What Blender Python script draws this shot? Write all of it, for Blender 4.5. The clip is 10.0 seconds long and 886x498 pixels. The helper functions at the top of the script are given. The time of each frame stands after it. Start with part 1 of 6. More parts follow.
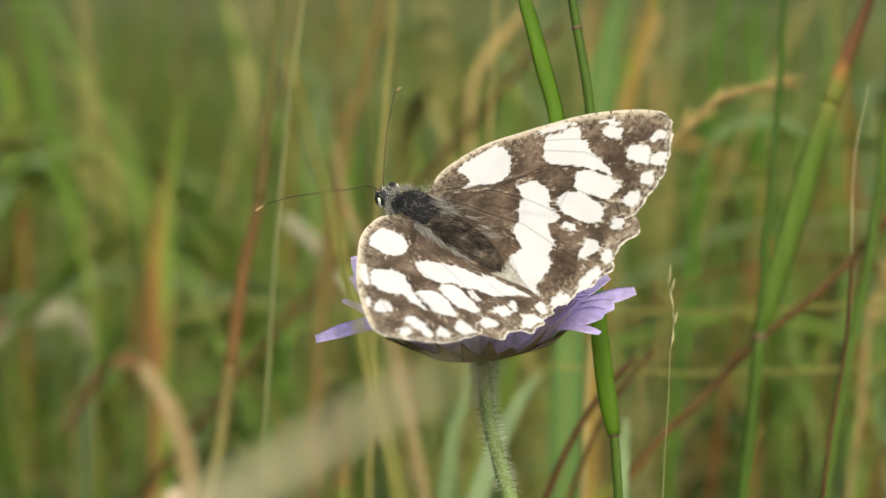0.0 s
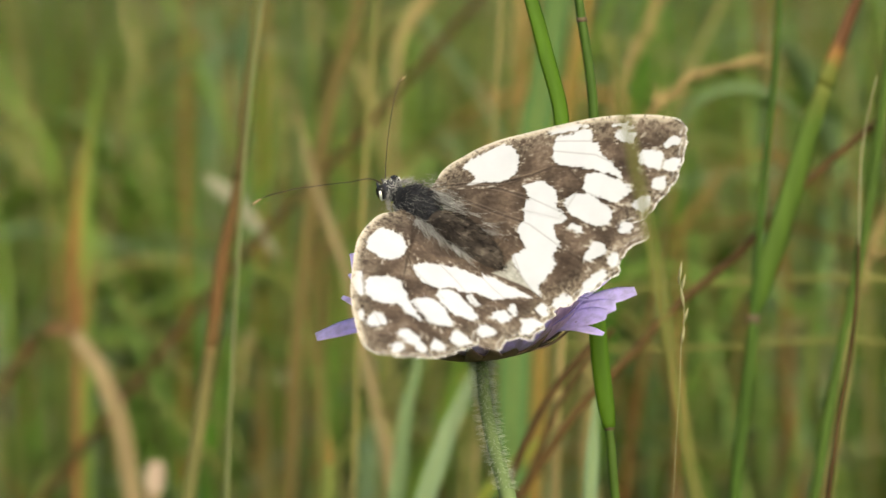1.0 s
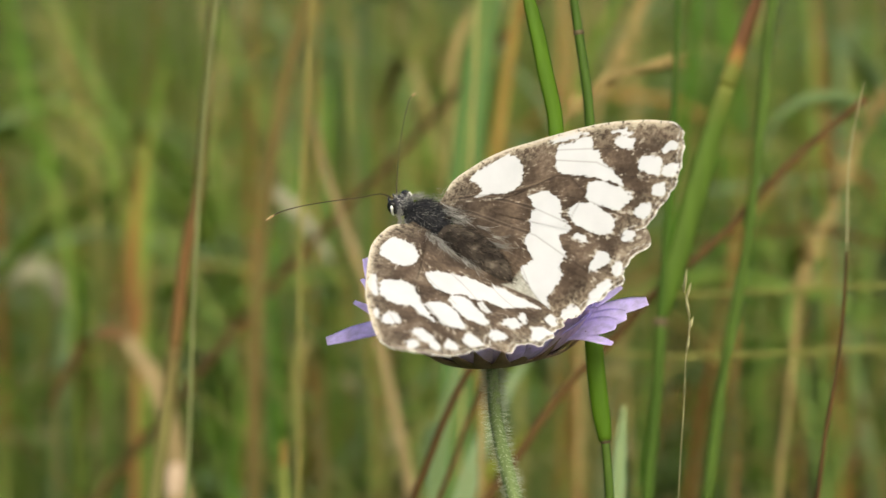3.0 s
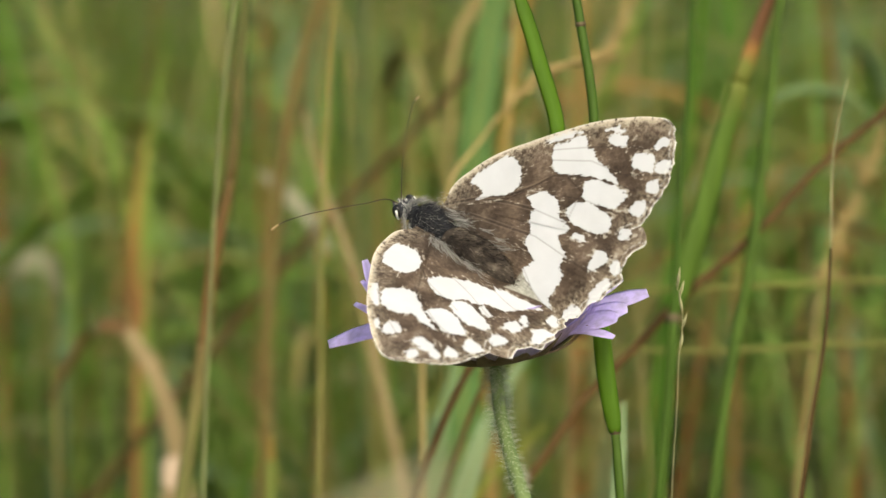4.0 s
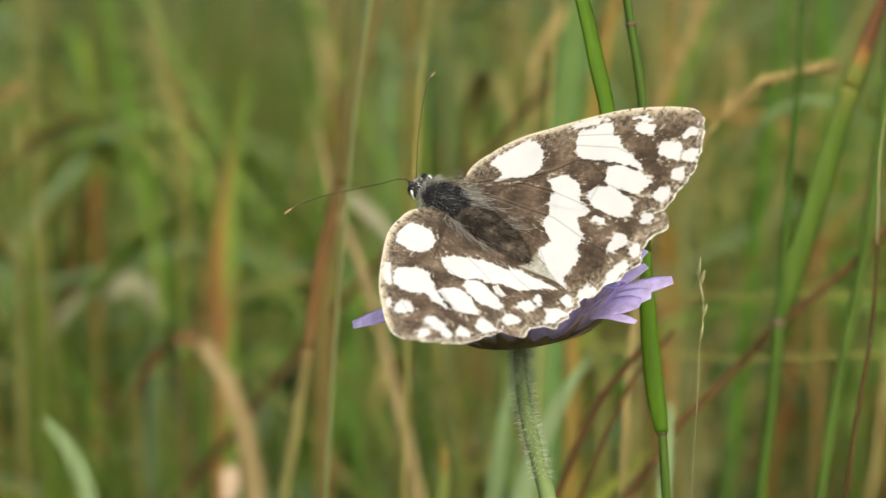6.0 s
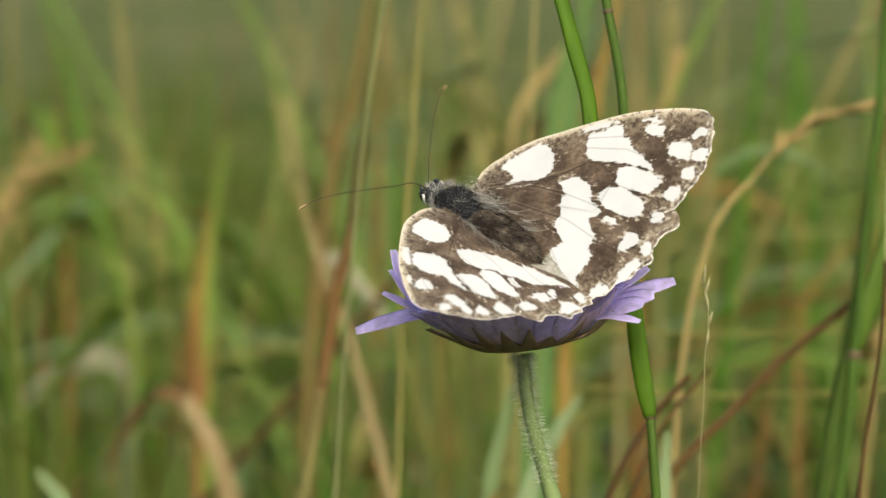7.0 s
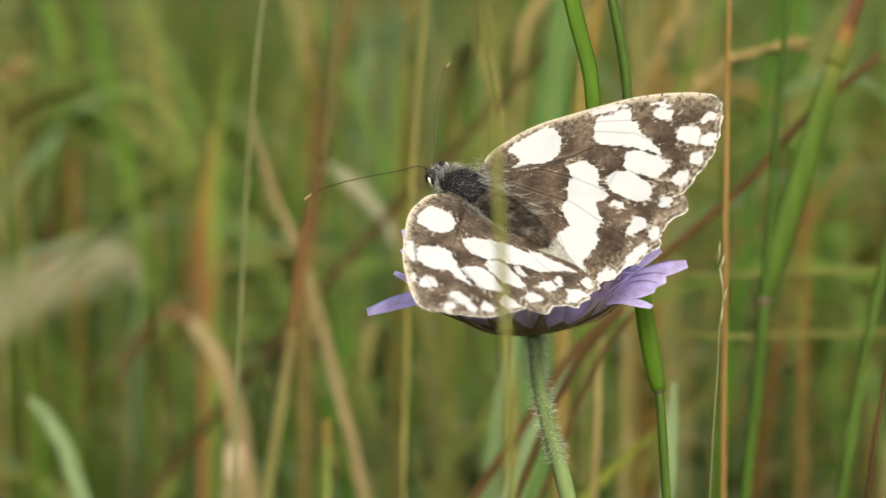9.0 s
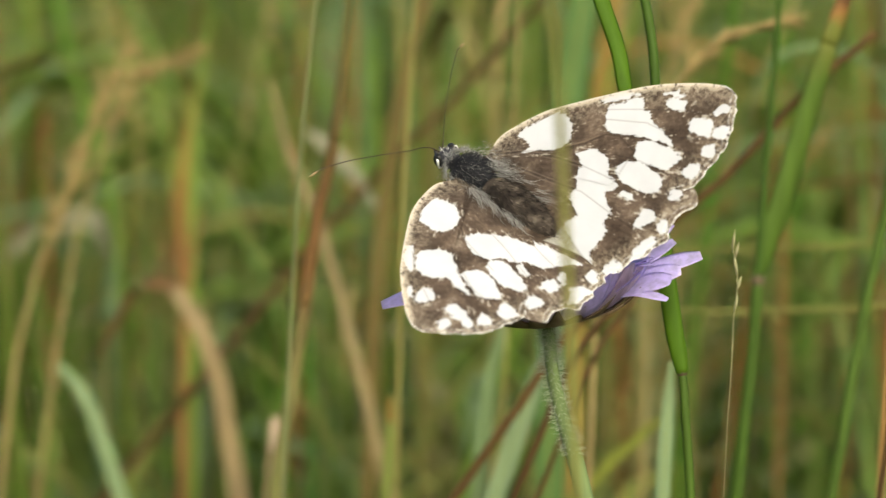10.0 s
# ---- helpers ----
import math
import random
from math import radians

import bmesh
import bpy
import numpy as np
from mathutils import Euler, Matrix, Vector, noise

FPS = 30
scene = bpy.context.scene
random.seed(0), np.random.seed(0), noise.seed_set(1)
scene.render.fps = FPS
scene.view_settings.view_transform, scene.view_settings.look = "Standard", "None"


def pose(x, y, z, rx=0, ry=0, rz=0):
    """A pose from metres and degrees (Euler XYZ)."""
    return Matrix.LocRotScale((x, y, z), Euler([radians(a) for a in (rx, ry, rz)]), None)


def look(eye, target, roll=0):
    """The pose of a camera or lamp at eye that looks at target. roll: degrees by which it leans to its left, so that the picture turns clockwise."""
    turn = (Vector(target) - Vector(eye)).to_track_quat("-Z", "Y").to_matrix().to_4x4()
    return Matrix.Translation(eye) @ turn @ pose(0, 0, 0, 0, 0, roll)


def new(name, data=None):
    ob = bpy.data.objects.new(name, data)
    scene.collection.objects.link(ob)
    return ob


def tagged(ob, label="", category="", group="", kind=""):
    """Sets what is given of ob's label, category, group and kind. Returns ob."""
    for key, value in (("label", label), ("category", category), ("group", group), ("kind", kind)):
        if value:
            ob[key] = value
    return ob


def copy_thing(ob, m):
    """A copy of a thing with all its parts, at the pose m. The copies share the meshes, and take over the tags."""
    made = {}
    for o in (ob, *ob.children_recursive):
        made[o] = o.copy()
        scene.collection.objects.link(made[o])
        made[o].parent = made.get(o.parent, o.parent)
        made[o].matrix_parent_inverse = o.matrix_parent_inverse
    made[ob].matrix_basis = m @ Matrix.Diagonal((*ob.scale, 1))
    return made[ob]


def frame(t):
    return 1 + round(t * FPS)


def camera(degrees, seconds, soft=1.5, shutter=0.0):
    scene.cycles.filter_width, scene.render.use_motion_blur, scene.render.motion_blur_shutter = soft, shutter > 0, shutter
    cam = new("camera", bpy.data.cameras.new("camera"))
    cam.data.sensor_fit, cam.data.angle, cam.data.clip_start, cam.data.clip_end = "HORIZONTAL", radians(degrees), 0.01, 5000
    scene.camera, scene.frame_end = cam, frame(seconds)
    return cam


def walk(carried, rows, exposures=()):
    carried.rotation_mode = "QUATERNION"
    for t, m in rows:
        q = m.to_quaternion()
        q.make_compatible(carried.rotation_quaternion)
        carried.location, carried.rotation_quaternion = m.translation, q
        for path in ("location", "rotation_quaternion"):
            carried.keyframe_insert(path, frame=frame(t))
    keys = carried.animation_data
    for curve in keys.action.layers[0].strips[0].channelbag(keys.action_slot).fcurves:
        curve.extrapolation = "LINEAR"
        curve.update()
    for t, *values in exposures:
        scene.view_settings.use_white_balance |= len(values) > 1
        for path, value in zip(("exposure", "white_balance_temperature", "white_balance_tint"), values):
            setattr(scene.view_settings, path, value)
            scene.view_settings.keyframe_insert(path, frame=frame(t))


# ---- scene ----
cam = camera(20.0, 10.0)
cam.data.dof.use_dof = True
cam.data.dof.focus_distance = 0.226
cam.data.dof.aperture_fstop = 34.0
walk(cam, [
    (0, pose(0.01459, -0.00111, 0.51210, 83.879, -0.000, 3.481)),
    (0.5, pose(0.00300, -0.00071, 0.51493, 83.038, -0.000, 0.679)),
    (1, pose(0.00177, -0.00022, 0.51842, 82.267, -0.000, 0.329)),
    (1.5, pose(0.00326, -0.00056, 0.51601, 82.990, -0.000, 0.712)),
    (2, pose(0.00113, -0.00050, 0.51641, 82.977, -0.000, 0.273)),
    (2.5, pose(0.00000, 0.00000, 0.52000, 82.000, -0.000, 0.000)),
    (3, pose(0.00969, -0.00017, 0.51878, 82.350, -0.000, 2.497)),
    (3.2, pose(0.00772, 0.00006, 0.52046, 81.941, -0.000, 2.026)),
    (4.3, pose(0.01334, -0.00019, 0.51864, 82.252, -0.000, 3.348)),
    (4.5, pose(0.02114, -0.00103, 0.51268, 83.973, -0.000, 5.436)),
    (5, pose(0.01800, -0.00073, 0.51479, 83.443, -0.000, 4.714)),
    (5.5, pose(0.02015, -0.00034, 0.51759, 82.272, -0.000, 5.594)),
    (7, pose(0.01481, -0.00204, 0.50551, 85.474, -0.000, 4.463)),
    (7.5, pose(0.01201, -0.00130, 0.51078, 84.087, -0.000, 3.823)),
    (8, pose(0.01122, -0.00026, 0.51814, 82.110, -0.000, 3.684)),
    (8.5, pose(0.01332, -0.00048, 0.51657, 82.377, -0.000, 4.273)),
    (9, pose(0.01447, -0.00050, 0.51641, 82.269, -0.000, 4.587)),
    (9.5, pose(0.01133, -0.00068, 0.51515, 82.469, -0.000, 3.839)),
    (10, pose(0.00945, 0.00002, 0.52016, 81.077, -0.000, 3.562)),
], [(0.0, 0.92, 6480, 2), (10.0, 0.92, 6480, 2)])

# ---- world and light ----
world = bpy.data.worlds.new("meadow_sky")
scene.world = world
world.use_nodes = True
wn = world.node_tree
sky = wn.nodes.new("ShaderNodeTexSky")
sky.sky_type = "NISHITA"
sky.sun_disc = False
SUN_EL, SUN_AZ = radians(38), radians(160)
sky.sun_elevation, sky.sun_rotation = SUN_EL, SUN_AZ
sky.air_density, sky.dust_density, sky.ozone_density = 0.7, 6.0, 0.4
wn.links.new(sky.outputs[0], wn.nodes["Background"].inputs[0])
wn.nodes["Background"].inputs[1].default_value = 0.15
sun = new("sun", bpy.data.lights.new("sun", "SUN"))
sun.data.energy = 1.3
sun.data.angle = radians(10)
sun.data.color = (1.0, 0.94, 0.80)
sun_dir = Vector((math.sin(SUN_AZ) * math.cos(SUN_EL), math.cos(SUN_AZ) * math.cos(SUN_EL), math.sin(SUN_EL)))
sun.matrix_world = look(sun_dir * 5, (0, 0, 0))


# ---- materials ----
def nodes_of(name):
    m = bpy.data.materials.new(name)
    m.use_nodes = True
    nt = m.node_tree
    return m, nt, nt.nodes["Principled BSDF"]


def add_node(nt, kind, **values):
    n = nt.nodes.new(kind)
    for key, value in values.items():
        n.inputs[key.replace("_", " ")].default_value = value
    return n


def ramp_of(nt, source, stops):
    r = nt.nodes.new("ShaderNodeValToRGB")
    while len(r.color_ramp.elements) < len(stops):
        r.color_ramp.elements.new(0.5)
    for e, (p, c) in zip(r.color_ramp.elements, stops):
        e.position, e.color = p, (*c, 1)
    nt.links.new(source, r.inputs[0])
    return r


def mix_rgb(nt, fac, a, b, blend="MIX"):
    m = nt.nodes.new("ShaderNodeMix")
    m.data_type, m.blend_type = "RGBA", blend
    for slot, value in ((0, fac), (6, a), (7, b)):
        if hasattr(value, "is_linked"):
            nt.links.new(value, m.inputs[slot])
        else:
            m.inputs[slot].default_value = value if slot == 0 else (*value, 1)
    return m.outputs[2]


def maths(nt, op, a, b=0.0, clamp=False):
    m = nt.nodes.new("ShaderNodeMath")
    m.operation, m.use_clamp = op, clamp
    for slot, value in ((0, a), (1, b)):
        if hasattr(value, "is_linked"):
            nt.links.new(value, m.inputs[slot])
        else:
            m.inputs[slot].default_value = value
    return m.outputs[0]


def plant(name, tones, rough=0.55, grain=900.0, blotch=60.0, stretch=0.06, through_light=0.25, by="island", bump=0.25, wide=0.25):
    """Leaf or stalk tissue: a range of tones from plant to plant, lengthwise grain, blotches, some light through it."""
    m, nt, bsdf = nodes_of(name)
    tc = nt.nodes.new("ShaderNodeTexCoord")
    mp = nt.nodes.new("ShaderNodeMapping")
    mp.inputs["Scale"].default_value = (1, 1, stretch)
    nt.links.new(tc.outputs["Object"], mp.inputs["Vector"])
    fine = add_node(nt, "ShaderNodeTexNoise", Scale=grain, Detail=3.0)
    nt.links.new(mp.outputs[0], fine.inputs["Vector"])
    big = add_node(nt, "ShaderNodeTexNoise", Scale=blotch, Detail=2.0)
    nt.links.new(tc.outputs["Object"], big.inputs["Vector"])
    if by == "island":
        rnd = nt.nodes.new("ShaderNodeNewGeometry").outputs["Random Per Island"]
    else:
        rnd = nt.nodes.new("ShaderNodeObjectInfo").outputs["Random"]
    a = maths(nt, "MULTIPLY_ADD", big.outputs[0], wide * 2)
    nt.nodes[-1].inputs[2].default_value = -wide
    pos = maths(nt, "ADD", rnd, a, True)
    col = ramp_of(nt, pos, [(i / max(1, len(tones) - 1), t) for i, t in enumerate(tones)])
    g = ramp_of(nt, fine.outputs[0], [(0.3, (0.72, 0.72, 0.68)), (0.7, (1.15, 1.15, 1.1))])
    c = mix_rgb(nt, 0.8, col.outputs[0], g.outputs[0], "MULTIPLY")
    nt.links.new(c, bsdf.inputs["Base Color"])
    bsdf.inputs["Roughness"].default_value = rough
    bsdf.inputs["Specular IOR Level"].default_value = 0.13
    b = add_node(nt, "ShaderNodeBump", Strength=bump, Distance=0.0002)
    nt.links.new(fine.outputs[0], b.inputs["Height"])
    nt.links.new(b.outputs[0], bsdf.inputs["Normal"])
    if through_light:
        tr = nt.nodes.new("ShaderNodeBsdfTranslucent")
        nt.links.new(c, tr.inputs["Color"])
        mx = nt.nodes.new("ShaderNodeMixShader")
        mx.inputs[0].default_value = through_light
        nt.links.new(bsdf.outputs[0], mx.inputs[1])
        nt.links.new(tr.outputs[0], mx.inputs[2])
        nt.links.new(mx.outputs[0], nt.nodes["Material Output"].inputs["Surface"])
    return m


def banded(name, stops, wave=0.004, rough=0.6, through_light=0.1):
    """Stalk or leaf tissue that changes colour along its height; stops are heights in metres and colours."""
    m, nt, bsdf = nodes_of(name)
    tc = nt.nodes.new("ShaderNodeTexCoord")
    mp = nt.nodes.new("ShaderNodeMapping")
    mp.inputs["Scale"].default_value = (1, 1, 0.08)
    nt.links.new(tc.outputs["Object"], mp.inputs["Vector"])
    fine = add_node(nt, "ShaderNodeTexNoise", Scale=1100.0, Detail=3.0)
    nt.links.new(mp.outputs[0], fine.inputs["Vector"])
    big = add_node(nt, "ShaderNodeTexNoise", Scale=260.0, Detail=3.0)
    nt.links.new(tc.outputs["Object"], big.inputs["Vector"])
    xyz = nt.nodes.new("ShaderNodeSeparateXYZ")
    nt.links.new(tc.outputs["Object"], xyz.inputs[0])
    z0, z1 = stops[0][0], stops[-1][0]
    h = maths(nt, "ADD", xyz.outputs[2], maths(nt, "MULTIPLY", maths(nt, "SUBTRACT", big.outputs[0], 0.5), 2 * wave))
    h = maths(nt, "DIVIDE", maths(nt, "SUBTRACT", h, z0), z1 - z0, True)
    col = ramp_of(nt, h, [((z - z0) / (z1 - z0), c) for z, c in stops])
    g = ramp_of(nt, fine.outputs[0], [(0.3, (0.7, 0.7, 0.68)), (0.7, (1.15, 1.15, 1.1))])
    c = mix_rgb(nt, 0.8, col.outputs[0], g.outputs[0], "MULTIPLY")
    nt.links.new(c, bsdf.inputs["Base Color"])
    bsdf.inputs["Roughness"].default_value = rough
    bsdf.inputs["Specular IOR Level"].default_value = 0.13
    b = add_node(nt, "ShaderNodeBump", Strength=0.25, Distance=0.0002)
    nt.links.new(fine.outputs[0], b.inputs["Height"])
    nt.links.new(b.outputs[0], bsdf.inputs["Normal"])
    tr = nt.nodes.new("ShaderNodeBsdfTranslucent")
    nt.links.new(c, tr.inputs["Color"])
    mx = nt.nodes.new("ShaderNodeMixShader")
    mx.inputs[0].default_value = through_light
    nt.links.new(bsdf.outputs[0], mx.inputs[1])
    nt.links.new(tr.outputs[0], mx.inputs[2])
    nt.links.new(mx.outputs[0], nt.nodes["Material Output"].inputs["Surface"])
    return m


def wing_material():
    """Scaled wing: brown ground with white fields, ragged edges of single scales, pale rim, dusting and veins."""
    m, nt, bsdf = nodes_of("wing_scales")
    tc = nt.nodes.new("ShaderNodeTexCoord")
    attr = {}
    for key in ("field", "rim", "vein", "root", "streak", "costa", "dust", "fold", "ridge"):
        a = nt.nodes.new("ShaderNodeAttribute")
        a.attribute_name = key
        attr[key] = a.outputs["Fac"]
    scale = add_node(nt, "ShaderNodeTexNoise", Scale=5200.0, Detail=2.0)
    rag = add_node(nt, "ShaderNodeTexNoise", Scale=2300.0, Detail=4.0, Roughness=0.7)
    worn = add_node(nt, "ShaderNodeTexNoise", Scale=420.0, Detail=3.0)
    for n in (scale, rag, worn):
        nt.links.new(tc.outputs["Object"], n.inputs["Vector"])
    r = maths(nt, "SUBTRACT", rag.outputs[0], 0.5)
    # white fields with edges frayed along the veins
    f = maths(nt, "ADD", maths(nt, "SUBTRACT", attr["field"], 0.06), maths(nt, "ADD", maths(nt, "MULTIPLY", r, 0.42), maths(nt, "MULTIPLY", attr["streak"], 0.22)))
    white = maths(nt, "MULTIPLY_ADD", f, 7.0, True)
    nt.nodes[-1].inputs[2].default_value = 0.5
    # stray pale scales round them
    g = maths(nt, "ADD", maths(nt, "MULTIPLY", attr["field"], 0.34), maths(nt, "ADD", maths(nt, "MULTIPLY", r, 1.3), maths(nt, "MULTIPLY", attr["streak"], 0.45)))
    stray = maths(nt, "MULTIPLY", maths(nt, "SUBTRACT", g, 0.02), 4.0, True)
    tone = maths(nt, "ADD", maths(nt, "MULTIPLY", rag.outputs[0], 0.32), maths(nt, "MULTIPLY", worn.outputs[0], 0.68))
    brown = ramp_of(nt, maths(nt, "ADD", tone, maths(nt, "MULTIPLY", attr["streak"], 0.065)),
                    [(0.34, (0.032, 0.021, 0.013)), (0.47, (0.064, 0.044, 0.029)), (0.58, (0.108, 0.077, 0.053)), (0.74, (0.23, 0.185, 0.135))])
    grey = ramp_of(nt, rag.outputs[0], [(0.35, (0.020, 0.014, 0.010)), (0.7, (0.060, 0.046, 0.036))])
    ground = mix_rgb(nt, attr["root"], brown.outputs[0], grey.outputs[0])
    ground = mix_rgb(nt, maths(nt, "MULTIPLY", attr["vein"], 0.55), ground, (0.022, 0.015, 0.011))
    ground = mix_rgb(nt, maths(nt, "MULTIPLY", attr["ridge"], 0.3), ground, (0.20, 0.155, 0.115))
    ground = mix_rgb(nt, maths(nt, "MULTIPLY", stray, 0.72), ground, (0.42, 0.385, 0.32))
    tint = mix_rgb(nt, worn.outputs[0], (0.428, 0.432, 0.441), (0.54, 0.545, 0.553))
    dusted = mix_rgb(nt, maths(nt, "MULTIPLY", attr["vein"], 0.42), tint, (0.15, 0.125, 0.10))
    specks = maths(nt, "MULTIPLY", maths(nt, "SUBTRACT", rag.outputs[0], 0.41), 5.0, True)
    ground = mix_rgb(nt, maths(nt, "MULTIPLY", maths(nt, "MULTIPLY", attr["dust"], specks), 0.62), ground, (0.38, 0.325, 0.235))
    c = mix_rgb(nt, white, ground, dusted)
    pale = ramp_of(nt, maths(nt, "ADD", rag.outputs[0], maths(nt, "MULTIPLY", attr["streak"], 0.2)), [(0.3, (0.17, 0.16, 0.13)), (0.65, (0.36, 0.35, 0.30))])
    c = mix_rgb(nt, attr["fold"], c, pale.outputs[0])
    ragged = maths(nt, "MULTIPLY", maths(nt, "SUBTRACT", rag.outputs[0], 0.34), 6.0, True)
    c = mix_rgb(nt, maths(nt, "MULTIPLY", attr["rim"], ragged), c, (0.76, 0.75, 0.69))
    c = mix_rgb(nt, maths(nt, "MULTIPLY", attr["costa"], maths(nt, "MULTIPLY", ragged, 0.9)), c, (0.54, 0.47, 0.36))
    nt.links.new(c, bsdf.inputs["Base Color"])
    bsdf.inputs["Roughness"].default_value = 0.75
    bsdf.inputs["Specular IOR Level"].default_value = 0.2
    b = add_node(nt, "ShaderNodeBump", Strength=0.15, Distance=0.00006)
    h = maths(nt, "ADD", scale.outputs[0], maths(nt, "MULTIPLY", attr["vein"], 2.0))
    nt.links.new(h, b.inputs["Height"])
    nt.links.new(b.outputs[0], bsdf.inputs["Normal"])
    tr = nt.nodes.new("ShaderNodeBsdfTranslucent")
    nt.links.new(c, tr.inputs["Color"])
    mx = nt.nodes.new("ShaderNodeMixShader")
    mx.inputs[0].default_value = 0.2
    nt.links.new(bsdf.outputs[0], mx.inputs[1])
    nt.links.new(tr.outputs[0], mx.inputs[2])
    nt.links.new(mx.outputs[0], nt.nodes["Material Output"].inputs["Surface"])
    return m


M_WING = wing_material()
M_FUR = plant("black_fur", [(0.008, 0.008, 0.010), (0.020, 0.020, 0.024), (0.060, 0.060, 0.068)], 0.6, 3000, 900, 1, 0)
M_HAIR_PALE = plant("grey_hair", [(0.14, 0.135, 0.13), (0.5, 0.49, 0.47)], 0.6, 3000, 400, 1, 0.1)
M_ABDOMEN = plant("abdomen_fur", [(0.008, 0.006, 0.005), (0.020, 0.015, 0.012), (0.042, 0.033, 0.026), (0.15, 0.125, 0.10)], 0.9, 2600, 800, 1, 0, wide=0.6)
M_EYE = plant("eye_dark", [(0.01, 0.01, 0.01), (0.02, 0.018, 0.015)], 0.15, 3000, 900, 1, 0)
M_EYE_WHITE = plant("eye_rim_scales", [(0.75, 0.75, 0.72), (0.85, 0.85, 0.8)], 0.6, 3000, 900, 1, 0)
M_ANTENNA = plant("antenna_skin", [(0.02, 0.014, 0.009), (0.05, 0.034, 0.02)], 0.5, 3000, 900, 1, 0)
M_CLUB = plant("antenna_tip", [(0.16, 0.11, 0.05), (0.28, 0.20, 0.10)], 0.5, 3000, 900, 1, 0)
M_PETAL = plant("lilac_petal", [(0.59, 0.50, 0.90), (0.69, 0.60, 0.95), (0.78, 0.71, 0.98)], 0.6, 1400, 260, 0.2, 0.6, wide=0.35)
M_CUP = plant("pale_petal_back", [(0.80, 0.66, 0.68), (0.88, 0.76, 0.86), (0.90, 0.82, 0.97)], 0.6, 1400, 260, 0.2, 0.8, wide=0.35)
M_TUBE = plant("floret_tube", [(0.40, 0.31, 0.50), (0.55, 0.46, 0.64)], 0.6, 1500, 300, 0.3, 0.45)
M_BRACT = plant("bract_skin", [(0.12, 0.088, 0.048), (0.20, 0.145, 0.095), (0.30, 0.225, 0.18)], 0.6, 1500, 350, 0.3, 0.3, wide=0.4)
M_STEM = plant("hairy_stem_skin", [(0.102, 0.1462, 0.0467), (0.1318, 0.1802, 0.068)], 0.6, 1200, 120, 0.05, 0.05)
M_DOWN = plant("stem_hair", [(0.3825, 0.425, 0.323), (0.51, 0.5525, 0.442)], 0.5, 1500, 300, 1, 0.3)
M_GREEN = plant("grass_green", [(0.0585, 0.1102, 0.0121), (0.0929, 0.1534, 0.0186), (0.1393, 0.1883, 0.0324)], through_light=0.4)
M_DEEP = plant("grass_deep_green", [(0.042, 0.084, 0.010), (0.064, 0.108, 0.016)], by="object")
M_BRIGHT = plant("grass_bright_green", [(0.063, 0.1386, 0.0067), (0.084, 0.168, 0.0101)], by="object", through_light=0.45)
M_FRESH = plant("grass_fresh_green", [(0.0766, 0.138, 0.0162), (0.1279, 0.2025, 0.0275), (0.1636, 0.2332, 0.0454), (0.1827, 0.2593, 0.0688)], through_light=0.35)
M_RUST = plant("rusty_grass_tissue", [(0.1232, 0.0528, 0.0176), (0.2112, 0.1056, 0.0352), (0.2992, 0.1584, 0.044)], 0.6)
M_FRESH1 = plant("fresh_blade", [(0.0528, 0.1294, 0.0125), (0.088, 0.1848, 0.0184), (0.1408, 0.2218, 0.0293), (0.176, 0.268, 0.0752)], by="object", through_light=0.35)
M_OLIVE1 = plant("olive_culm", [(0.10, 0.14, 0.025), (0.17, 0.18, 0.045)], by="object", through_light=0.1)
M_TAN1 = plant("straw_top", [(0.18, 0.16, 0.05), (0.32, 0.25, 0.10)], 0.6, by="object", through_light=0.1)
M_RUST1 = plant("rusty_blade_tissue", [(0.14, 0.06, 0.02), (0.26, 0.13, 0.03), (0.36, 0.19, 0.045)], 0.6, by="object")
M_MINT = plant("grass_bluish_green", [(0.135, 0.20, 0.085), (0.20, 0.27, 0.145)], by="object")
M_TAN = plant("dry_straw", [(0.234, 0.171, 0.063), (0.315, 0.243, 0.099), (0.378, 0.306, 0.144)], 0.6)
M_TAN_GREEN = plant("half_dry_grass", [(0.1144, 0.1452, 0.0264), (0.176, 0.176, 0.044), (0.2464, 0.2112, 0.0704)], 0.6)
M_OCHRE = plant("ochre_stalk", [(0.24, 0.14, 0.045), (0.32, 0.20, 0.07)], 0.6, by="object")
M_BROWN = plant("brown_stalk", [(0.066, 0.038, 0.012), (0.105, 0.061, 0.019)], 0.6, by="object")
M_ORANGE = plant("orange_dying_leaf", [(0.17, 0.125, 0.028), (0.30, 0.16, 0.036)], 0.6, by="object", blotch=30, wide=0.5)
M_LIME = plant("grass_yellow_green", [(0.20, 0.225, 0.03), (0.26, 0.27, 0.045)], 0.55, by="object", through_light=0.35)
M_BLEACH = plant("bleached_leaf_tip", [(0.22, 0.21, 0.13), (0.30, 0.29, 0.20)], 0.6, by="object")
M_PALE = plant("bleached_leaf", [(0.32, 0.30, 0.20), (0.44, 0.42, 0.31)], 0.6, by="object")
M_RED_CULM = banded("reddening_culm", [(0.440, (0.135, 0.135, 0.042)), (0.459, (0.12, 0.10, 0.034)), (0.466, (0.120, 0.062, 0.020)), (0.477, (0.104, 0.055, 0.018)), (0.485, (0.088, 0.064, 0.019)), (0.500, (0.078, 0.078, 0.022)), (0.52, (0.072, 0.082, 0.022))])
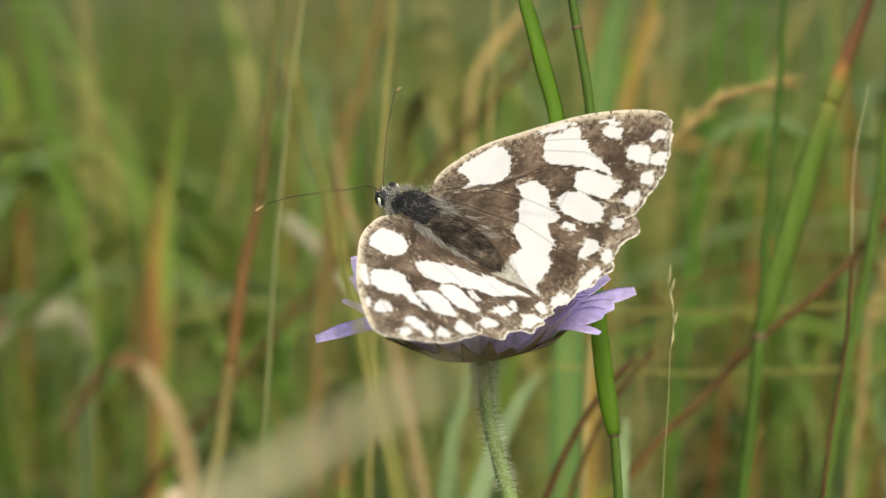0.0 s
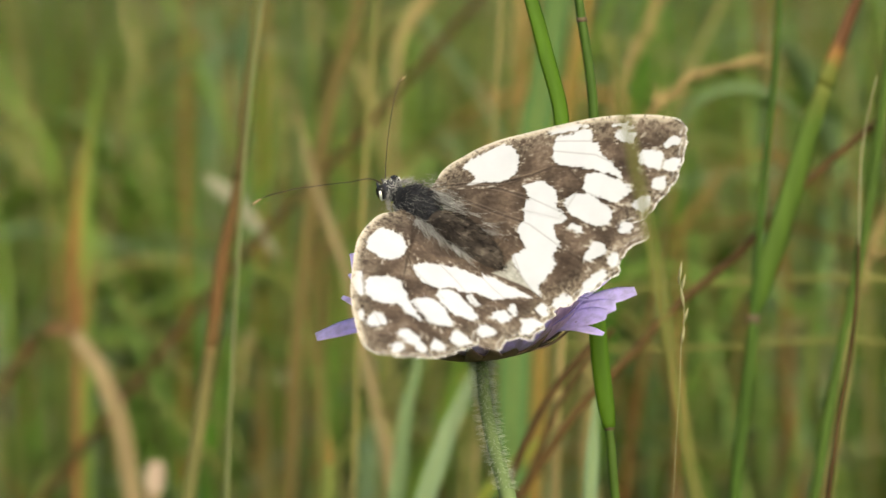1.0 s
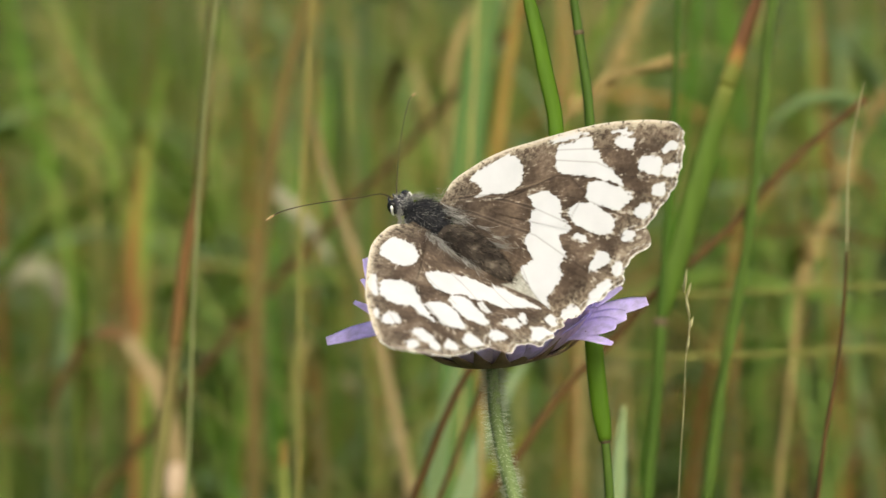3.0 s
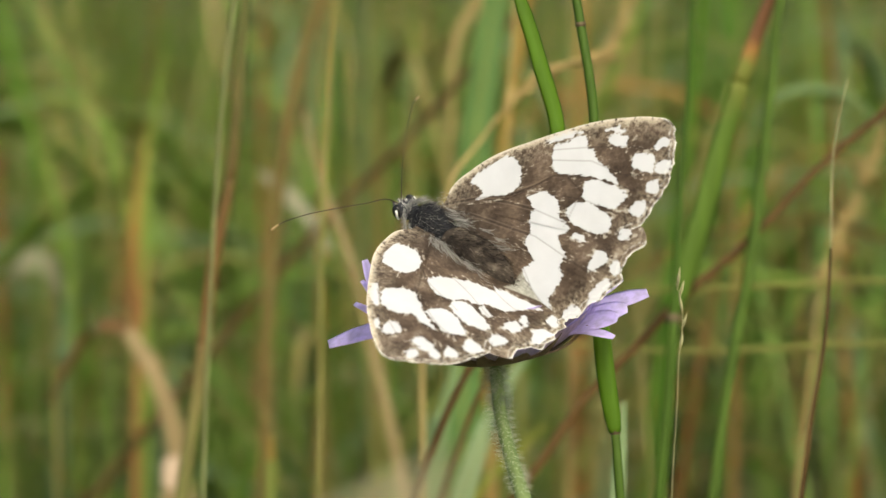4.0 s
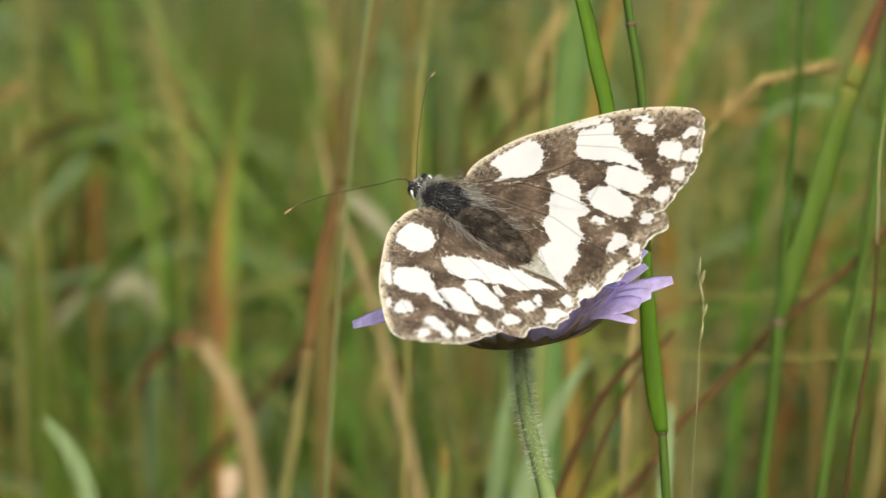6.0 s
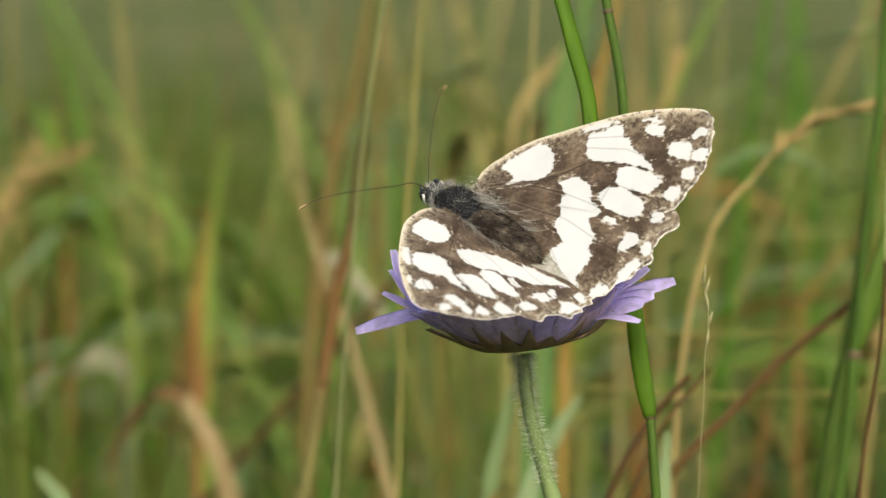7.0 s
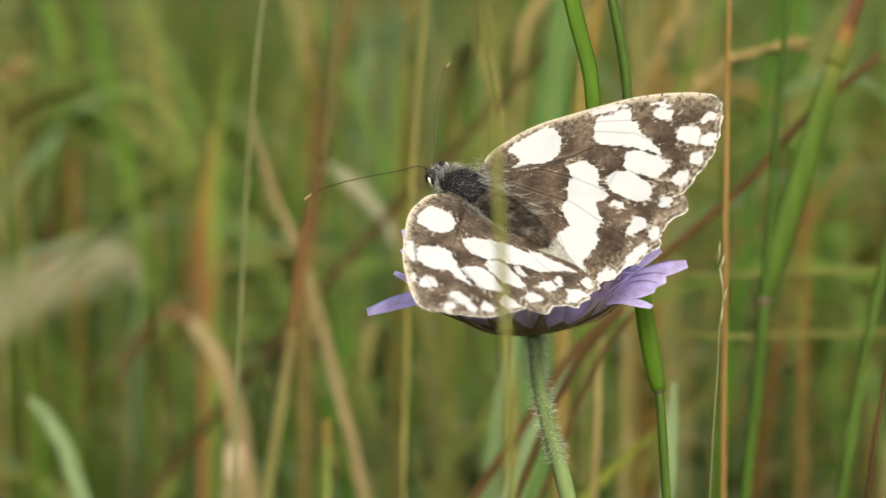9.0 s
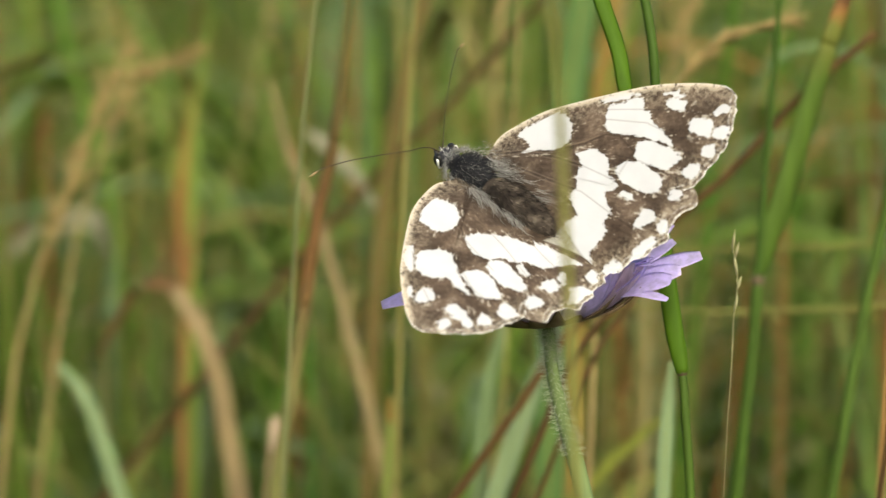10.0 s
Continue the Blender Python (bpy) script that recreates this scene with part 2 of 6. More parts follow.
M_DYING = banded("leaf_dying_back", [(0.47, (0.064, 0.112, 0.014)), (0.493, (0.078, 0.13, 0.018)), (0.4990, (0.14, 0.15, 0.03)), (0.5010, (0.25, 0.13, 0.038)), (0.5035, (0.11, 0.052, 0.022)), (0.518, (0.075, 0.036, 0.018))], 0.003, 0.55, 0.3)
M_BENT = plant("folded_dead_leaf", [(0.17, 0.125, 0.055), (0.22, 0.165, 0.08), (0.27, 0.21, 0.115)], 0.65, wide=0.6)
M_BENT_TIP = plant("folded_leaf_tip", [(0.07, 0.042, 0.016), (0.13, 0.075, 0.028)], 0.65, wide=0.6)
M_BLUISH = plant("bluish_leaf_tissue", [(0.0811, 0.1374, 0.0481), (0.1172, 0.18, 0.0743), (0.1623, 0.2227, 0.1092)], 0.5)
M_BLADE = plant("broad_blade_tissue", [(0.062, 0.125, 0.03), (0.085, 0.15, 0.042)], 0.55, by="object")
M_SLIM = plant("greyish_thin_culm", [(0.15, 0.165, 0.065), (0.21, 0.21, 0.10)], 0.6, by="object")
M_TUFT = banded("orange_leaf_green_below", [(0.40, (0.085, 0.12, 0.025)), (0.422, (0.11, 0.12, 0.03)), (0.434, (0.19, 0.085, 0.03)), (0.45, (0.25, 0.145, 0.034)), (0.475, (0.15, 0.13, 0.03))], 0.006, 0.6, 0.25)
M_STUB = plant("bleached_leaf_end", [(0.36, 0.26, 0.18), (0.50, 0.39, 0.29)], 0.6, wide=0.5)
M_RUSTY = plant("rusty_olive_leaf", [(0.075, 0.060, 0.020), (0.115, 0.078, 0.024), (0.105, 0.100, 0.030)], 0.6, wide=0.5)
M_SPIKE = plant("pale_spikelet", [(0.30, 0.29, 0.15), (0.40, 0.38, 0.22)], 0.6, through_light=0.3)
M_LITTER = plant("pale_dry_leaf", [(0.20, 0.215, 0.085), (0.29, 0.275, 0.13), (0.38, 0.34, 0.20)], 0.65)
M_NODE = plant("stem_node", [(0.08, 0.06, 0.035), (0.13, 0.10, 0.055)], 0.6, by="object")


def ground_material():
    m, nt, bsdf = nodes_of("meadow_ground")
    tc = nt.nodes.new("ShaderNodeTexCoord")
    a = add_node(nt, "ShaderNodeTexNoise", Scale=1.7, Detail=6.0, Roughness=0.65)
    b = add_node(nt, "ShaderNodeTexNoise", Scale=45.0, Detail=6.0, Roughness=0.7)
    for n in (a, b):
        nt.links.new(tc.outputs["Object"], n.inputs["Vector"])
    s = maths(nt, "ADD", maths(nt, "MULTIPLY", a.outputs[0], 0.5), maths(nt, "MULTIPLY", b.outputs[0], 0.5))
    c = ramp_of(nt, s, [(0.36, (0.045, 0.058, 0.018)), (0.47, (0.07, 0.086, 0.028)), (0.56, (0.10, 0.104, 0.04)), (0.68, (0.15, 0.13, 0.065))])
    nt.links.new(c.outputs[0], bsdf.inputs["Base Color"])
    bsdf.inputs["Roughness"].default_value = 0.9
    bsdf.inputs["Specular IOR Level"].default_value = 0.08
    bp = add_node(nt, "ShaderNodeBump", Strength=0.8, Distance=0.02)
    nt.links.new(b.outputs[0], bp.inputs["Height"])
    nt.links.new(bp.outputs[0], bsdf.inputs["Normal"])
    return m


M_GROUND = ground_material()


# ---- builders ----
def part(name, bm, material, parent, label=""):
    """Links a bmesh as one mesh object under a thing or a part."""
    me = bpy.data.meshes.new(name)
    bm.to_mesh(me)
    bm.free()
    for p in me.polygons:
        p.use_smooth = True
    me.materials.append(material)
    ob = new(name, me)
    ob.parent = parent
    if label:
        ob["label"] = label
    return ob


def thing(name, at, label, category, group=""):
    """An empty at a thing's base."""
    ob = new(name)
    ob.empty_display_size = 0.01
    ob.matrix_world = pose(*at)
    return tagged(ob, label, category, group)


def smooth_line(points, steps=6):
    """A smooth line through the points, with slopes by chord length so that it never doubles back."""
    p = [Vector(q) for q in points]
    d = [max((q1 - q0).length, 1e-7) for q0, q1 in zip(p, p[1:])]
    s = [(q1 - q0) / l for q0, q1, l in zip(p, p[1:], d)]
    m = [s[0]] + [(s[i - 1] * d[i] + s[i] * d[i - 1]) / (d[i] + d[i - 1]) for i in range(1, len(s))] + [s[-1]]
    out = []
    for i in range(len(s)):
        for k in range(steps):
            t = k / steps
            a, c, l = p[i], p[i + 1], d[i]
            out.append(a * (2 * t ** 3 - 3 * t * t + 1) + m[i] * l * (t ** 3 - 2 * t * t + t) + c * (3 * t * t - 2 * t ** 3) + m[i + 1] * l * (t ** 3 - t * t))
    out.append(p[-1].copy())
    return out


def sweep(bm, line, widths, thicks, side=(1, 0, 0), around=8, fold=0.0, twist=0.0):
    """A body along a line with an elliptic or folded section; widths and thicknesses are half sizes along the line."""
    n = len(line)
    rings = []
    for i, p in enumerate(line):
        f = i / (n - 1)
        d = (line[min(i + 1, n - 1)] - line[max(i - 1, 0)]).normalized()
        s = Vector(side)
        if twist:
            s = Matrix.Rotation(twist * f, 3, d) @ s
        s = (s - d * s.dot(d))
        s = s.normalized() if s.length > 1e-6 else d.orthogonal().normalized()
        t = d.cross(s)
        w = float(np.interp(f, np.linspace(0, 1, len(widths)), widths))
        h = float(np.interp(f, np.linspace(0, 1, len(thicks)), thicks))
        ring = []
        for k in range(around):
            a = 2 * math.pi * k / around
            x, y = w * math.cos(a), h * math.sin(a)
            ring.append(bm.verts.new(p + s * x + t * (y + fold * abs(x))))
        rings.append(ring)
    for r0, r1 in zip(rings, rings[1:]):
        for k in range(around):
            bm.faces.new((r0[k], r0[(k + 1) % around], r1[(k + 1) % around], r1[k]))
    bm.faces.new(rings[0][::-1])
    bm.faces.new(rings[-1])


def ball(bm, centre, radii, turn=None, seg=16, rough=0.0):
    """An uneven ellipsoid."""
    got = bmesh.ops.create_uvsphere(bm, u_segments=seg, v_segments=seg * 2 // 3, radius=1.0)["verts"]
    for v in got:
        k = 1 + rough * noise.noise(v.co * 3.1 + Vector(centre) * 900)
        q = Vector((v.co.x * radii[0], v.co.y * radii[1], v.co.z * radii[2])) * k
        v.co = (turn @ q if turn else q) + Vector(centre)


def hairs(bm, roots, directions, length, width, bend=0.3, rng=random):
    """Tapered three-sided hairs that curve a little."""
    for p, d in zip(roots, directions):
        d = d.normalized()
        s = d.orthogonal().normalized()
        s = Matrix.Rotation(rng.uniform(0, 6.28), 3, d) @ s
        t = d.cross(s)
        l = length * rng.uniform(0.55, 1.25)
        mid = p + d * l * 0.55 + s * l * bend * 0.25
        tip = p + d * l + s * l * bend
        a = [bm.verts.new(p + width * (s * math.cos(q) + t * math.sin(q))) for q in (0, 2.1, 4.2)]
        b = [bm.verts.new(mid + width * 0.7 * (s * math.cos(q) + t * math.sin(q))) for q in (0, 2.1, 4.2)]
        e = bm.verts.new(tip)
        for k in range(3):
            bm.faces.new((a[k], a[(k + 1) % 3], b[(k + 1) % 3], b[k]))
            bm.faces.new((b[k], b[(k + 1) % 3], e))


# ---- ground ----
def rise(y):
    """The meadow climbs gently away from the viewpoint."""
    return 0.10 * max(0.0, min(y, 80.0) - 3.0)


def make_ground():
    bm = bmesh.new()
    edge = [-250, -60, -15, -5, -2, -1, -0.5, 0, 0.5, 1, 1.5, 2, 3, 4, 6, 9, 15, 30, 80, 250]
    grid = [[bm.verts.new((x, y, 0.012 * noise.noise(Vector((x * 2.1, y * 2.1, 0))) - 0.005 + rise(y))) for x in edge] for y in edge]
    for j in range(len(edge) - 1):
        for i in range(len(edge) - 1):
            bm.faces.new((grid[j][i], grid[j][i + 1], grid[j + 1][i + 1], grid[j + 1][i]))
    ob = part("ground", bm, M_GROUND, None)
    tagged(ob, "mossy green and brown meadow ground under tall grass", "ground", kind="structure")


make_ground()


# ---- butterfly ----
MM = 0.001
# wing outlines, back and out from the body, in mm
FORE_EDGE = [(1.07, 2.34), (0.79, 3.85), (1.59, 6.20), (2.92, 8.54), (5.17, 11.07), (7.51, 13.43), (9.92, 15.65), (12.53, 17.56), (14.85, 18.93), (16.34, 19.45), (17.44, 19.21), (18.57, 18.10), (19.56, 16.28), (20.13, 14.31), (20.10, 12.41), (20.20, 10.92), (18.81, 8.99), (13.55, 6.49), (7.96, 4.54), (3.44, 2.86), (2.6, 0.9), (0.7, 0.8)]
HIND_EDGE = [(2.24, 2.50), (7.26, 5.34), (12.29, 7.94), (17.69, 9.49), (20.50, 10.40), (21.51, 9.38), (21.00, 8.29), (20.84, 7.18), (21.14, 6.19), (21.59, 5.41), (21.07, 4.73), (20.81, 3.26), (20.21, 2.57), (19.54, 0.59), (19.01, 0.07), (18.67, -0.69), (17.89, -0.78), (17.28, -0.57), (14.5, -0.5), (11.5, -0.6), (8.0, -0.3), (4.5, 0.6)]
SPOTS, VEINS = {1: [], -1: []}, {1: [], -1: []}


def spot(side, *uv):
    """A white field of one wing pair: its outline, back and out from the body, in mm."""
    SPOTS[side].append(np.array([(q.x, q.y) for q in smooth_line([(u, v, 0) for u, v in zip(uv[::2], uv[1::2])] + [(uv[0], uv[1], 0)], 4)]))


def vein(side, *uv):
    p = list(zip(uv[::2], uv[1::2]))
    VEINS[side] += list(zip(p, p[1:]))


# far pair: cell, costa, middle band, tip, outer ovals, margin, inner band, hind field and margin
spot(1, 2.14, 5.16, 2.37, 6.17, 2.73, 7.20, 3.43, 8.37, 4.18, 9.06, 4.76, 9.27, 5.81, 9.07, 6.47, 8.60, 7.01, 7.71, 6.87, 6.84, 6.53, 6.21, 4.74, 4.86, 3.77, 4.08, 4.06, 4.94, 3.32, 5.24, 2.63, 5.14)
spot(1, 6.45, 11.99, 6.96, 12.84, 7.73, 13.65, 8.62, 14.09, 9.71, 14.61, 8.96, 13.56, 7.75, 12.42, 7.15, 12.08)
spot(1, 7.90, 12.26, 8.75, 13.13, 9.81, 14.24, 10.40, 14.30, 10.78, 13.99, 10.95, 13.69, 11.50, 13.85, 12.26, 13.25, 12.87, 13.20, 13.93, 13.08, 15.15, 12.82, 15.78, 12.42, 14.85, 12.10, 13.07, 11.61, 11.18, 10.85, 9.50, 10.17, 9.00, 10.45, 8.22, 11.23, 8.01, 11.72)
spot(1, 11.25, 15.71, 12.10, 16.35, 12.66, 16.92, 12.80, 16.66, 13.46, 17.00, 13.50, 16.62, 12.76, 16.10, 12.32, 16.07, 11.47, 15.60)
spot(1, 12.25, 15.73, 13.05, 16.16, 13.81, 16.57, 14.11, 16.28, 14.17, 15.47, 13.56, 15.11, 12.70, 15.07, 12.30, 15.23)
spot(1, 16.55, 16.85, 16.79, 17.53, 17.18, 18.05, 17.72, 17.94, 17.94, 17.53, 17.57, 17.07, 16.87, 16.66)
spot(1, 15.42, 15.46, 16.44, 15.93, 17.49, 16.12, 17.80, 15.42, 18.03, 14.81, 17.08, 14.40, 15.93, 14.19, 15.60, 14.72)
spot(1, 17.85, 15.93, 18.40, 16.50, 19.10, 16.70, 19.36, 16.11, 19.33, 15.56, 18.29, 15.14)
spot(1, 18.23, 13.54, 18.28, 14.15, 18.84, 14.68, 19.33, 14.23, 19.56, 13.78, 18.98, 13.25, 18.35, 13.21)
spot(1, 12.63, 11.04, 12.97, 11.48, 14.30, 11.89, 15.92, 12.09, 17.04, 12.03, 17.30, 11.61, 17.13, 10.97, 16.40, 10.22, 15.10, 9.74, 13.82, 9.60, 13.20, 9.72, 12.95, 10.30)
spot(1, 12.73, 8.53, 13.03, 9.01, 14.22, 9.55, 15.73, 9.79, 16.83, 9.67, 17.36, 9.29, 17.47, 8.52, 16.68, 7.79, 15.31, 7.35, 13.98, 7.32, 13.03, 7.62, 12.73, 8.04)
spot(1, 17.89, 11.28, 18.09, 11.87, 18.63, 12.44, 19.12, 12.51, 19.46, 11.88, 19.41, 11.14, 18.86, 10.80, 18.22, 10.89)
spot(1, 18.65, 8.26, 18.45, 8.87, 18.73, 9.52, 19.43, 9.70, 19.81, 9.14, 19.57, 8.46, 19.10, 8.17)
spot(1, 14.47, 6.27, 14.58, 6.82, 15.28, 6.97, 16.07, 6.69, 15.86, 6.44, 15.11, 6.33)
spot(1, 9.08, 6.59, 8.34, 6.86, 8.71, 7.70, 9.47, 8.23, 10.70, 8.43, 11.67, 8.20, 12.24, 7.44, 13.13, 6.84, 11.90, 6.43, 10.05, 6.19)
spot(1, 9.34, 6.14, 10.32, 6.72, 11.74, 7.01, 13.07, 7.16, 13.99, 6.79, 13.98, 6.20, 13.54, 5.73, 13.99, 5.25, 14.92, 4.89, 15.45, 4.38, 13.97, 4.35, 12.13, 4.23, 10.78, 4.29, 10.07, 5.21)
spot(1, 10.86, 3.55, 10.57, 4.53, 11.78, 4.91, 13.40, 4.88, 15.05, 4.74, 15.17, 3.96, 15.34, 3.46, 16.29, 3.18, 16.18, 2.75, 14.68, 2.32, 13.45, 2.28, 11.82, 2.90)
spot(1, 11.95, 1.44, 12.32, 2.27, 12.86, 2.98, 14.13, 3.32, 15.80, 3.37, 16.18, 2.75, 16.19, 2.09, 16.24, 1.39, 16.25, 0.80, 16.78, 0.26, 17.43, -0.27, 15.91, -0.20, 14.23, 0.32, 12.73, 0.86)
spot(1, 17.59, 5.38, 17.60, 5.99, 17.84, 6.68, 18.60, 6.90, 19.16, 6.35, 18.99, 5.65, 18.55, 4.95, 17.78, 4.77)
spot(1, 19.73, 6.42, 19.95, 6.97, 20.45, 6.77, 20.85, 6.10, 20.54, 5.66, 19.82, 5.89)
spot(1, 19.55, 2.20, 19.29, 3.20, 19.65, 4.43, 20.37, 5.20, 20.71, 5.02, 20.60, 4.07, 20.57, 2.87, 20.41, 2.00, 19.91, 1.85)
spot(1, 18.15, -0.01, 18.08, 0.76, 18.58, 1.39, 19.36, 1.61, 19.74, 1.15, 19.24, 0.35, 18.70, -0.25)
# near pair
spot(-1, 4.61, 9.19, 3.39, 7.86, 2.75, 6.64, 2.66, 5.57, 3.27, 5.10, 4.38, 4.88, 5.43, 5.20, 6.51, 6.15, 7.02, 7.21, 7.05, 8.45, 6.55, 9.14, 5.68, 9.22)
spot(-1, 7.57, 13.38, 6.93, 12.50, 7.30, 12.19, 8.49, 12.97, 9.91, 14.20, 10.34, 14.76, 9.28, 14.62)
spot(-1, 8.51, 12.93, 8.49, 11.68, 8.85, 10.68, 9.55, 9.82, 11.34, 10.55, 12.41, 11.06, 13.82, 11.82, 15.43, 12.64, 14.56, 12.81, 13.37, 12.69, 12.31, 12.70, 11.85, 13.60, 11.32, 14.12, 10.19, 14.12)
spot(-1, 12.52, 11.28, 12.48, 10.28, 12.79, 9.47, 13.86, 9.27, 15.17, 9.45, 16.47, 9.95, 16.94, 10.58, 16.81, 11.39, 16.10, 11.95, 14.78, 11.92, 13.41, 11.58)
spot(-1, 12.86, 8.67, 12.49, 7.68, 12.80, 6.83, 14.28, 6.61, 15.62, 6.83, 17.00, 7.58, 16.95, 8.39, 16.36, 8.86, 15.46, 9.24, 14.19, 9.10)
spot(-1, 8.49, 7.42, 8.29, 6.30, 8.78, 5.46, 9.96, 5.41, 11.41, 5.96, 12.57, 7.22, 11.99, 7.88, 11.16, 8.23, 9.89, 7.86)
spot(-1, 8.64, 5.81, 9.49, 4.58, 10.54, 3.66, 11.96, 3.74, 13.57, 4.53, 13.75, 5.79, 13.32, 6.22, 12.78, 6.61, 12.19, 7.21, 10.69, 6.35)
spot(-1, 10.42, 3.96, 11.74, 2.92, 12.89, 2.37, 14.75, 2.76, 15.90, 3.47, 15.26, 4.33, 14.20, 4.70, 13.50, 5.15, 11.92, 4.53)
spot(-1, 11.69, 2.10, 13.18, 1.47, 14.87, 1.25, 16.55, 0.81, 17.24, 0.78, 16.47, 1.57, 16.09, 2.23, 15.80, 3.44, 14.64, 3.47, 13.11, 3.13)
spot(-1, 13.99, 6.15, 13.86, 5.34, 14.81, 5.54, 15.64, 5.77, 15.49, 6.17, 14.75, 6.36)
spot(-1, 12.78, 16.20, 12.70, 14.97, 13.44, 14.78, 14.26, 15.50, 14.31, 16.05, 14.12, 16.84, 13.55, 17.17)
spot(-1, 11.97, 16.60, 11.80, 16.01, 12.57, 16.40, 13.20, 17.00, 12.90, 17.26)
spot(-1, 15.66, 15.69, 15.61, 14.39, 16.42, 14.30, 17.57, 14.68, 17.76, 15.37, 17.37, 15.97, 16.50, 15.82)
spot(-1, 16.78, 17.43, 16.87, 16.47, 17.67, 16.56, 18.16, 17.12, 17.91, 17.71)
spot(-1, 17.73, 15.47, 17.72, 14.69, 18.77, 15.11, 18.97, 15.80, 18.52, 16.04)
spot(-1, 18.35, 14.41, 17.76, 13.10, 18.73, 12.99, 19.24, 13.45, 19.13, 14.33, 18.87, 14.74)
spot(-1, 18.59, 12.40, 17.71, 11.27, 17.72, 10.43, 18.67, 10.33, 19.46, 10.75, 19.54, 11.79, 18.98, 12.24)
spot(-1, 18.31, 9.02, 17.84, 7.92, 18.32, 7.40, 19.47, 7.71, 19.80, 8.48, 19.36, 9.37)
spot(-1, 17.43, 6.28, 16.86, 5.33, 17.13, 4.60, 18.15, 4.77, 18.78, 5.51, 18.49, 6.23)
spot(-1, 16.75, 3.89, 16.62, 3.09, 17.85, 3.59, 18.43, 4.49, 17.96, 4.52)
spot(-1, 19.86, 5.30, 18.97, 4.11, 19.03, 2.98, 19.97, 2.50, 20.38, 3.93, 20.79, 5.36, 20.39, 5.68)
spot(-1, 18.00, 1.65, 17.62, 0.58, 18.16, 0.38, 18.99, 0.98, 19.39, 1.93, 18.69, 2.10)
vein(1, 1.29, 2.28, 4.22, 4.60, 6.56, 6.17, 8.41, 8.23, 9.52, 9.88, 12.79, 11.50, 16.31, 12.44, 19.89, 12.98)
vein(1, 4.29, 4.52, 6.99, 5.65, 9.61, 6.42, 13.23, 6.96)
vein(1, 1.84, 2.11, 5.49, 3.13, 8.59, 3.83, 11.41, 4.50, 15.26, 4.51)
vein(1, 8.01, 11.72, 11.44, 13.93, 14.74, 15.80, 18.65, 17.01)
vein(1, 8.63, 11.00, 12.01, 12.80, 15.60, 13.27, 19.38, 15.25)
vein(1, 11.52, 8.85, 14.12, 9.67, 18.63, 10.42)
vein(1, 10.81, 10.44, 13.04, 10.05, 13.46, 6.69)
vein(1, 12.03, 1.61, 14.20, 0.43, 17.23, -0.28)
vein(1, 14.89, 4.51, 18.19, 4.55, 19.73, 6.42)
vein(1, 17.52, 2.04, 20.07, 1.83)
vein(-1, 9.30, 4.74, 11.23, 5.19, 15.66, 6.19)
vein(-1, 12.05, 11.18, 15.27, 11.85, 18.33, 11.65)
vein(-1, 7.26, 6.61, 8.44, 7.30, 13.76, 8.51)
vein(-1, 9.11, 9.24, 12.26, 10.73, 16.35, 12.50)
vein(-1, 8.07, 12.80, 10.28, 14.39, 15.54, 16.51)
vein(-1, 12.56, 2.62, 15.63, 3.14, 17.68, 1.34)
# the pale fold along the hind wing's inner edge
FOLD = [(12.09, -0.16), (12.19, 1.23), (13.09, 0.78), (15.16, 0.23), (17.01, -0.25), (15.20, -0.65), (13.18, -0.98), (12.51, -0.80)]


def depth_in(V, ring):
    """How deep points lie inside a closed outline; outside it is negative, and cut off at -2."""
    out = np.full(len(V), -2.0)
    lo, hi = ring.min(0) - 1.2, ring.max(0) + 1.2
    pick = np.where(((V > lo) & (V < hi)).all(1))[0]
    q = V[pick]
    best, inside = np.full(len(q), 99.0), np.zeros(len(q), bool)
    for p0, p1 in zip(ring, np.roll(ring, -1, 0)):
        d = p1 - p0
        l2 = d @ d
        if l2 < 1e-9:
            continue
        t = np.clip(((q - p0) @ d) / l2, 0, 1)
        best = np.minimum(best, np.hypot(*(q - p0 - t[:, None] * d).T))
        cross = (p0[1] > q[:, 1]) != (p1[1] > q[:, 1])
        if abs(d[1]) > 1e-9:
            inside ^= cross & (q[:, 0] < p0[0] + (q[:, 1] - p0[1]) / d[1] * d[0])
    out[pick] = np.where(inside, best, -best)
    return out


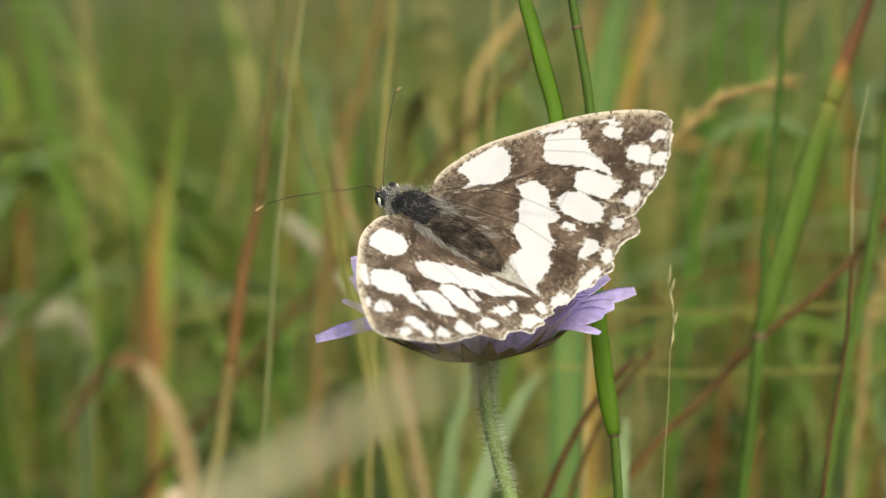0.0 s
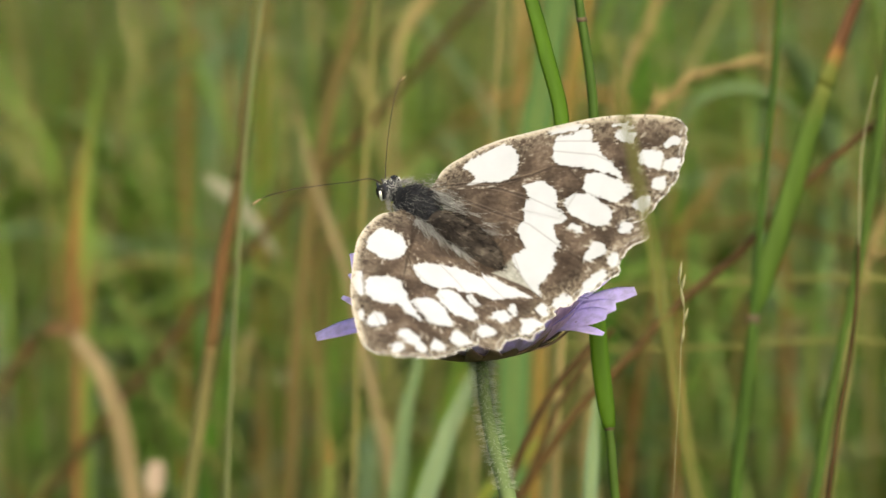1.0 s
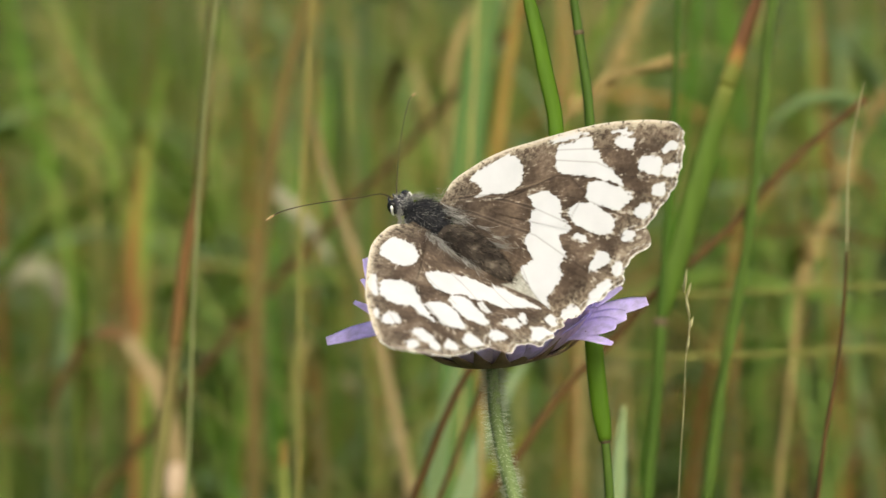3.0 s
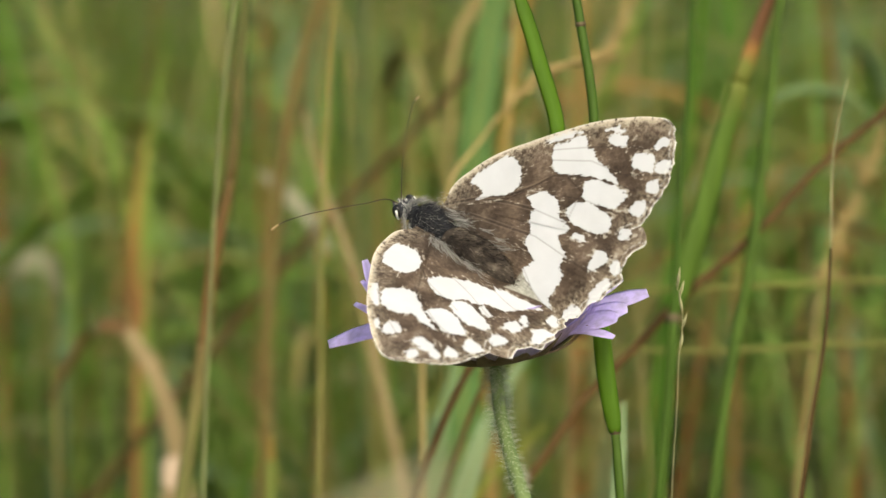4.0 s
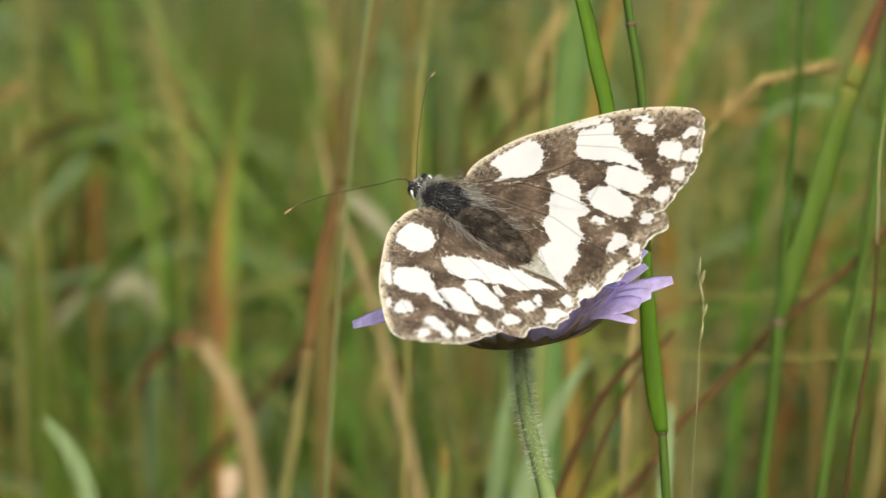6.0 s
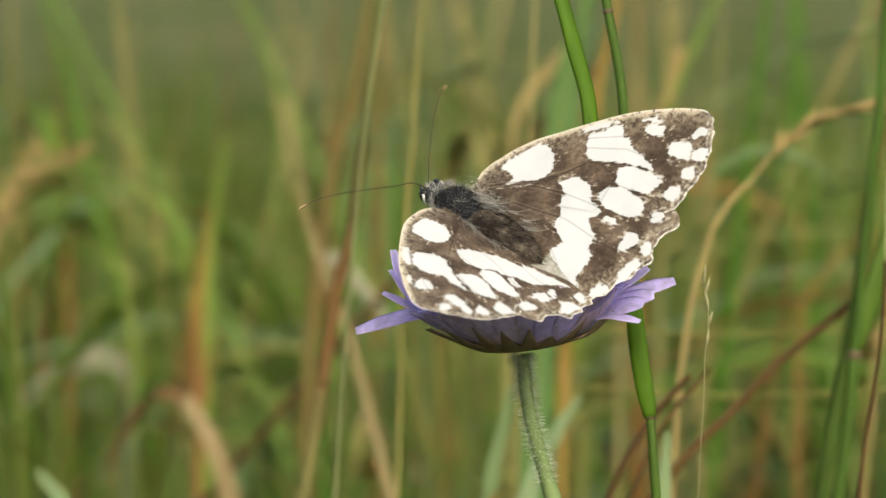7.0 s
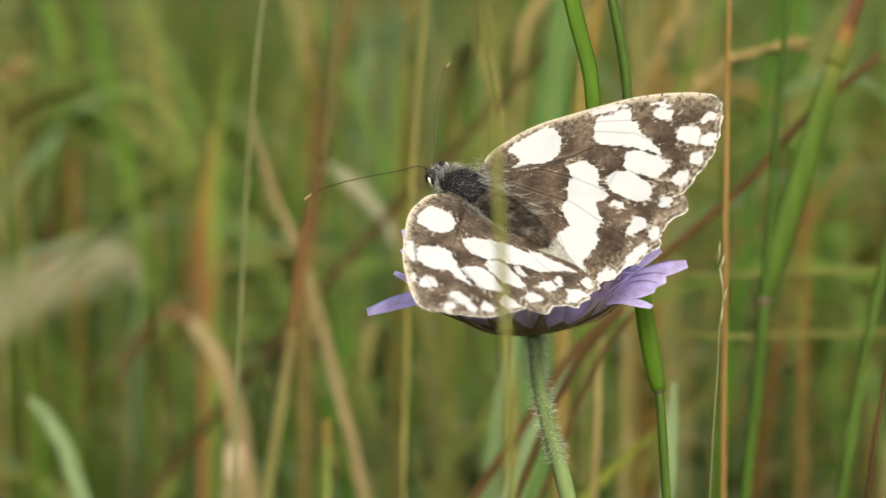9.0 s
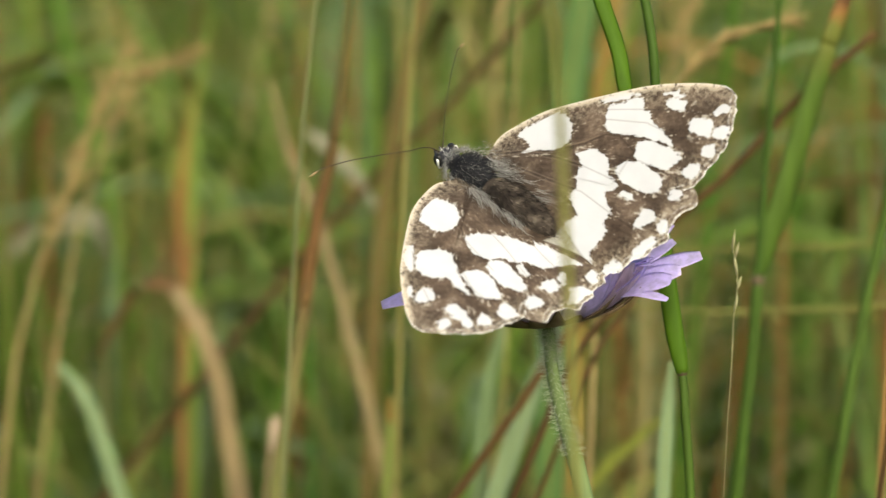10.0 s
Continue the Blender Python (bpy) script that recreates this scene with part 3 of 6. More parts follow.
def wing_mesh(name, edge, side, lift, scallop, rimmed):
    """A wing as a thin closed sheet, rings round its middle, with the pattern's fields as attributes."""
    line = smooth_line([(x, y, 0) for x, y in edge] + [(*edge[0], 0)], 24)[:-1]
    P = np.array([(q.x, q.y) for q in line])
    n = len(P)
    c = P.mean(0)
    k0, k1, rough = scallop
    for i in range(n):
        f = i / n
        if k0 < f < k1:
            P[i] += (c - P[i]) * rough * 1.1 * abs(math.sin(7 * math.pi * (f - k0) / (k1 - k0)))
            P[i] += (c - P[i]) * (rough * noise.noise(Vector((f * 75, 1, side))) + 0.011 * noise.noise(Vector((f * 260, 5, side))))
    rings = 84
    rr = np.linspace(0, 1, rings + 1)[1:] ** 0.85
    V = np.concatenate([[c]] + [c + (P - c) * r for r in rr])
    field = np.full(len(V), -2.0)
    for ring in SPOTS[side]:
        field = np.maximum(field, depth_in(V, ring))
    fold = np.clip(0.5 + depth_in(V, np.array(FOLD)) * 4, 0, 1)
    dist = np.full(len(V), 99.0)
    for q in P[int(rimmed[0] * n):int(rimmed[1] * n)]:
        dist = np.minimum(dist, np.hypot(*(V - q).T))
    check = np.array([0.75 + 0.7 * noise.noise(Vector((p * 1.6, q * 1.6, 2.0))) for p, q in V])
    rim = np.clip(1.5 - dist / 0.12, 0, 1) * np.clip(check, 0.15, 1)
    dust = np.clip(1 - dist / 2.6, 0, 1)
    # a second pale line runs inside the outer margin
    inner = np.full(len(V), 99.0)
    for q in P[int(k0 * n):int(k1 * n)]:
        inner = np.minimum(inner, np.hypot(*(V - q).T))
    rim = np.maximum(rim, 0.4 * np.clip(1.4 - np.abs(inner - 0.50) / 0.08, 0, 1) * np.clip(2 * check - 0.7, 0, 1))
    costa = np.zeros(len(V))
    if rimmed[2]:
        for q in P[int(0.04 * n):int(0.38 * n)]:
            costa = np.maximum(costa, np.clip(1.3 - np.hypot(*(V - q).T) / 0.5, 0, 1))
    ang, rad0 = np.arctan2(V[:, 1] - 1.5, V[:, 0] - 1.0), np.hypot(V[:, 0] - 1.0, V[:, 1] - 1.5)
    streak = np.array([noise.noise(Vector((p * 19, q * 0.8, lift * 50))) + 0.8 * noise.noise(Vector((p * 74, q * 1.9, 7))) for p, q in zip(ang, rad0)])
    root = np.clip(1.1 - np.hypot(V[:, 0] - 3.5, V[:, 1] * 1.2) / 6.5, 0, 0.85)
    vein, ridge = np.zeros(len(V)), np.zeros(len(V))
    far = np.hypot(V[:, 0], V[:, 1])
    for (u0, v0), (u1, v1) in VEINS[side]:
        a, b = np.array((u0, v0)), np.array((u1, v1))
        t = np.clip(((V - a) @ (b - a)) / ((b - a) @ (b - a)), 0, 1)
        dd = np.hypot(*(V - (a + t[:, None] * (b - a))).T)
        vein = np.maximum(vein, np.clip(1.3 - dd / 0.075, 0, 1))
        ridge = np.maximum(ridge, np.clip(1.2 - np.abs(dd - 0.17) / 0.07, 0, 1) * (far < 13))
    z = lift + 0.0016 * far ** 1.6 * 0.3 + 0.10 * np.sin(V[:, 0] * 0.9 - V[:, 1] * 0.5) * np.clip(far / 12, 0, 1)
    top = np.column_stack([V[:, 0], side * V[:, 1], z]) * MM
    thick = np.concatenate([[0.055], np.repeat(np.interp(rr, [0, 0.9, 1], [0.055, 0.05, 0.008]), n)])
    low = np.column_stack([V[:, 0], side * V[:, 1], z - thick]) * MM
    verts = np.concatenate([top, low])
    N = len(V)
    faces = []
    for i in range(n):
        j = (i + 1) % n
        faces.append((0, 1 + i, 1 + j))
        faces.append((N, N + 1 + j, N + 1 + i))
        for r in range(rings - 1):
            a, b = 1 + r * n, 1 + (r + 1) * n
            faces.append((a + i, b + i, b + j, a + j))
            faces.append((N + a + j, N + b + j, N + b + i, N + a + i))
        e = 1 + (rings - 1) * n
        faces.append((e + i, N + e + i, N + e + j, e + j))
    if side < 0:
        faces = [f[::-1] for f in faces]
    me = bpy.data.meshes.new(name)
    me.from_pydata(verts.tolist(), [], faces)
    for key, values in (("field", field), ("rim", rim), ("vein", vein), ("root", root), ("streak", streak), ("costa", costa), ("dust", dust), ("fold", fold), ("ridge", ridge)):
        at = me.attributes.new(key, "FLOAT", "POINT")
        at.data.foreach_set("value", np.concatenate([values, values]).astype(np.float32))
    for p in me.polygons:
        p.use_smooth = True
    me.set_sharp_from_angle(angle=radians(40))
    me.materials.append(M_WING)
    return me


def make_butterfly():
    bf = thing("butterfly", (0, 0, 0), "brown and white marbled butterfly, wings half open, on a lilac flower", "butterfly")
    wings = []
    for side in (1, -1):
        for name, edge, lift, sc, rm in (("forewing", FORE_EDGE, 0.04, (0.46, 0.73, 0.012), (0.03, 0.71, True)), ("hindwing", HIND_EDGE, -0.03, (0.25, 0.72, 0.028), (0.22, 0.68, False))):
            ob = new(name, wing_mesh(name, edge, side, lift, sc, rm))
            ob.parent = bf
            ob["label"] = "brown wing with white patches and a pale worn rim"
            wings.append((ob, side))
    rng = random.Random(4)
    # thorax with its fur
    bm = bmesh.new()
    ball(bm, (1.0 * MM, 0, -0.1 * MM), (2.3 * MM, 1.7 * MM, 1.55 * MM), None, 24, 0.06)
    th = part("thorax", bm, M_FUR, bf, "black furry thorax")
    bm = bmesh.new()
    roots, dirs = [], []
    for _ in range(1700):
        a, b = rng.uniform(-1.0, 1.0), rng.uniform(-0.6, 3.74)
        c = math.sqrt(max(0, 1 - a * a))
        q = Vector((a, c * math.cos(b), c * math.sin(b)))
        roots.append(Vector((1.0 + 2.2 * q.x, 1.65 * q.y, -0.1 + 1.5 * q.z)) * MM)
        dirs.append(Vector((q.x * 0.8 + 1.1, q.y, q.z)))
    hairs(bm, roots, dirs, 0.95 * MM, 0.022 * MM, 0.35, rng)
    tagged(part("thorax_fur", bm, M_FUR, bf), kind="stuff")
    bm = bmesh.new()
    pick = [rng.randrange(len(roots)) for _ in range(230)]
    hairs(bm, [roots[i] for i in pick], [dirs[i] + Vector((0.5, 0, 0.1)) for i in pick], 1.15 * MM, 0.015 * MM, 0.4, rng)
    tagged(part("thorax_hair", bm, M_HAIR_PALE, bf, "sparse grey hairs"), kind="stuff")
    # grey collar and tufts on the shoulders
    bm = bmesh.new()
    roots, dirs = [], []
    for _ in range(420):
        a, q = rng.uniform(-0.4, 3.54), rng.uniform(0, 1)
        x = -1.9 + 1.3 * q
        w = 0.9 + 0.75 * q
        roots.append(Vector((x, w * math.cos(a), -0.15 + w * math.sin(a))) * MM)
        dirs.append(Vector((0.7, 0.9 * math.cos(a), 0.9 * math.sin(a))))
    for side in (1, -1):
        for _ in range(60):
            roots.append(Vector((3.2 + rng.gauss(0, 0.5), side * (1.7 + rng.gauss(0, 0.25)), 0.9 + rng.gauss(0, 0.25))) * MM)
            dirs.append(Vector((0.8 + rng.uniform(-0.5, 0.9), side * rng.uniform(0.2, 1.2), rng.uniform(0.2, 1.0))))
    hairs(bm, roots, dirs, 0.9 * MM, 0.016 * MM, 0.4, rng)
    tagged(part("collar_hair", bm, M_HAIR_PALE, bf, "grey collar and shoulder hairs"), kind="stuff")
    # abdomen
    bm = bmesh.new()
    line = smooth_line([Vector(p) * MM for p in ((3.6, 0, -0.3), (6, 0, -0.1), (8.6, 0, -0.3), (10.6, 0, -0.5), (12.3, 0, -0.8))], 8)
    ws = [1.25, 1.7, 1.85, 1.8, 1.5, 0.6]
    sweep(bm, line, [w * MM for w in ws], [w * 0.95 * MM for w in ws], (0, 1, 0), 18)
    part("abdomen", bm, M_ABDOMEN, bf, "dark brown ringed abdomen")
    bm = bmesh.new()
    roots, dirs = [], []
    for _ in range(1500):
        x = rng.uniform(3.8, 12.2)
        w = float(np.interp(x, [3.6, 5.3, 7.1, 8.8, 10.6, 12.3], ws)) + 0.02
        zc = float(np.interp(x, [3.6, 6, 8.6, 10.6, 12.3], [-0.3, -0.1, -0.3, -0.5, -0.8]))
        a = rng.uniform(0, 6.28)
        roots.append(Vector((x, w * math.cos(a), zc + w * 0.95 * math.sin(a))) * MM)
        dirs.append(Vector((1.3, 0.5 * math.cos(a), 0.5 * math.sin(a))))
    hairs(bm, roots, dirs, 0.85 * MM, 0.032 * MM, 0.3, rng)
    tagged(part("abdomen_fur", bm, M_ABDOMEN, bf), kind="stuff")
    # pale hairs over the wing roots: strands beside the abdomen and short grey fuzz at the shoulders
    bm = bmesh.new()
    roots, dirs = [], []
    for _ in range(34):
        side, u, v = rng.choice((1, -1)), rng.uniform(1.5, 9.5), rng.uniform(1.0, 2.0)
        d = Vector((1.5 + rng.uniform(-0.2, 0.6), side * rng.uniform(0.2, 0.8), rng.uniform(0.1, 0.5)))
        for _ in range(9):
            roots.append(Vector((u + rng.gauss(0, 0.25), side * (v + rng.gauss(0, 0.08)), 0.15 + 0.45 * v + rng.uniform(0, 0.25))) * MM)
            dirs.append(d + Vector((rng.gauss(0, 0.12), rng.gauss(0, 0.12), rng.gauss(0, 0.08))))
    hairs(bm, roots, dirs, 2.3 * MM, 0.017 * MM, 0.3, rng)
    roots, dirs = [], []
    for _ in range(520):
        side, u = rng.choice((1, -1)), rng.uniform(-0.4, 5.5)
        v = min(2.6, abs(rng.gauss(1.4, 0.5)) + 0.4)
        roots.append(Vector((u, side * v, -0.05 + 0.45 * v)) * MM)
        dirs.append(Vector((1.2 + rng.gauss(0, 0.4), side * rng.uniform(0.2, 1.0), rng.uniform(0.05, 0.4))))
    hairs(bm, roots, dirs, 0.8 * MM, 0.014 * MM, 0.5, rng)
    tagged(part("wing_root_hair", bm, M_HAIR_PALE, bf, "pale grey hairs"), kind="stuff")
    # head
    bm = bmesh.new()
    ball(bm, (-2.35 * MM, 0, -0.35 * MM), (1.0 * MM, 1.05 * MM, 0.95 * MM), None, 18, 0.06)
    head = part("head", bm, M_FUR, bf, "small dark furry head")
    bm = bmesh.new()
    roots, dirs = [], []
    for _ in range(110):
        q = Vector((rng.gauss(0, 1), rng.gauss(0, 1), rng.gauss(0, 1))).normalized()
        roots.append(Vector((-2.35, 0, -0.35)) * MM + Vector((q.x * 0.95, q.y, q.z * 0.9)) * MM)
        dirs.append(q + Vector((-0.2, 0, 0.3)))
    hairs(bm, roots, dirs, 0.5 * MM, 0.022 * MM, 0.2, rng)
    tagged(part("head_fur", bm, M_HAIR_PALE, head), kind="stuff")
    for side in (1, -1):
        bm = bmesh.new()
        ball(bm, (-2.75 * MM, side * 0.8 * MM, -0.3 * MM), (0.62 * MM, 0.52 * MM, 0.78 * MM), None, 16)
        part("eye", bm, M_EYE, head, "glossy black eye")
        bm = bmesh.new()
        ball(bm, (-2.5 * MM, side * 1.12 * MM, -0.3 * MM), (0.19 * MM, 0.17 * MM, 0.66 * MM), None, 10)
        part("eye_rim", bm, M_EYE_WHITE, head, "white eye rim")
        bm = bmesh.new()
        sweep(bm, smooth_line([Vector(p) * MM for p in ((-3.0, side * 0.3, -0.8), (-3.6, side * 0.35, -0.75), (-4.1, side * 0.3, -0.35))], 5), [0.22 * MM, 0.26 * MM, 0.08 * MM], [0.22 * MM, 0.26 * MM, 0.08 * MM], (0, 1, 0), 8)
        part("palp", bm, M_FUR, head, "short dark furry palp")
    bm = bmesh.new()
    roots = [Vector((-2.2 + rng.gauss(0, 0.4), rng.gauss(0, 0.3), 0.42)) * MM for _ in range(34)]
    hairs(bm, roots, [Vector((rng.gauss(-0.2, 0.4), rng.gauss(0, 0.5), 1)) for _ in roots], 0.36 * MM, 0.026 * MM, 0.3, rng)
    tagged(part("crown_tuft", bm, M_EYE_WHITE, head, "white tuft between the antennae"), kind="stuff")
    for pts, g in ((((-3.26, -0.25, -0.02), (-3.67, -0.77, 0.71), (-4.06, -2.99, 1.95), (-4.64, -6.12, 3.58), (-5.11, -9.29, 5.10), (-5.35, -11.21, 5.70), (-5.35, -12.40, 5.80)), 0.62), (((-3.14, -0.00, 0.01), (-4.17, 0.91, -0.12), (-5.70, 2.53, 0.48), (-7.96, 4.98, 0.69), (-10.11, 7.62, 0.90), (-11.03, 8.96, 0.89), (-11.22, 9.81, 0.78)), 0.55)):
        line = smooth_line([Vector(p) * MM for p in pts], 10)
        bm = bmesh.new()
        sweep(bm, line, [q * g * MM for q in (0.16, 0.08, 0.065, 0.065, 0.07, 0.08, 0.09)], [q * g * MM for q in (0.16, 0.08, 0.065, 0.065, 0.07, 0.08, 0.09)], (0, 0, 1), 8)
        an = part("antenna", bm, M_ANTENNA, bf, "thin dark antenna")
        bm = bmesh.new()
        sweep(bm, line[-9:], [0.08 * MM, 0.11 * MM, 0.12 * MM, 0.04 * MM], [0.08 * MM, 0.11 * MM, 0.12 * MM, 0.04 * MM], (0, 0, 1), 8)
        part("antenna_club", bm, M_CLUB, an, "pale antenna tip")
    for side in (1, -1):
        for x, reach in ((0.2, -1.5), (2.4, 1.8)):
            bm = bmesh.new()
            line = smooth_line([Vector(p) * MM for p in ((x, side * 0.9, -1.2), (x + reach * 0.6, side * 2.4, -1.6), (x + reach, side * 2.6, -4.2), (x + reach * 1.3, side * 2.9, -5.4))], 5)
            sweep(bm, line, [0.2 * MM, 0.15 * MM, 0.1 * MM, 0.07 * MM], [0.2 * MM, 0.15 * MM, 0.1 * MM, 0.07 * MM], (0, 0, 1), 6)
            part("leg", bm, M_ANTENNA, bf)
    return bf, wings


# ---- scabious flower ----
FLOWER_AT = (0.0040, 0.2255, 0.4823)
FLOWER_LEAN = (-6, -4.9, 20)
STEM_LINE = [(0.0043, 0.2267, 0.4771), (0.0046, 0.2262, 0.4731), (0.0057, 0.2255, 0.4680), (0.0067, 0.2249, 0.4644), (0.0143, 0.2269, 0.3644), (0.0223, 0.2309, 0.2144), (0.0283, 0.2349, -0.0040)]


def make_flower():
    base = STEM_LINE[-1]
    fl = thing("scabious_flower", base, "lilac scabious flower head on a hairy green stem", "flower")
    off = Vector(FLOWER_AT) - Vector(base)
    rng = random.Random(11)
    turn = Euler([radians(a) for a in FLOWER_LEAN]).to_matrix()

    def put(p):
        return turn @ (Vector(p) * MM) + off

    bm = bmesh.new()
    line = smooth_line([Vector(p) - Vector(base) for p in STEM_LINE], 10)
    sweep(bm, line, [0.6 * MM, 0.63 * MM, 0.7 * MM, 0.85 * MM, 1.1 * MM, 1.3 * MM], [0.6 * MM, 0.63 * MM, 0.7 * MM, 0.85 * MM, 1.1 * MM, 1.3 * MM], (1, 0, 0), 14)
    part("stem", bm, M_STEM, fl, "green ribbed stem")
    bm = bmesh.new()
    roots, dirs = [], []
    for _ in range(1500):
        k = rng.uniform(0, 1) ** 1.6 * (len(line) - 2) * 0.45
        i = int(k)
        p = line[i].lerp(line[i + 1], k - i)
        a = rng.uniform(0, 6.28)
        d = Vector((math.cos(a), math.sin(a), rng.uniform(-0.25, 0.15)))
        roots.append(p + d * 0.6 * MM)
        dirs.append(d)
    hairs(bm, roots, dirs, 0.95 * MM, 0.017 * MM, 0.2, rng)
    tagged(part("stem_hair", bm, M_DOWN, fl, "fine pale hairs"), kind="stuff")
    # receptacle bowl
    bm = bmesh.new()
    prof = [(0.7, -4.5), (2.5, -4.4), (4.4, -4.0), (5.2, -3.6), (6.0, -2.8), (6.2, -1.8), (5.8, -1.5), (4.0, -1.2), (0.01, -1.0)]
    rings = []
    for r, z in prof:
        rings.append([bm.verts.new(put((r * math.cos(a), r * math.sin(a), z + 0.12 * math.sin(a * 7)))) for a in (2 * math.pi * k / 28 for k in range(28))])
    for r0, r1 in zip(rings, rings[1:]):
        for k in range(28):
            bm.faces.new((r0[k], r0[(k + 1) % 28], r1[(k + 1) % 28], r1[k]))
    bm.faces.new(rings[0][::-1])
    bm.faces.new(rings[-1])
    part("receptacle", bm, M_BRACT, fl, "brownish purple flower base")

    def strap(host, a, line, ws, material, twist=0.0, thick=0.09, fold=0.0):
        """A strap-shaped petal or bract; the line gives distance out and height at each step, in mm."""
        a -= radians(FLOWER_LEAN[2])
        ca, sa = math.cos(a), math.sin(a)
        pts = [put((r * ca, r * sa, z)) for r, z in line]
        side = Vector((-sa * math.cos(twist), ca * math.cos(twist), math.sin(twist)))
        bm = bmesh.new()
        sweep(bm, smooth_line(pts, 6), [w * MM for w in ws], [thick * MM, thick * 0.8 * MM, thick * 0.6 * MM], turn @ side, 8, fold=fold)
        return part("bract" if material is M_BRACT else "petal", bm, material, host)

    # pale backs of the petals that make the bowl's outside
    for k in range(30):
        a = 2 * math.pi * (k + rng.uniform(-0.2, 0.2)) / 30
        l, up = rng.uniform(0.98, 1.05), rng.uniform(-0.3, 0.5)
        lilac = math.cos(a) > 0.1 and rng.random() < 0.7
        lift = 0.9 * max(0.0, -math.cos(a))
        strap(fl, a, ((4.0, -4.25 + 0.3 * lift), (6.1 * l, -3.5 + lift), (7.7 * l, -2.4 + lift), (9.2 * l, -0.9 + 0.6 * lift), (9.9 * l, 0.2 + up)), (0.5, 0.9, 1.15, 1.2, 0.7), M_PETAL if lilac else M_CUP)
    for k in range(18):
        a = 2 * math.pi * (k + rng.uniform(-0.25, 0.25)) / 18
        l = rng.uniform(0.85, 1.08)
        lift = 0.9 * max(0.0, -math.cos(a))
        strap(fl, a, ((0.9, -4.62), (4.0, -4.40 + 0.3 * lift), (6.2 * l, -3.84 + lift), (8.5 * l, -2.45 + lift + rng.uniform(-0.3, 0.3))), (0.9, 1.3, 1.0, 0.5, 0.06), M_BRACT, thick=0.18)
    # long outer petals: bearing, line, half width, twist
    for a, line, w, twist in (
            (3.22, ((7.5, -0.5), (9.0, -0.2), (11.5, -0.4), (15.0, -0.95)), 1.0, -0.5),
            (3.0, ((7.5, -0.6), (9.6, 0.4), (12.5, 2.2)), 0.5, -0.5),
            (2.85, ((7.0, -0.5), (9.2, 1.0), (11.2, 4.0), (11.6, 6.0)), 0.95, -0.3),
            (2.95, ((7.2, -0.5), (9.4, 0.6), (11.7, 4.2)), 0.6, -0.4),
            (2.6, ((7.0, -0.5), (9.6, 1.6), (11.5, 5.4)), 0.9, -0.2),
            (3.5, ((7.5, -1.0), (9.6, 0.2), (10.6, 1.2)), 1.1, -0.3),
            ) + (
            (0.05, ((7.0, -1.5), (9.5, -1.1), (12.0, -0.7), (14.4, -0.4)), 1.0, 0.5),
            (0.2, ((7.0, -1.0), (9.5, -0.2), (12.4, 1.1)), 0.75, 0.5),
            (0.45, ((7.0, -0.8), (10.0, 0.5), (13.4, 2.4)), 0.9, 0.4),
            (0.7, ((7.0, -0.5), (10.5, 1.4), (13.6, 4.0)), 1.0, 0.3),
            (-0.25, ((7.5, -2.2), (9.4, -2.0), (11.7, -1.9)), 1.15, 0.5),
            (-0.1, ((7.5, -1.6), (10.0, -1.5), (12.4, -1.3)), 1.0, 0.6),
            (-0.4, ((7.4, -2.7), (8.8, -2.6), (10.2, -2.9), (11.7, -3.4)), 0.5, 0.4),
            (-0.6, ((7.4, -2.2), (9.2, -1.4), (10.6, -0.6)), 1.2, 0.3),
            (1.0, ((7.0, -0.8), (10.0, 0.4), (12.4, 1.8)), 1.0, -0),
            (2.2, ((7.0, -0.8), (10.0, 0.5), (12.0, 2.2)), 1.0, -0)):
        strap(fl, a, line, (0.7 * w, 1.0 * w, 1.2 * w, 1.3 * w, 1.2 * w, 0.7 * w), M_PETAL, twist, fold=0.12)

    # florets of the disc
    def floret(a, r0, z0, tilt, length, size):
        ca, sa = math.cos(a), math.sin(a)
        root = (r0 * ca, r0 * sa, z0)
        mid = (root[0] + ca * length * 0.45 * math.cos(tilt * 0.7), root[1] + sa * length * 0.45 * math.cos(tilt * 0.7), z0 + length * 0.45 * math.sin(tilt * 0.7) + 0.5)
        bm = bmesh.new()
        sweep(bm, smooth_line([put(root), put([(root[i] + mid[i]) / 2 for i in range(3)]), put(mid)], 4), [0.3 * MM, 0.45 * MM, 0.75 * size * MM], [0.3 * MM, 0.45 * MM, 0.6 * size * MM], turn @ Vector((-sa, ca, 0)), 8)
        fo = part("floret", bm, M_TUBE, fl)
        for j in range(3):
            sp = (j - 1) * 0.6 + rng.uniform(-0.1, 0.1)
            c = a + sp
            l2 = length * (0.62 if j == 1 else 0.45) * rng.uniform(0.85, 1.1)
            cb, sb = math.cos(c), math.sin(c)
            up = tilt + rng.uniform(-0.14, 0.14)
            pts = []
            for q, droop in ((0, 0), (0.35, 0.03), (0.7, 0.04), (1.0, -0.02)):
                pts.append(put((mid[0] + cb * l2 * q * math.cos(up), mid[1] + sb * l2 * q * math.cos(up), mid[2] + l2 * (q * math.sin(up) + droop))))
            bm = bmesh.new()
            w = size * rng.uniform(0.85, 1.15) * 1.15
            sweep(bm, smooth_line(pts, 5), [0.5 * w * MM, 1.0 * w * MM, 1.35 * w * MM, 1.3 * w * MM, 0.55 * w * MM], [0.12 * MM, 0.09 * MM, 0.08 * MM, 0.06 * MM], turn @ Vector((-sb, cb, 0)), 8, fold=0.12)
            part("petal", bm, M_PETAL, fo)

    for k in range(14):
        a = 2 * math.pi * (k + 0.5) / 14 + rng.uniform(-0.15, 0.15)
        floret(a, 5.6, -1.5, rng.uniform(0.15, 0.35), rng.uniform(4.4, 5.2), 0.75)
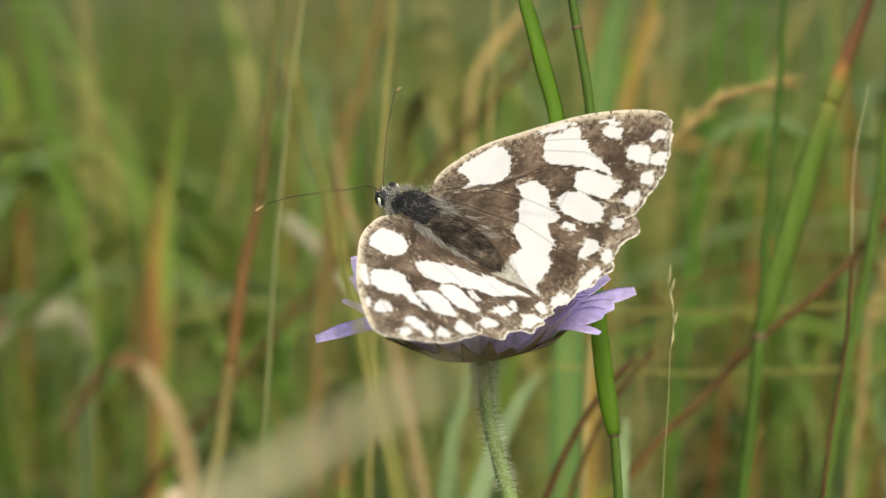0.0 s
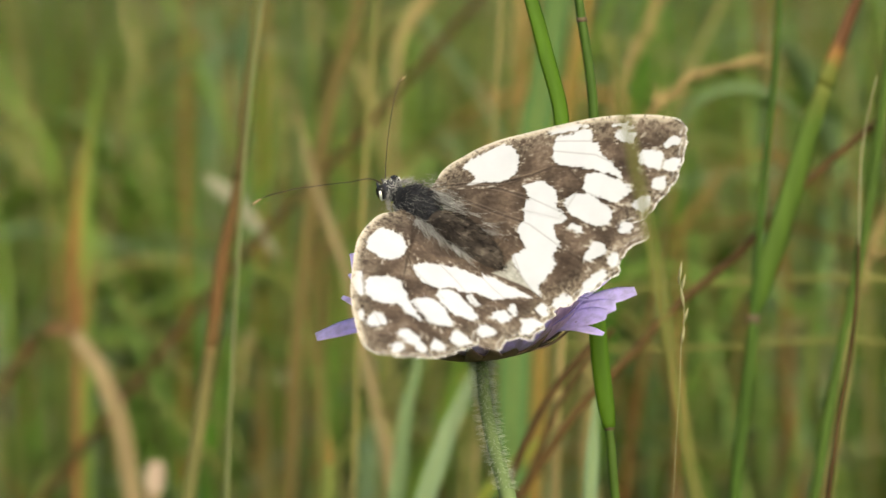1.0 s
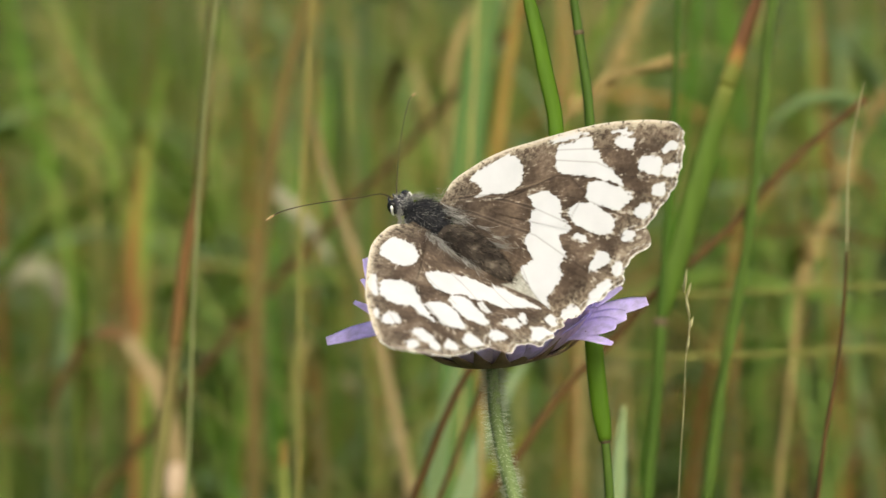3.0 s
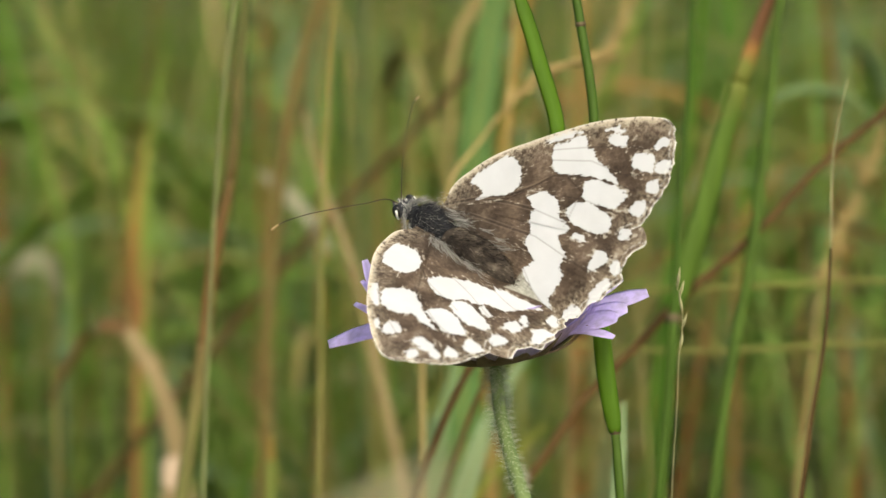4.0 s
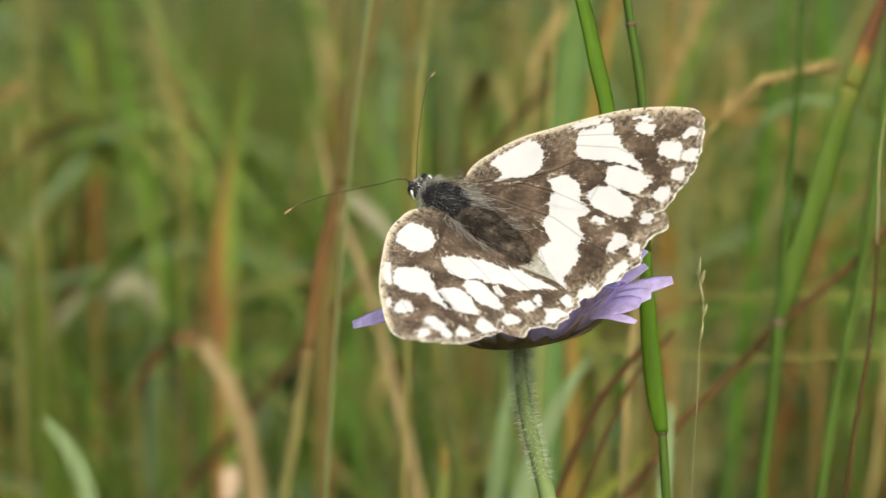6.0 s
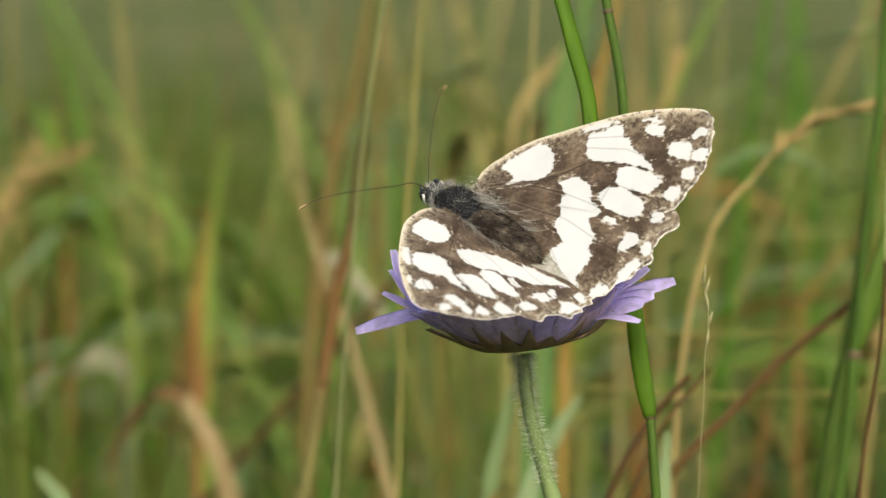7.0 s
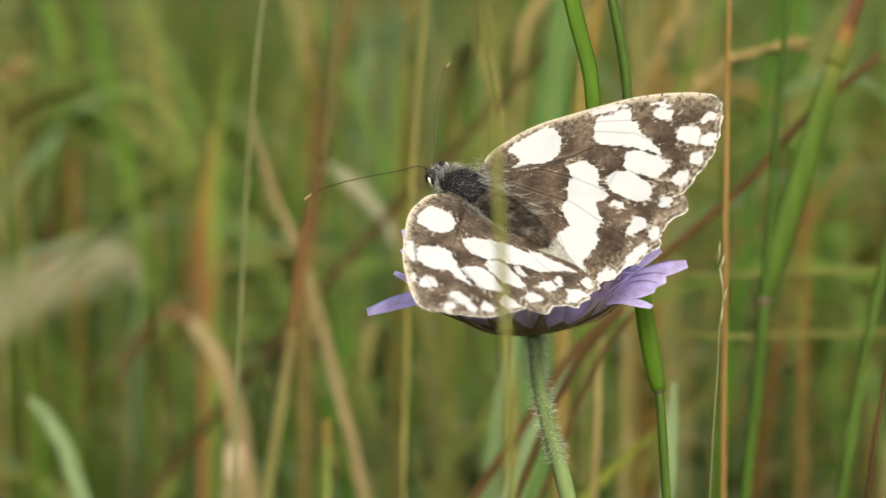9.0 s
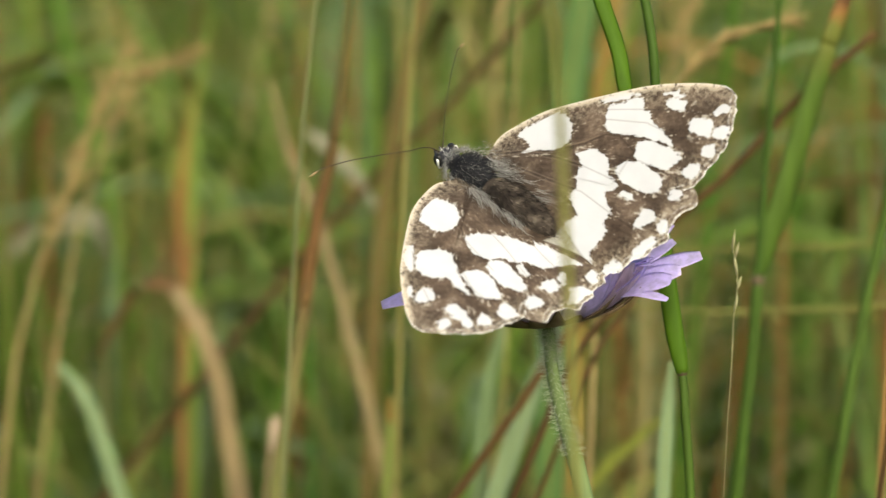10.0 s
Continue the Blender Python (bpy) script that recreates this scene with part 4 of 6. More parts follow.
    for k in range(12):
        a = 2 * math.pi * k / 12 + rng.uniform(-0.3, 0.3)
        floret(a, 2.8, -1.5, rng.uniform(0.0, 0.25), rng.uniform(2.0, 2.5), 0.45)
    return fl


# ---- grasses that can be told apart ----
def stalk(name, base, label, group=""):
    return thing(name, (*base, 0.0), label, "grass", group)


BASES, LINES = {}, {}
BASES["red_culm"] = (-0.0588, 0.3291)
LINES["red_culm"] = [(-0.0183, 0.3353, 0.5689), (-0.0272, 0.3286, 0.5095), (-0.0287, 0.3265, 0.4910), (-0.0297, 0.3255, 0.4822), (-0.0315, 0.3245, 0.4740), (-0.0328, 0.3233, 0.4637), (-0.0338, 0.3225, 0.4563), (-0.0356, 0.3211, 0.4444), (-0.0434, 0.3231, 0.3644), (-0.0557, 0.3271, 0.1640), (-0.0588, 0.3291, -0.0040)]
BASES["thin_culm"] = (-0.0302, 0.2904)
LINES["thin_culm"] = [(-0.0080, 0.2956, 0.5690), (-0.0192, 0.2888, 0.5098), (-0.0212, 0.2869, 0.4936), (-0.0224, 0.2851, 0.4774), (-0.0232, 0.2835, 0.4631), (-0.0237, 0.2824, 0.4526), (-0.0258, 0.2844, 0.3726), (-0.0293, 0.2884, 0.1677), (-0.0302, 0.2904, -0.0040)]
BASES["node_culm"] = (0.0304, 0.2404)
LINES["node_culm"] = [(0.0072, 0.2472, 0.5689), (0.0131, 0.2390, 0.5103), (0.0137, 0.2384, 0.5064), (0.0147, 0.2374, 0.4994), (0.0149, 0.2360, 0.4891), (0.0152, 0.2345, 0.4784), (0.0158, 0.2336, 0.4721), (0.0164, 0.2331, 0.4682), (0.0168, 0.2324, 0.4635), (0.0213, 0.2344, 0.3835), (0.0286, 0.2384, 0.1726), (0.0304, 0.2404, -0.0090)]
BASES["right_culm"] = (0.0125, 0.3041)
LINES["right_culm"] = [(0.0367, 0.3092, 0.5704), (0.0306, 0.3027, 0.5108), (0.0302, 0.3014, 0.4987), (0.0295, 0.3003, 0.4893), (0.0288, 0.2991, 0.4786), (0.0283, 0.2981, 0.4698), (0.0277, 0.2972, 0.4611), (0.0268, 0.2961, 0.4516), (0.0220, 0.2981, 0.3716), (0.0144, 0.3021, 0.1672), (0.0125, 0.3041, -0.0040)]
BASES["green_culm"] = (0.0099, 0.3107)
LINES["green_culm"] = [(0.0500, 0.3196, 0.5664), (0.0400, 0.3113, 0.5073), (0.0388, 0.3095, 0.4949), (0.0367, 0.3070, 0.4769), (0.0342, 0.3051, 0.4631), (0.0318, 0.3027, 0.4464), (0.0245, 0.3047, 0.3664), (0.0128, 0.3087, 0.1649), (0.0099, 0.3107, -0.0040)]
BASES["tan_culm"] = (0.029, 0.277)
LINES["tan_culm"] = [(0.0385, 0.274, 0.56), (0.0366, 0.272, 0.5087), (0.0362, 0.272, 0.4973), (0.0359, 0.272, 0.4832), (0.0356, 0.272, 0.4695), (0.0353, 0.272, 0.4517), (0.0335, 0.273, 0.37), (0.03, 0.275, 0.17), (0.029, 0.277, -0.004)]
BASES["tan_culm2"] = (-0.0145, 0.3302)
LINES["tan_culm2"] = [(0.0019, 0.3397, 0.5657), (-0.0070, 0.3313, 0.5065), (-0.0083, 0.3291, 0.4903), (-0.0092, 0.3272, 0.4771), (-0.0099, 0.3241, 0.4550), (-0.0103, 0.3222, 0.4417), (-0.0117, 0.3242, 0.3617), (-0.0139, 0.3282, 0.1627), (-0.0145, 0.3302, -0.0040)]
BASES["diag_culm"] = (-0.1851, 0.3045)
LINES["diag_culm"] = [(0.0551, 0.3121, 0.4928), (0.0459, 0.3107, 0.4852), (0.0375, 0.3092, 0.4765), (0.0281, 0.3077, 0.4685), (0.0233, 0.3069, 0.4633), (0.0174, 0.3059, 0.4574), (0.0109, 0.3045, 0.4483), (-0.0606, 0.3045, 0.3483), (-0.1851, 0.3045, -0.0040)]
BASES["diag_culm2"] = (-0.2832, 0.4593)
LINES["diag_culm2"] = [(0.0080, 0.4724, 0.5039), (-0.0010, 0.4710, 0.4939), (-0.0152, 0.4687, 0.4777), (-0.0321, 0.4662, 0.4605), (-0.0469, 0.4640, 0.4442), (-0.0564, 0.4624, 0.4327), (-0.0744, 0.4593, 0.4107), (-0.1562, 0.4593, 0.3107), (-0.2832, 0.4593, -0.0040)]
BASES["ear_culm"] = (0.0077, 0.3228)
LINES["ear_culm"] = [(0.0424, 0.3219, 0.4988), (0.0370, 0.3214, 0.4976), (0.0313, 0.3207, 0.4940), (0.0270, 0.3199, 0.4890), (0.0235, 0.3192, 0.4850), (0.0207, 0.3183, 0.4779), (0.0186, 0.3170, 0.4664), (0.0173, 0.3148, 0.4462), (0.0141, 0.3168, 0.3662), (0.0089, 0.3208, 0.1648), (0.0077, 0.3228, -0.0040)]
BASES["orange_leaf"] = (-0.0799, 0.5334)
LINES["orange_leaf"] = [(-0.0763, 0.5331, 0.4740), (-0.0777, 0.5322, 0.4661), (-0.0794, 0.5308, 0.4541), (-0.0799, 0.5289, 0.4359), (-0.0799, 0.5254, 0.4019), (-0.0799, 0.5274, 0.3219), (-0.0799, 0.5314, 0.1448), (-0.0799, 0.5334, -0.0040)]
BASES["bent_leaf"] = (-0.0284, 0.4459)
LINES["bent_leaf"] = [(-0.0801, 0.4376, 0.4303), (-0.0751, 0.4389, 0.4394), (-0.0716, 0.4396, 0.4436), (-0.0676, 0.4399, 0.4439), (-0.0635, 0.4397, 0.4394), (-0.0589, 0.4389, 0.4293), (-0.0568, 0.4379, 0.4182), (-0.0473, 0.4399, 0.3382), (-0.0322, 0.4439, 0.1522), (-0.0284, 0.4459, -0.0040)]
BASES["mint_leaf"] = (-0.0229, 0.4146)
LINES["mint_leaf"] = [(-0.0853, 0.4075, 0.4352), (-0.0824, 0.4074, 0.4319), (-0.0800, 0.4072, 0.4281), (-0.0776, 0.4066, 0.4216), (-0.0594, 0.4086, 0.3416), (-0.0302, 0.4126, 0.1537), (-0.0229, 0.4146, -0.0040)]
BASES["broad_blade"] = (-0.0005, 0.4279)
LINES["broad_blade"] = [(0.0238, 0.4393, 0.5562), (0.0117, 0.4326, 0.5081), (0.0103, 0.4318, 0.5024), (0.0078, 0.4297, 0.4880), (0.0059, 0.4277, 0.4737), (0.0044, 0.4250, 0.4545), (0.0035, 0.4199, 0.4179), (0.0022, 0.4219, 0.3379), (0.0000, 0.4259, 0.1521), (-0.0005, 0.4279, -0.0040)]
BASES["brown_blade"] = (-0.0457, 0.4669)
LINES["brown_blade"] = [(-0.0200, 0.4752, 0.5596), (-0.0294, 0.4695, 0.5108), (-0.0314, 0.4683, 0.5003), (-0.0356, 0.4664, 0.4846), (-0.0386, 0.4643, 0.4667), (-0.0406, 0.4620, 0.4456), (-0.0414, 0.4589, 0.4160), (-0.0428, 0.4609, 0.3360), (-0.0451, 0.4649, 0.1512), (-0.0457, 0.4669, -0.0040)]
BASES["pale_leaf"] = (0.0131, 0.5022)
LINES["pale_leaf"] = [(-0.0488, 0.4973, 0.4656), (-0.0449, 0.4969, 0.4628), (-0.0398, 0.4962, 0.4578), (-0.0342, 0.4950, 0.4494), (-0.0319, 0.4942, 0.4438), (-0.0169, 0.4962, 0.3638), (0.0071, 0.5002, 0.1637), (0.0131, 0.5022, -0.0040)]
BASES["spike"] = (0.0156, 0.2402)
LINES["spike"] = [(0.0213, 0.2343, 0.4840), (0.0218, 0.2342, 0.4826), (0.0220, 0.2340, 0.4802), (0.0217, 0.2336, 0.4770), (0.0216, 0.2332, 0.4733), (0.0213, 0.2327, 0.4680), (0.0211, 0.2322, 0.4632), (0.0193, 0.2342, 0.3832), (0.0163, 0.2382, 0.1724), (0.0156, 0.2402, -0.0040)]
BASES["horiz1"] = (0.1165, 0.3504)
LINES["horiz1"] = [(0.0060, 0.3365, 0.4682), (0.0136, 0.3369, 0.4676), (0.0251, 0.3376, 0.4672), (0.0365, 0.3384, 0.4676), (0.0665, 0.3384, 0.4666), (0.0865, 0.3424, 0.4476), (0.1065, 0.3464, 0.2676), (0.1165, 0.3504, -0.0040)]
BASES["horiz2"] = (0.1158, 0.3495)
LINES["horiz2"] = [(0.0068, 0.3357, 0.4602), (0.0175, 0.3363, 0.4595), (0.0274, 0.3369, 0.4589), (0.0358, 0.3375, 0.4591), (0.0658, 0.3375, 0.4581), (0.0858, 0.3415, 0.4391), (0.1058, 0.3455, 0.2591), (0.1158, 0.3495, -0.0040)]
BASES["diag_culm3"] = (-0.1121, 0.2845)
LINES["diag_culm3"] = [(0.0167, 0.2869, 0.4693), (0.0141, 0.2864, 0.4664), (0.0122, 0.2861, 0.4641), (0.0089, 0.2852, 0.4583), (0.0064, 0.2845, 0.4523), (-0.0365, 0.2845, 0.3523), (-0.1121, 0.2845, -0.0040)]
BASES["diag_culm4"] = (-0.1001, 0.2945)
LINES["diag_culm4"] = [(0.0193, 0.2969, 0.4688), (0.0169, 0.2964, 0.4660), (0.0150, 0.2961, 0.4636), (0.0119, 0.2952, 0.4578), (0.0096, 0.2945, 0.4520), (-0.0301, 0.2945, 0.3523), (-0.1001, 0.2945, -0.0040)]
BASES["mint_a"] = (-0.0244, 0.3607)
LINES["mint_a"] = [(-0.0032, 0.3549, 0.4577), (-0.0041, 0.3543, 0.4528), (-0.0055, 0.3537, 0.4472), (-0.0066, 0.3527, 0.4382), (-0.0125, 0.3547, 0.3582), (-0.0220, 0.3587, 0.1612), (-0.0244, 0.3607, -0.0040)]
BASES["mint_b"] = (-0.0597, 0.3510)
LINES["mint_b"] = [(0.0071, 0.3455, 0.4576), (0.0047, 0.3450, 0.4544), (0.0016, 0.3442, 0.4486), (-0.0018, 0.3430, 0.4396), (-0.0211, 0.3450, 0.3596), (-0.0520, 0.3490, 0.1618), (-0.0597, 0.3510, -0.0040)]
BASES["mint_c"] = (0.0097, 0.3031)
LINES["mint_c"] = [(0.0184, 0.2962, 0.4601), (0.0181, 0.2957, 0.4558), (0.0178, 0.2951, 0.4503), (0.0151, 0.2971, 0.3703), (0.0108, 0.3011, 0.1666), (0.0097, 0.3031, -0.0040)]
BASES["lime_leaf"] = (-0.1448, 0.3613)
LINES["lime_leaf"] = [(0.0167, 0.3552, 0.442), (0.0131, 0.3547, 0.4388), (0.009, 0.354, 0.4352), (0.0046, 0.3533, 0.4307), (-0.0452, 0.3553, 0.3507), (-0.1249, 0.3593, 0.1605), (-0.1448, 0.3613, -0.004)]
BASES["tan_lean"] = (0.0155, 0.4191)
LINES["tan_lean"] = [(-0.0333, 0.4161, 0.4845), (-0.0309, 0.4152, 0.4742), (-0.0256, 0.4141, 0.4601), (-0.0203, 0.4123, 0.4394), (-0.0173, 0.4111, 0.4261), (-0.0064, 0.4131, 0.3461), (0.0111, 0.4171, 0.1557), (0.0155, 0.4191, -0.0040)]
BASES["arch_leaf"] = (-0.0906, 0.6114)
LINES["arch_leaf"] = [(-0.1251, 0.6099, 0.4686), (-0.1161, 0.6108, 0.4717), (-0.1077, 0.6112, 0.4706), (-0.1007, 0.6111, 0.4648), (-0.0965, 0.6101, 0.4526), (-0.0949, 0.6079, 0.4304), (-0.0939, 0.6034, 0.3857), (-0.0928, 0.6054, 0.3057), (-0.0910, 0.6094, 0.1376), (-0.0906, 0.6114, -0.0040)]
BASES["left_leaf"] = (-0.0873, 0.5911)
LINES["left_leaf"] = [(-0.1146, 0.5902, 0.4666), (-0.1091, 0.5892, 0.4531), (-0.1057, 0.5879, 0.4384), (-0.1042, 0.5862, 0.4209), (-0.1013, 0.5831, 0.3898), (-0.0966, 0.5851, 0.3098), (-0.0892, 0.5891, 0.1394), (-0.0873, 0.5911, -0.0040)]
BASES["tan_ear"] = (-0.0111, 0.4985)
LINES["tan_ear"] = [(0.0033, 0.5018, 0.5097), (-0.0012, 0.5009, 0.5041), (-0.0056, 0.5001, 0.4991), (-0.0089, 0.4994, 0.4941), (-0.0105, 0.4979, 0.4806), (-0.0109, 0.4949, 0.4527), (-0.0109, 0.4905, 0.4099), (-0.0110, 0.4925, 0.3299), (-0.0111, 0.4965, 0.1485), (-0.0111, 0.4985, -0.0040)]
BASES["ear_high"] = (0.0105, 0.4584)
LINES["ear_high"] = [(0.0226, 0.4642, 0.5038), (0.0210, 0.4633, 0.4987), (0.0184, 0.4623, 0.4931), (0.0159, 0.4614, 0.4874), (0.0142, 0.4604, 0.4813), (0.0127, 0.4586, 0.4690), (0.0119, 0.4557, 0.4485), (0.0116, 0.4504, 0.4093), (0.0112, 0.4524, 0.3293), (0.0106, 0.4564, 0.1482), (0.0105, 0.4584, -0.0040)]
BASES["dark_culm"] = (0.0157, 0.2619)
LINES["dark_culm"] = [(0.045, 0.2619, 0.5011), (0.0436, 0.2609, 0.4941), (0.0432, 0.2595, 0.4836), (0.0427, 0.2583, 0.4754), (0.041, 0.2568, 0.4649), (0.0401, 0.2559, 0.4579), (0.0315, 0.2579, 0.3779), (0.0193, 0.2599, 0.1779), (0.0157, 0.2619, -0.004)]
BASES["right_ear"] = (0.0315, 0.3996)
LINES["right_ear"] = [(0.0712, 0.4001, 0.4925), (0.0671, 0.3991, 0.4858), (0.0626, 0.3979, 0.4769), (0.059, 0.3967, 0.4689), (0.0559, 0.3956, 0.4609), (0.0541, 0.3936, 0.4466), (0.046, 0.3956, 0.3666), (0.0346, 0.3976, 0.1666), (0.0315, 0.3996, -0.004)]
BASES["left_ear"] = (-0.1137, 0.4203)
LINES["left_ear"] = [(-0.0698, 0.4261, 0.488), (-0.0745, 0.4246, 0.4798), (-0.0783, 0.4229, 0.4708), (-0.0811, 0.4214, 0.4622), (-0.0849, 0.4196, 0.4526), (-0.0886, 0.4171, 0.4383), (-0.0909, 0.4143, 0.4211), (-0.0992, 0.4163, 0.3411), (-0.111, 0.4183, 0.1411), (-0.1137, 0.4203, -0.004)]
BASES["left_ear2"] = (-0.1165, 0.4436)
LINES["left_ear2"] = [(-0.0632, 0.4464, 0.485), (-0.0684, 0.4458, 0.4833), (-0.0729, 0.445, 0.4805), (-0.0769, 0.4436, 0.473), (-0.0808, 0.4417, 0.4625), (-0.0837, 0.44, 0.4525), (-0.0861, 0.4376, 0.4385), (-0.0971, 0.4396, 0.3585), (-0.1124, 0.4416, 0.1585), (-0.1165, 0.4436, -0.004)]
BASES["orange_stub"] = (-0.0364, 0.3556)
LINES["orange_stub"] = [(-0.0259, 0.3513, 0.4436), (-0.0258, 0.3508, 0.44), (-0.0259, 0.3503, 0.4359), (-0.0261, 0.3496, 0.4311), (-0.0299, 0.3516, 0.3511), (-0.0351, 0.3536, 0.1511), (-0.0364, 0.3556, -0.004)]
BASES["pale_stub"] = (-0.0671, 0.4252)
LINES["pale_stub"] = [(-0.052, 0.4208, 0.4246), (-0.0522, 0.4204, 0.4219), (-0.0526, 0.4199, 0.4181), (-0.053, 0.4192, 0.4133), (-0.0582, 0.4212, 0.3333), (-0.0654, 0.4232, 0.1333), (-0.0671, 0.4252, -0.004)]
BASES["front_blade"] = (-0.0321, 0.0651)
LINES["front_blade"] = [(0.0027, 0.0720, 0.5032), (0.0013, 0.0728, 0.5023), (-0.0009, 0.0725, 0.5012), (-0.0034, 0.0721, 0.4997), (-0.0058, 0.0718, 0.4983), (-0.0101, 0.0711, 0.4951), (-0.0221, 0.0711, 0.4651), (-0.0301, 0.0671, 0.2951), (-0.0321, 0.0651, -0.0040)]
BASES["level_leaf"] = (0.0355, 0.4280)
LINES["level_leaf"] = [(0.0660, 0.4200, 0.4815), (0.0605, 0.4200, 0.4869), (0.0525, 0.4200, 0.4886), (0.0465, 0.4200, 0.4860), (0.0425, 0.4210, 0.4780), (0.0410, 0.4220, 0.4600), (0.0380, 0.4240, 0.3800), (0.0360, 0.4260, 0.1700), (0.0355, 0.4280, -0.0040)]
BASES["grey_leaf"] = (-0.1240, 0.7040)
LINES["grey_leaf"] = [(-0.1665, 0.7000, 0.3994), (-0.1565, 0.7000, 0.4085), (-0.1465, 0.7000, 0.4151), (-0.1374, 0.7000, 0.4182), (-0.1309, 0.7000, 0.4140), (-0.1280, 0.7010, 0.4000), (-0.1260, 0.7020, 0.3200), (-0.1245, 0.7030, 0.1400), (-0.1240, 0.7040, -0.0040)]
BASES["ochre_blade"] = (0.0040, 0.4320)
LINES["ochre_blade"] = [(0.0296, 0.4433, 0.5562), (0.0172, 0.4366, 0.5081), (0.0157, 0.4358, 0.5024), (0.0130, 0.4337, 0.4880), (0.0108, 0.4317, 0.4737), (0.0091, 0.4290, 0.4545), (0.0080, 0.4239, 0.4179), (0.0067, 0.4259, 0.3379), (0.0045, 0.4299, 0.1521), (0.0040, 0.4320, -0.0040)]
NODE_HEIGHTS = (0.5064, 0.4853, 0.4682)
NODE_LEAF = [(0.0118, 0.2345, 0.4930), (0.0115, 0.2354, 0.4990), (0.0109, 0.2359, 0.5030), (0.0103, 0.2365, 0.5072), (0.0097, 0.2370, 0.5103), (0.0088, 0.2375, 0.5140)]
LEAF_NODE_Z = 0.4698
RED_BETWEEN = (0.4829, 0.4622)
RIGHT_LEAF = [(0.0296, 0.2987, 0.4742), (0.0319, 0.2998, 0.4819), (0.0343, 0.3009, 0.4906), (0.0368, 0.3020, 0.4987), (0.0392, 0.3030, 0.5057), (0.0412, 0.3037, 0.5108), (0.0426, 0.3043, 0.5148)]



def rel(key):
    b = Vector((*BASES[key], 0))
    return [Vector(p) - b for p in LINES[key]]


# place and height of the thin stalk close to the lens; seconds, place across, lean
NEAR_STALK = (0.0876, 0.150, 0.5036)
NEAR_ROWS = [(0, 0.0876, -10), (0.2, 0.1254, -14), (0.5, 0.1199, -13.5), (0.8, 0.0870, -9), (1, 0.0800, -7.5), (1.2, 0.0660, -6), (1.5, 0.0679, -7), (1.8, 0.0501, -5), (2, 0.0536, -5), (2.5, 0.0367, -2), (3.2, 0.0351, 0), (4.5, 0.0411, 0), (6, 0.0389, 0), (7, 0.0357, 0), (7.6, 0.0194, 0), (8, 0.0079, 0), (8.2, 0.0069, 0), (8.5, 0.0053, 0), (8.6, 0.0069, 0), (8.8, 0.0068, 0), (9, 0.0065, 0), (9.3, 0.0077, 0), (9.5, 0.0096, 0), (9.8, 0.0083, 0), (10, 0.0082, 0)]


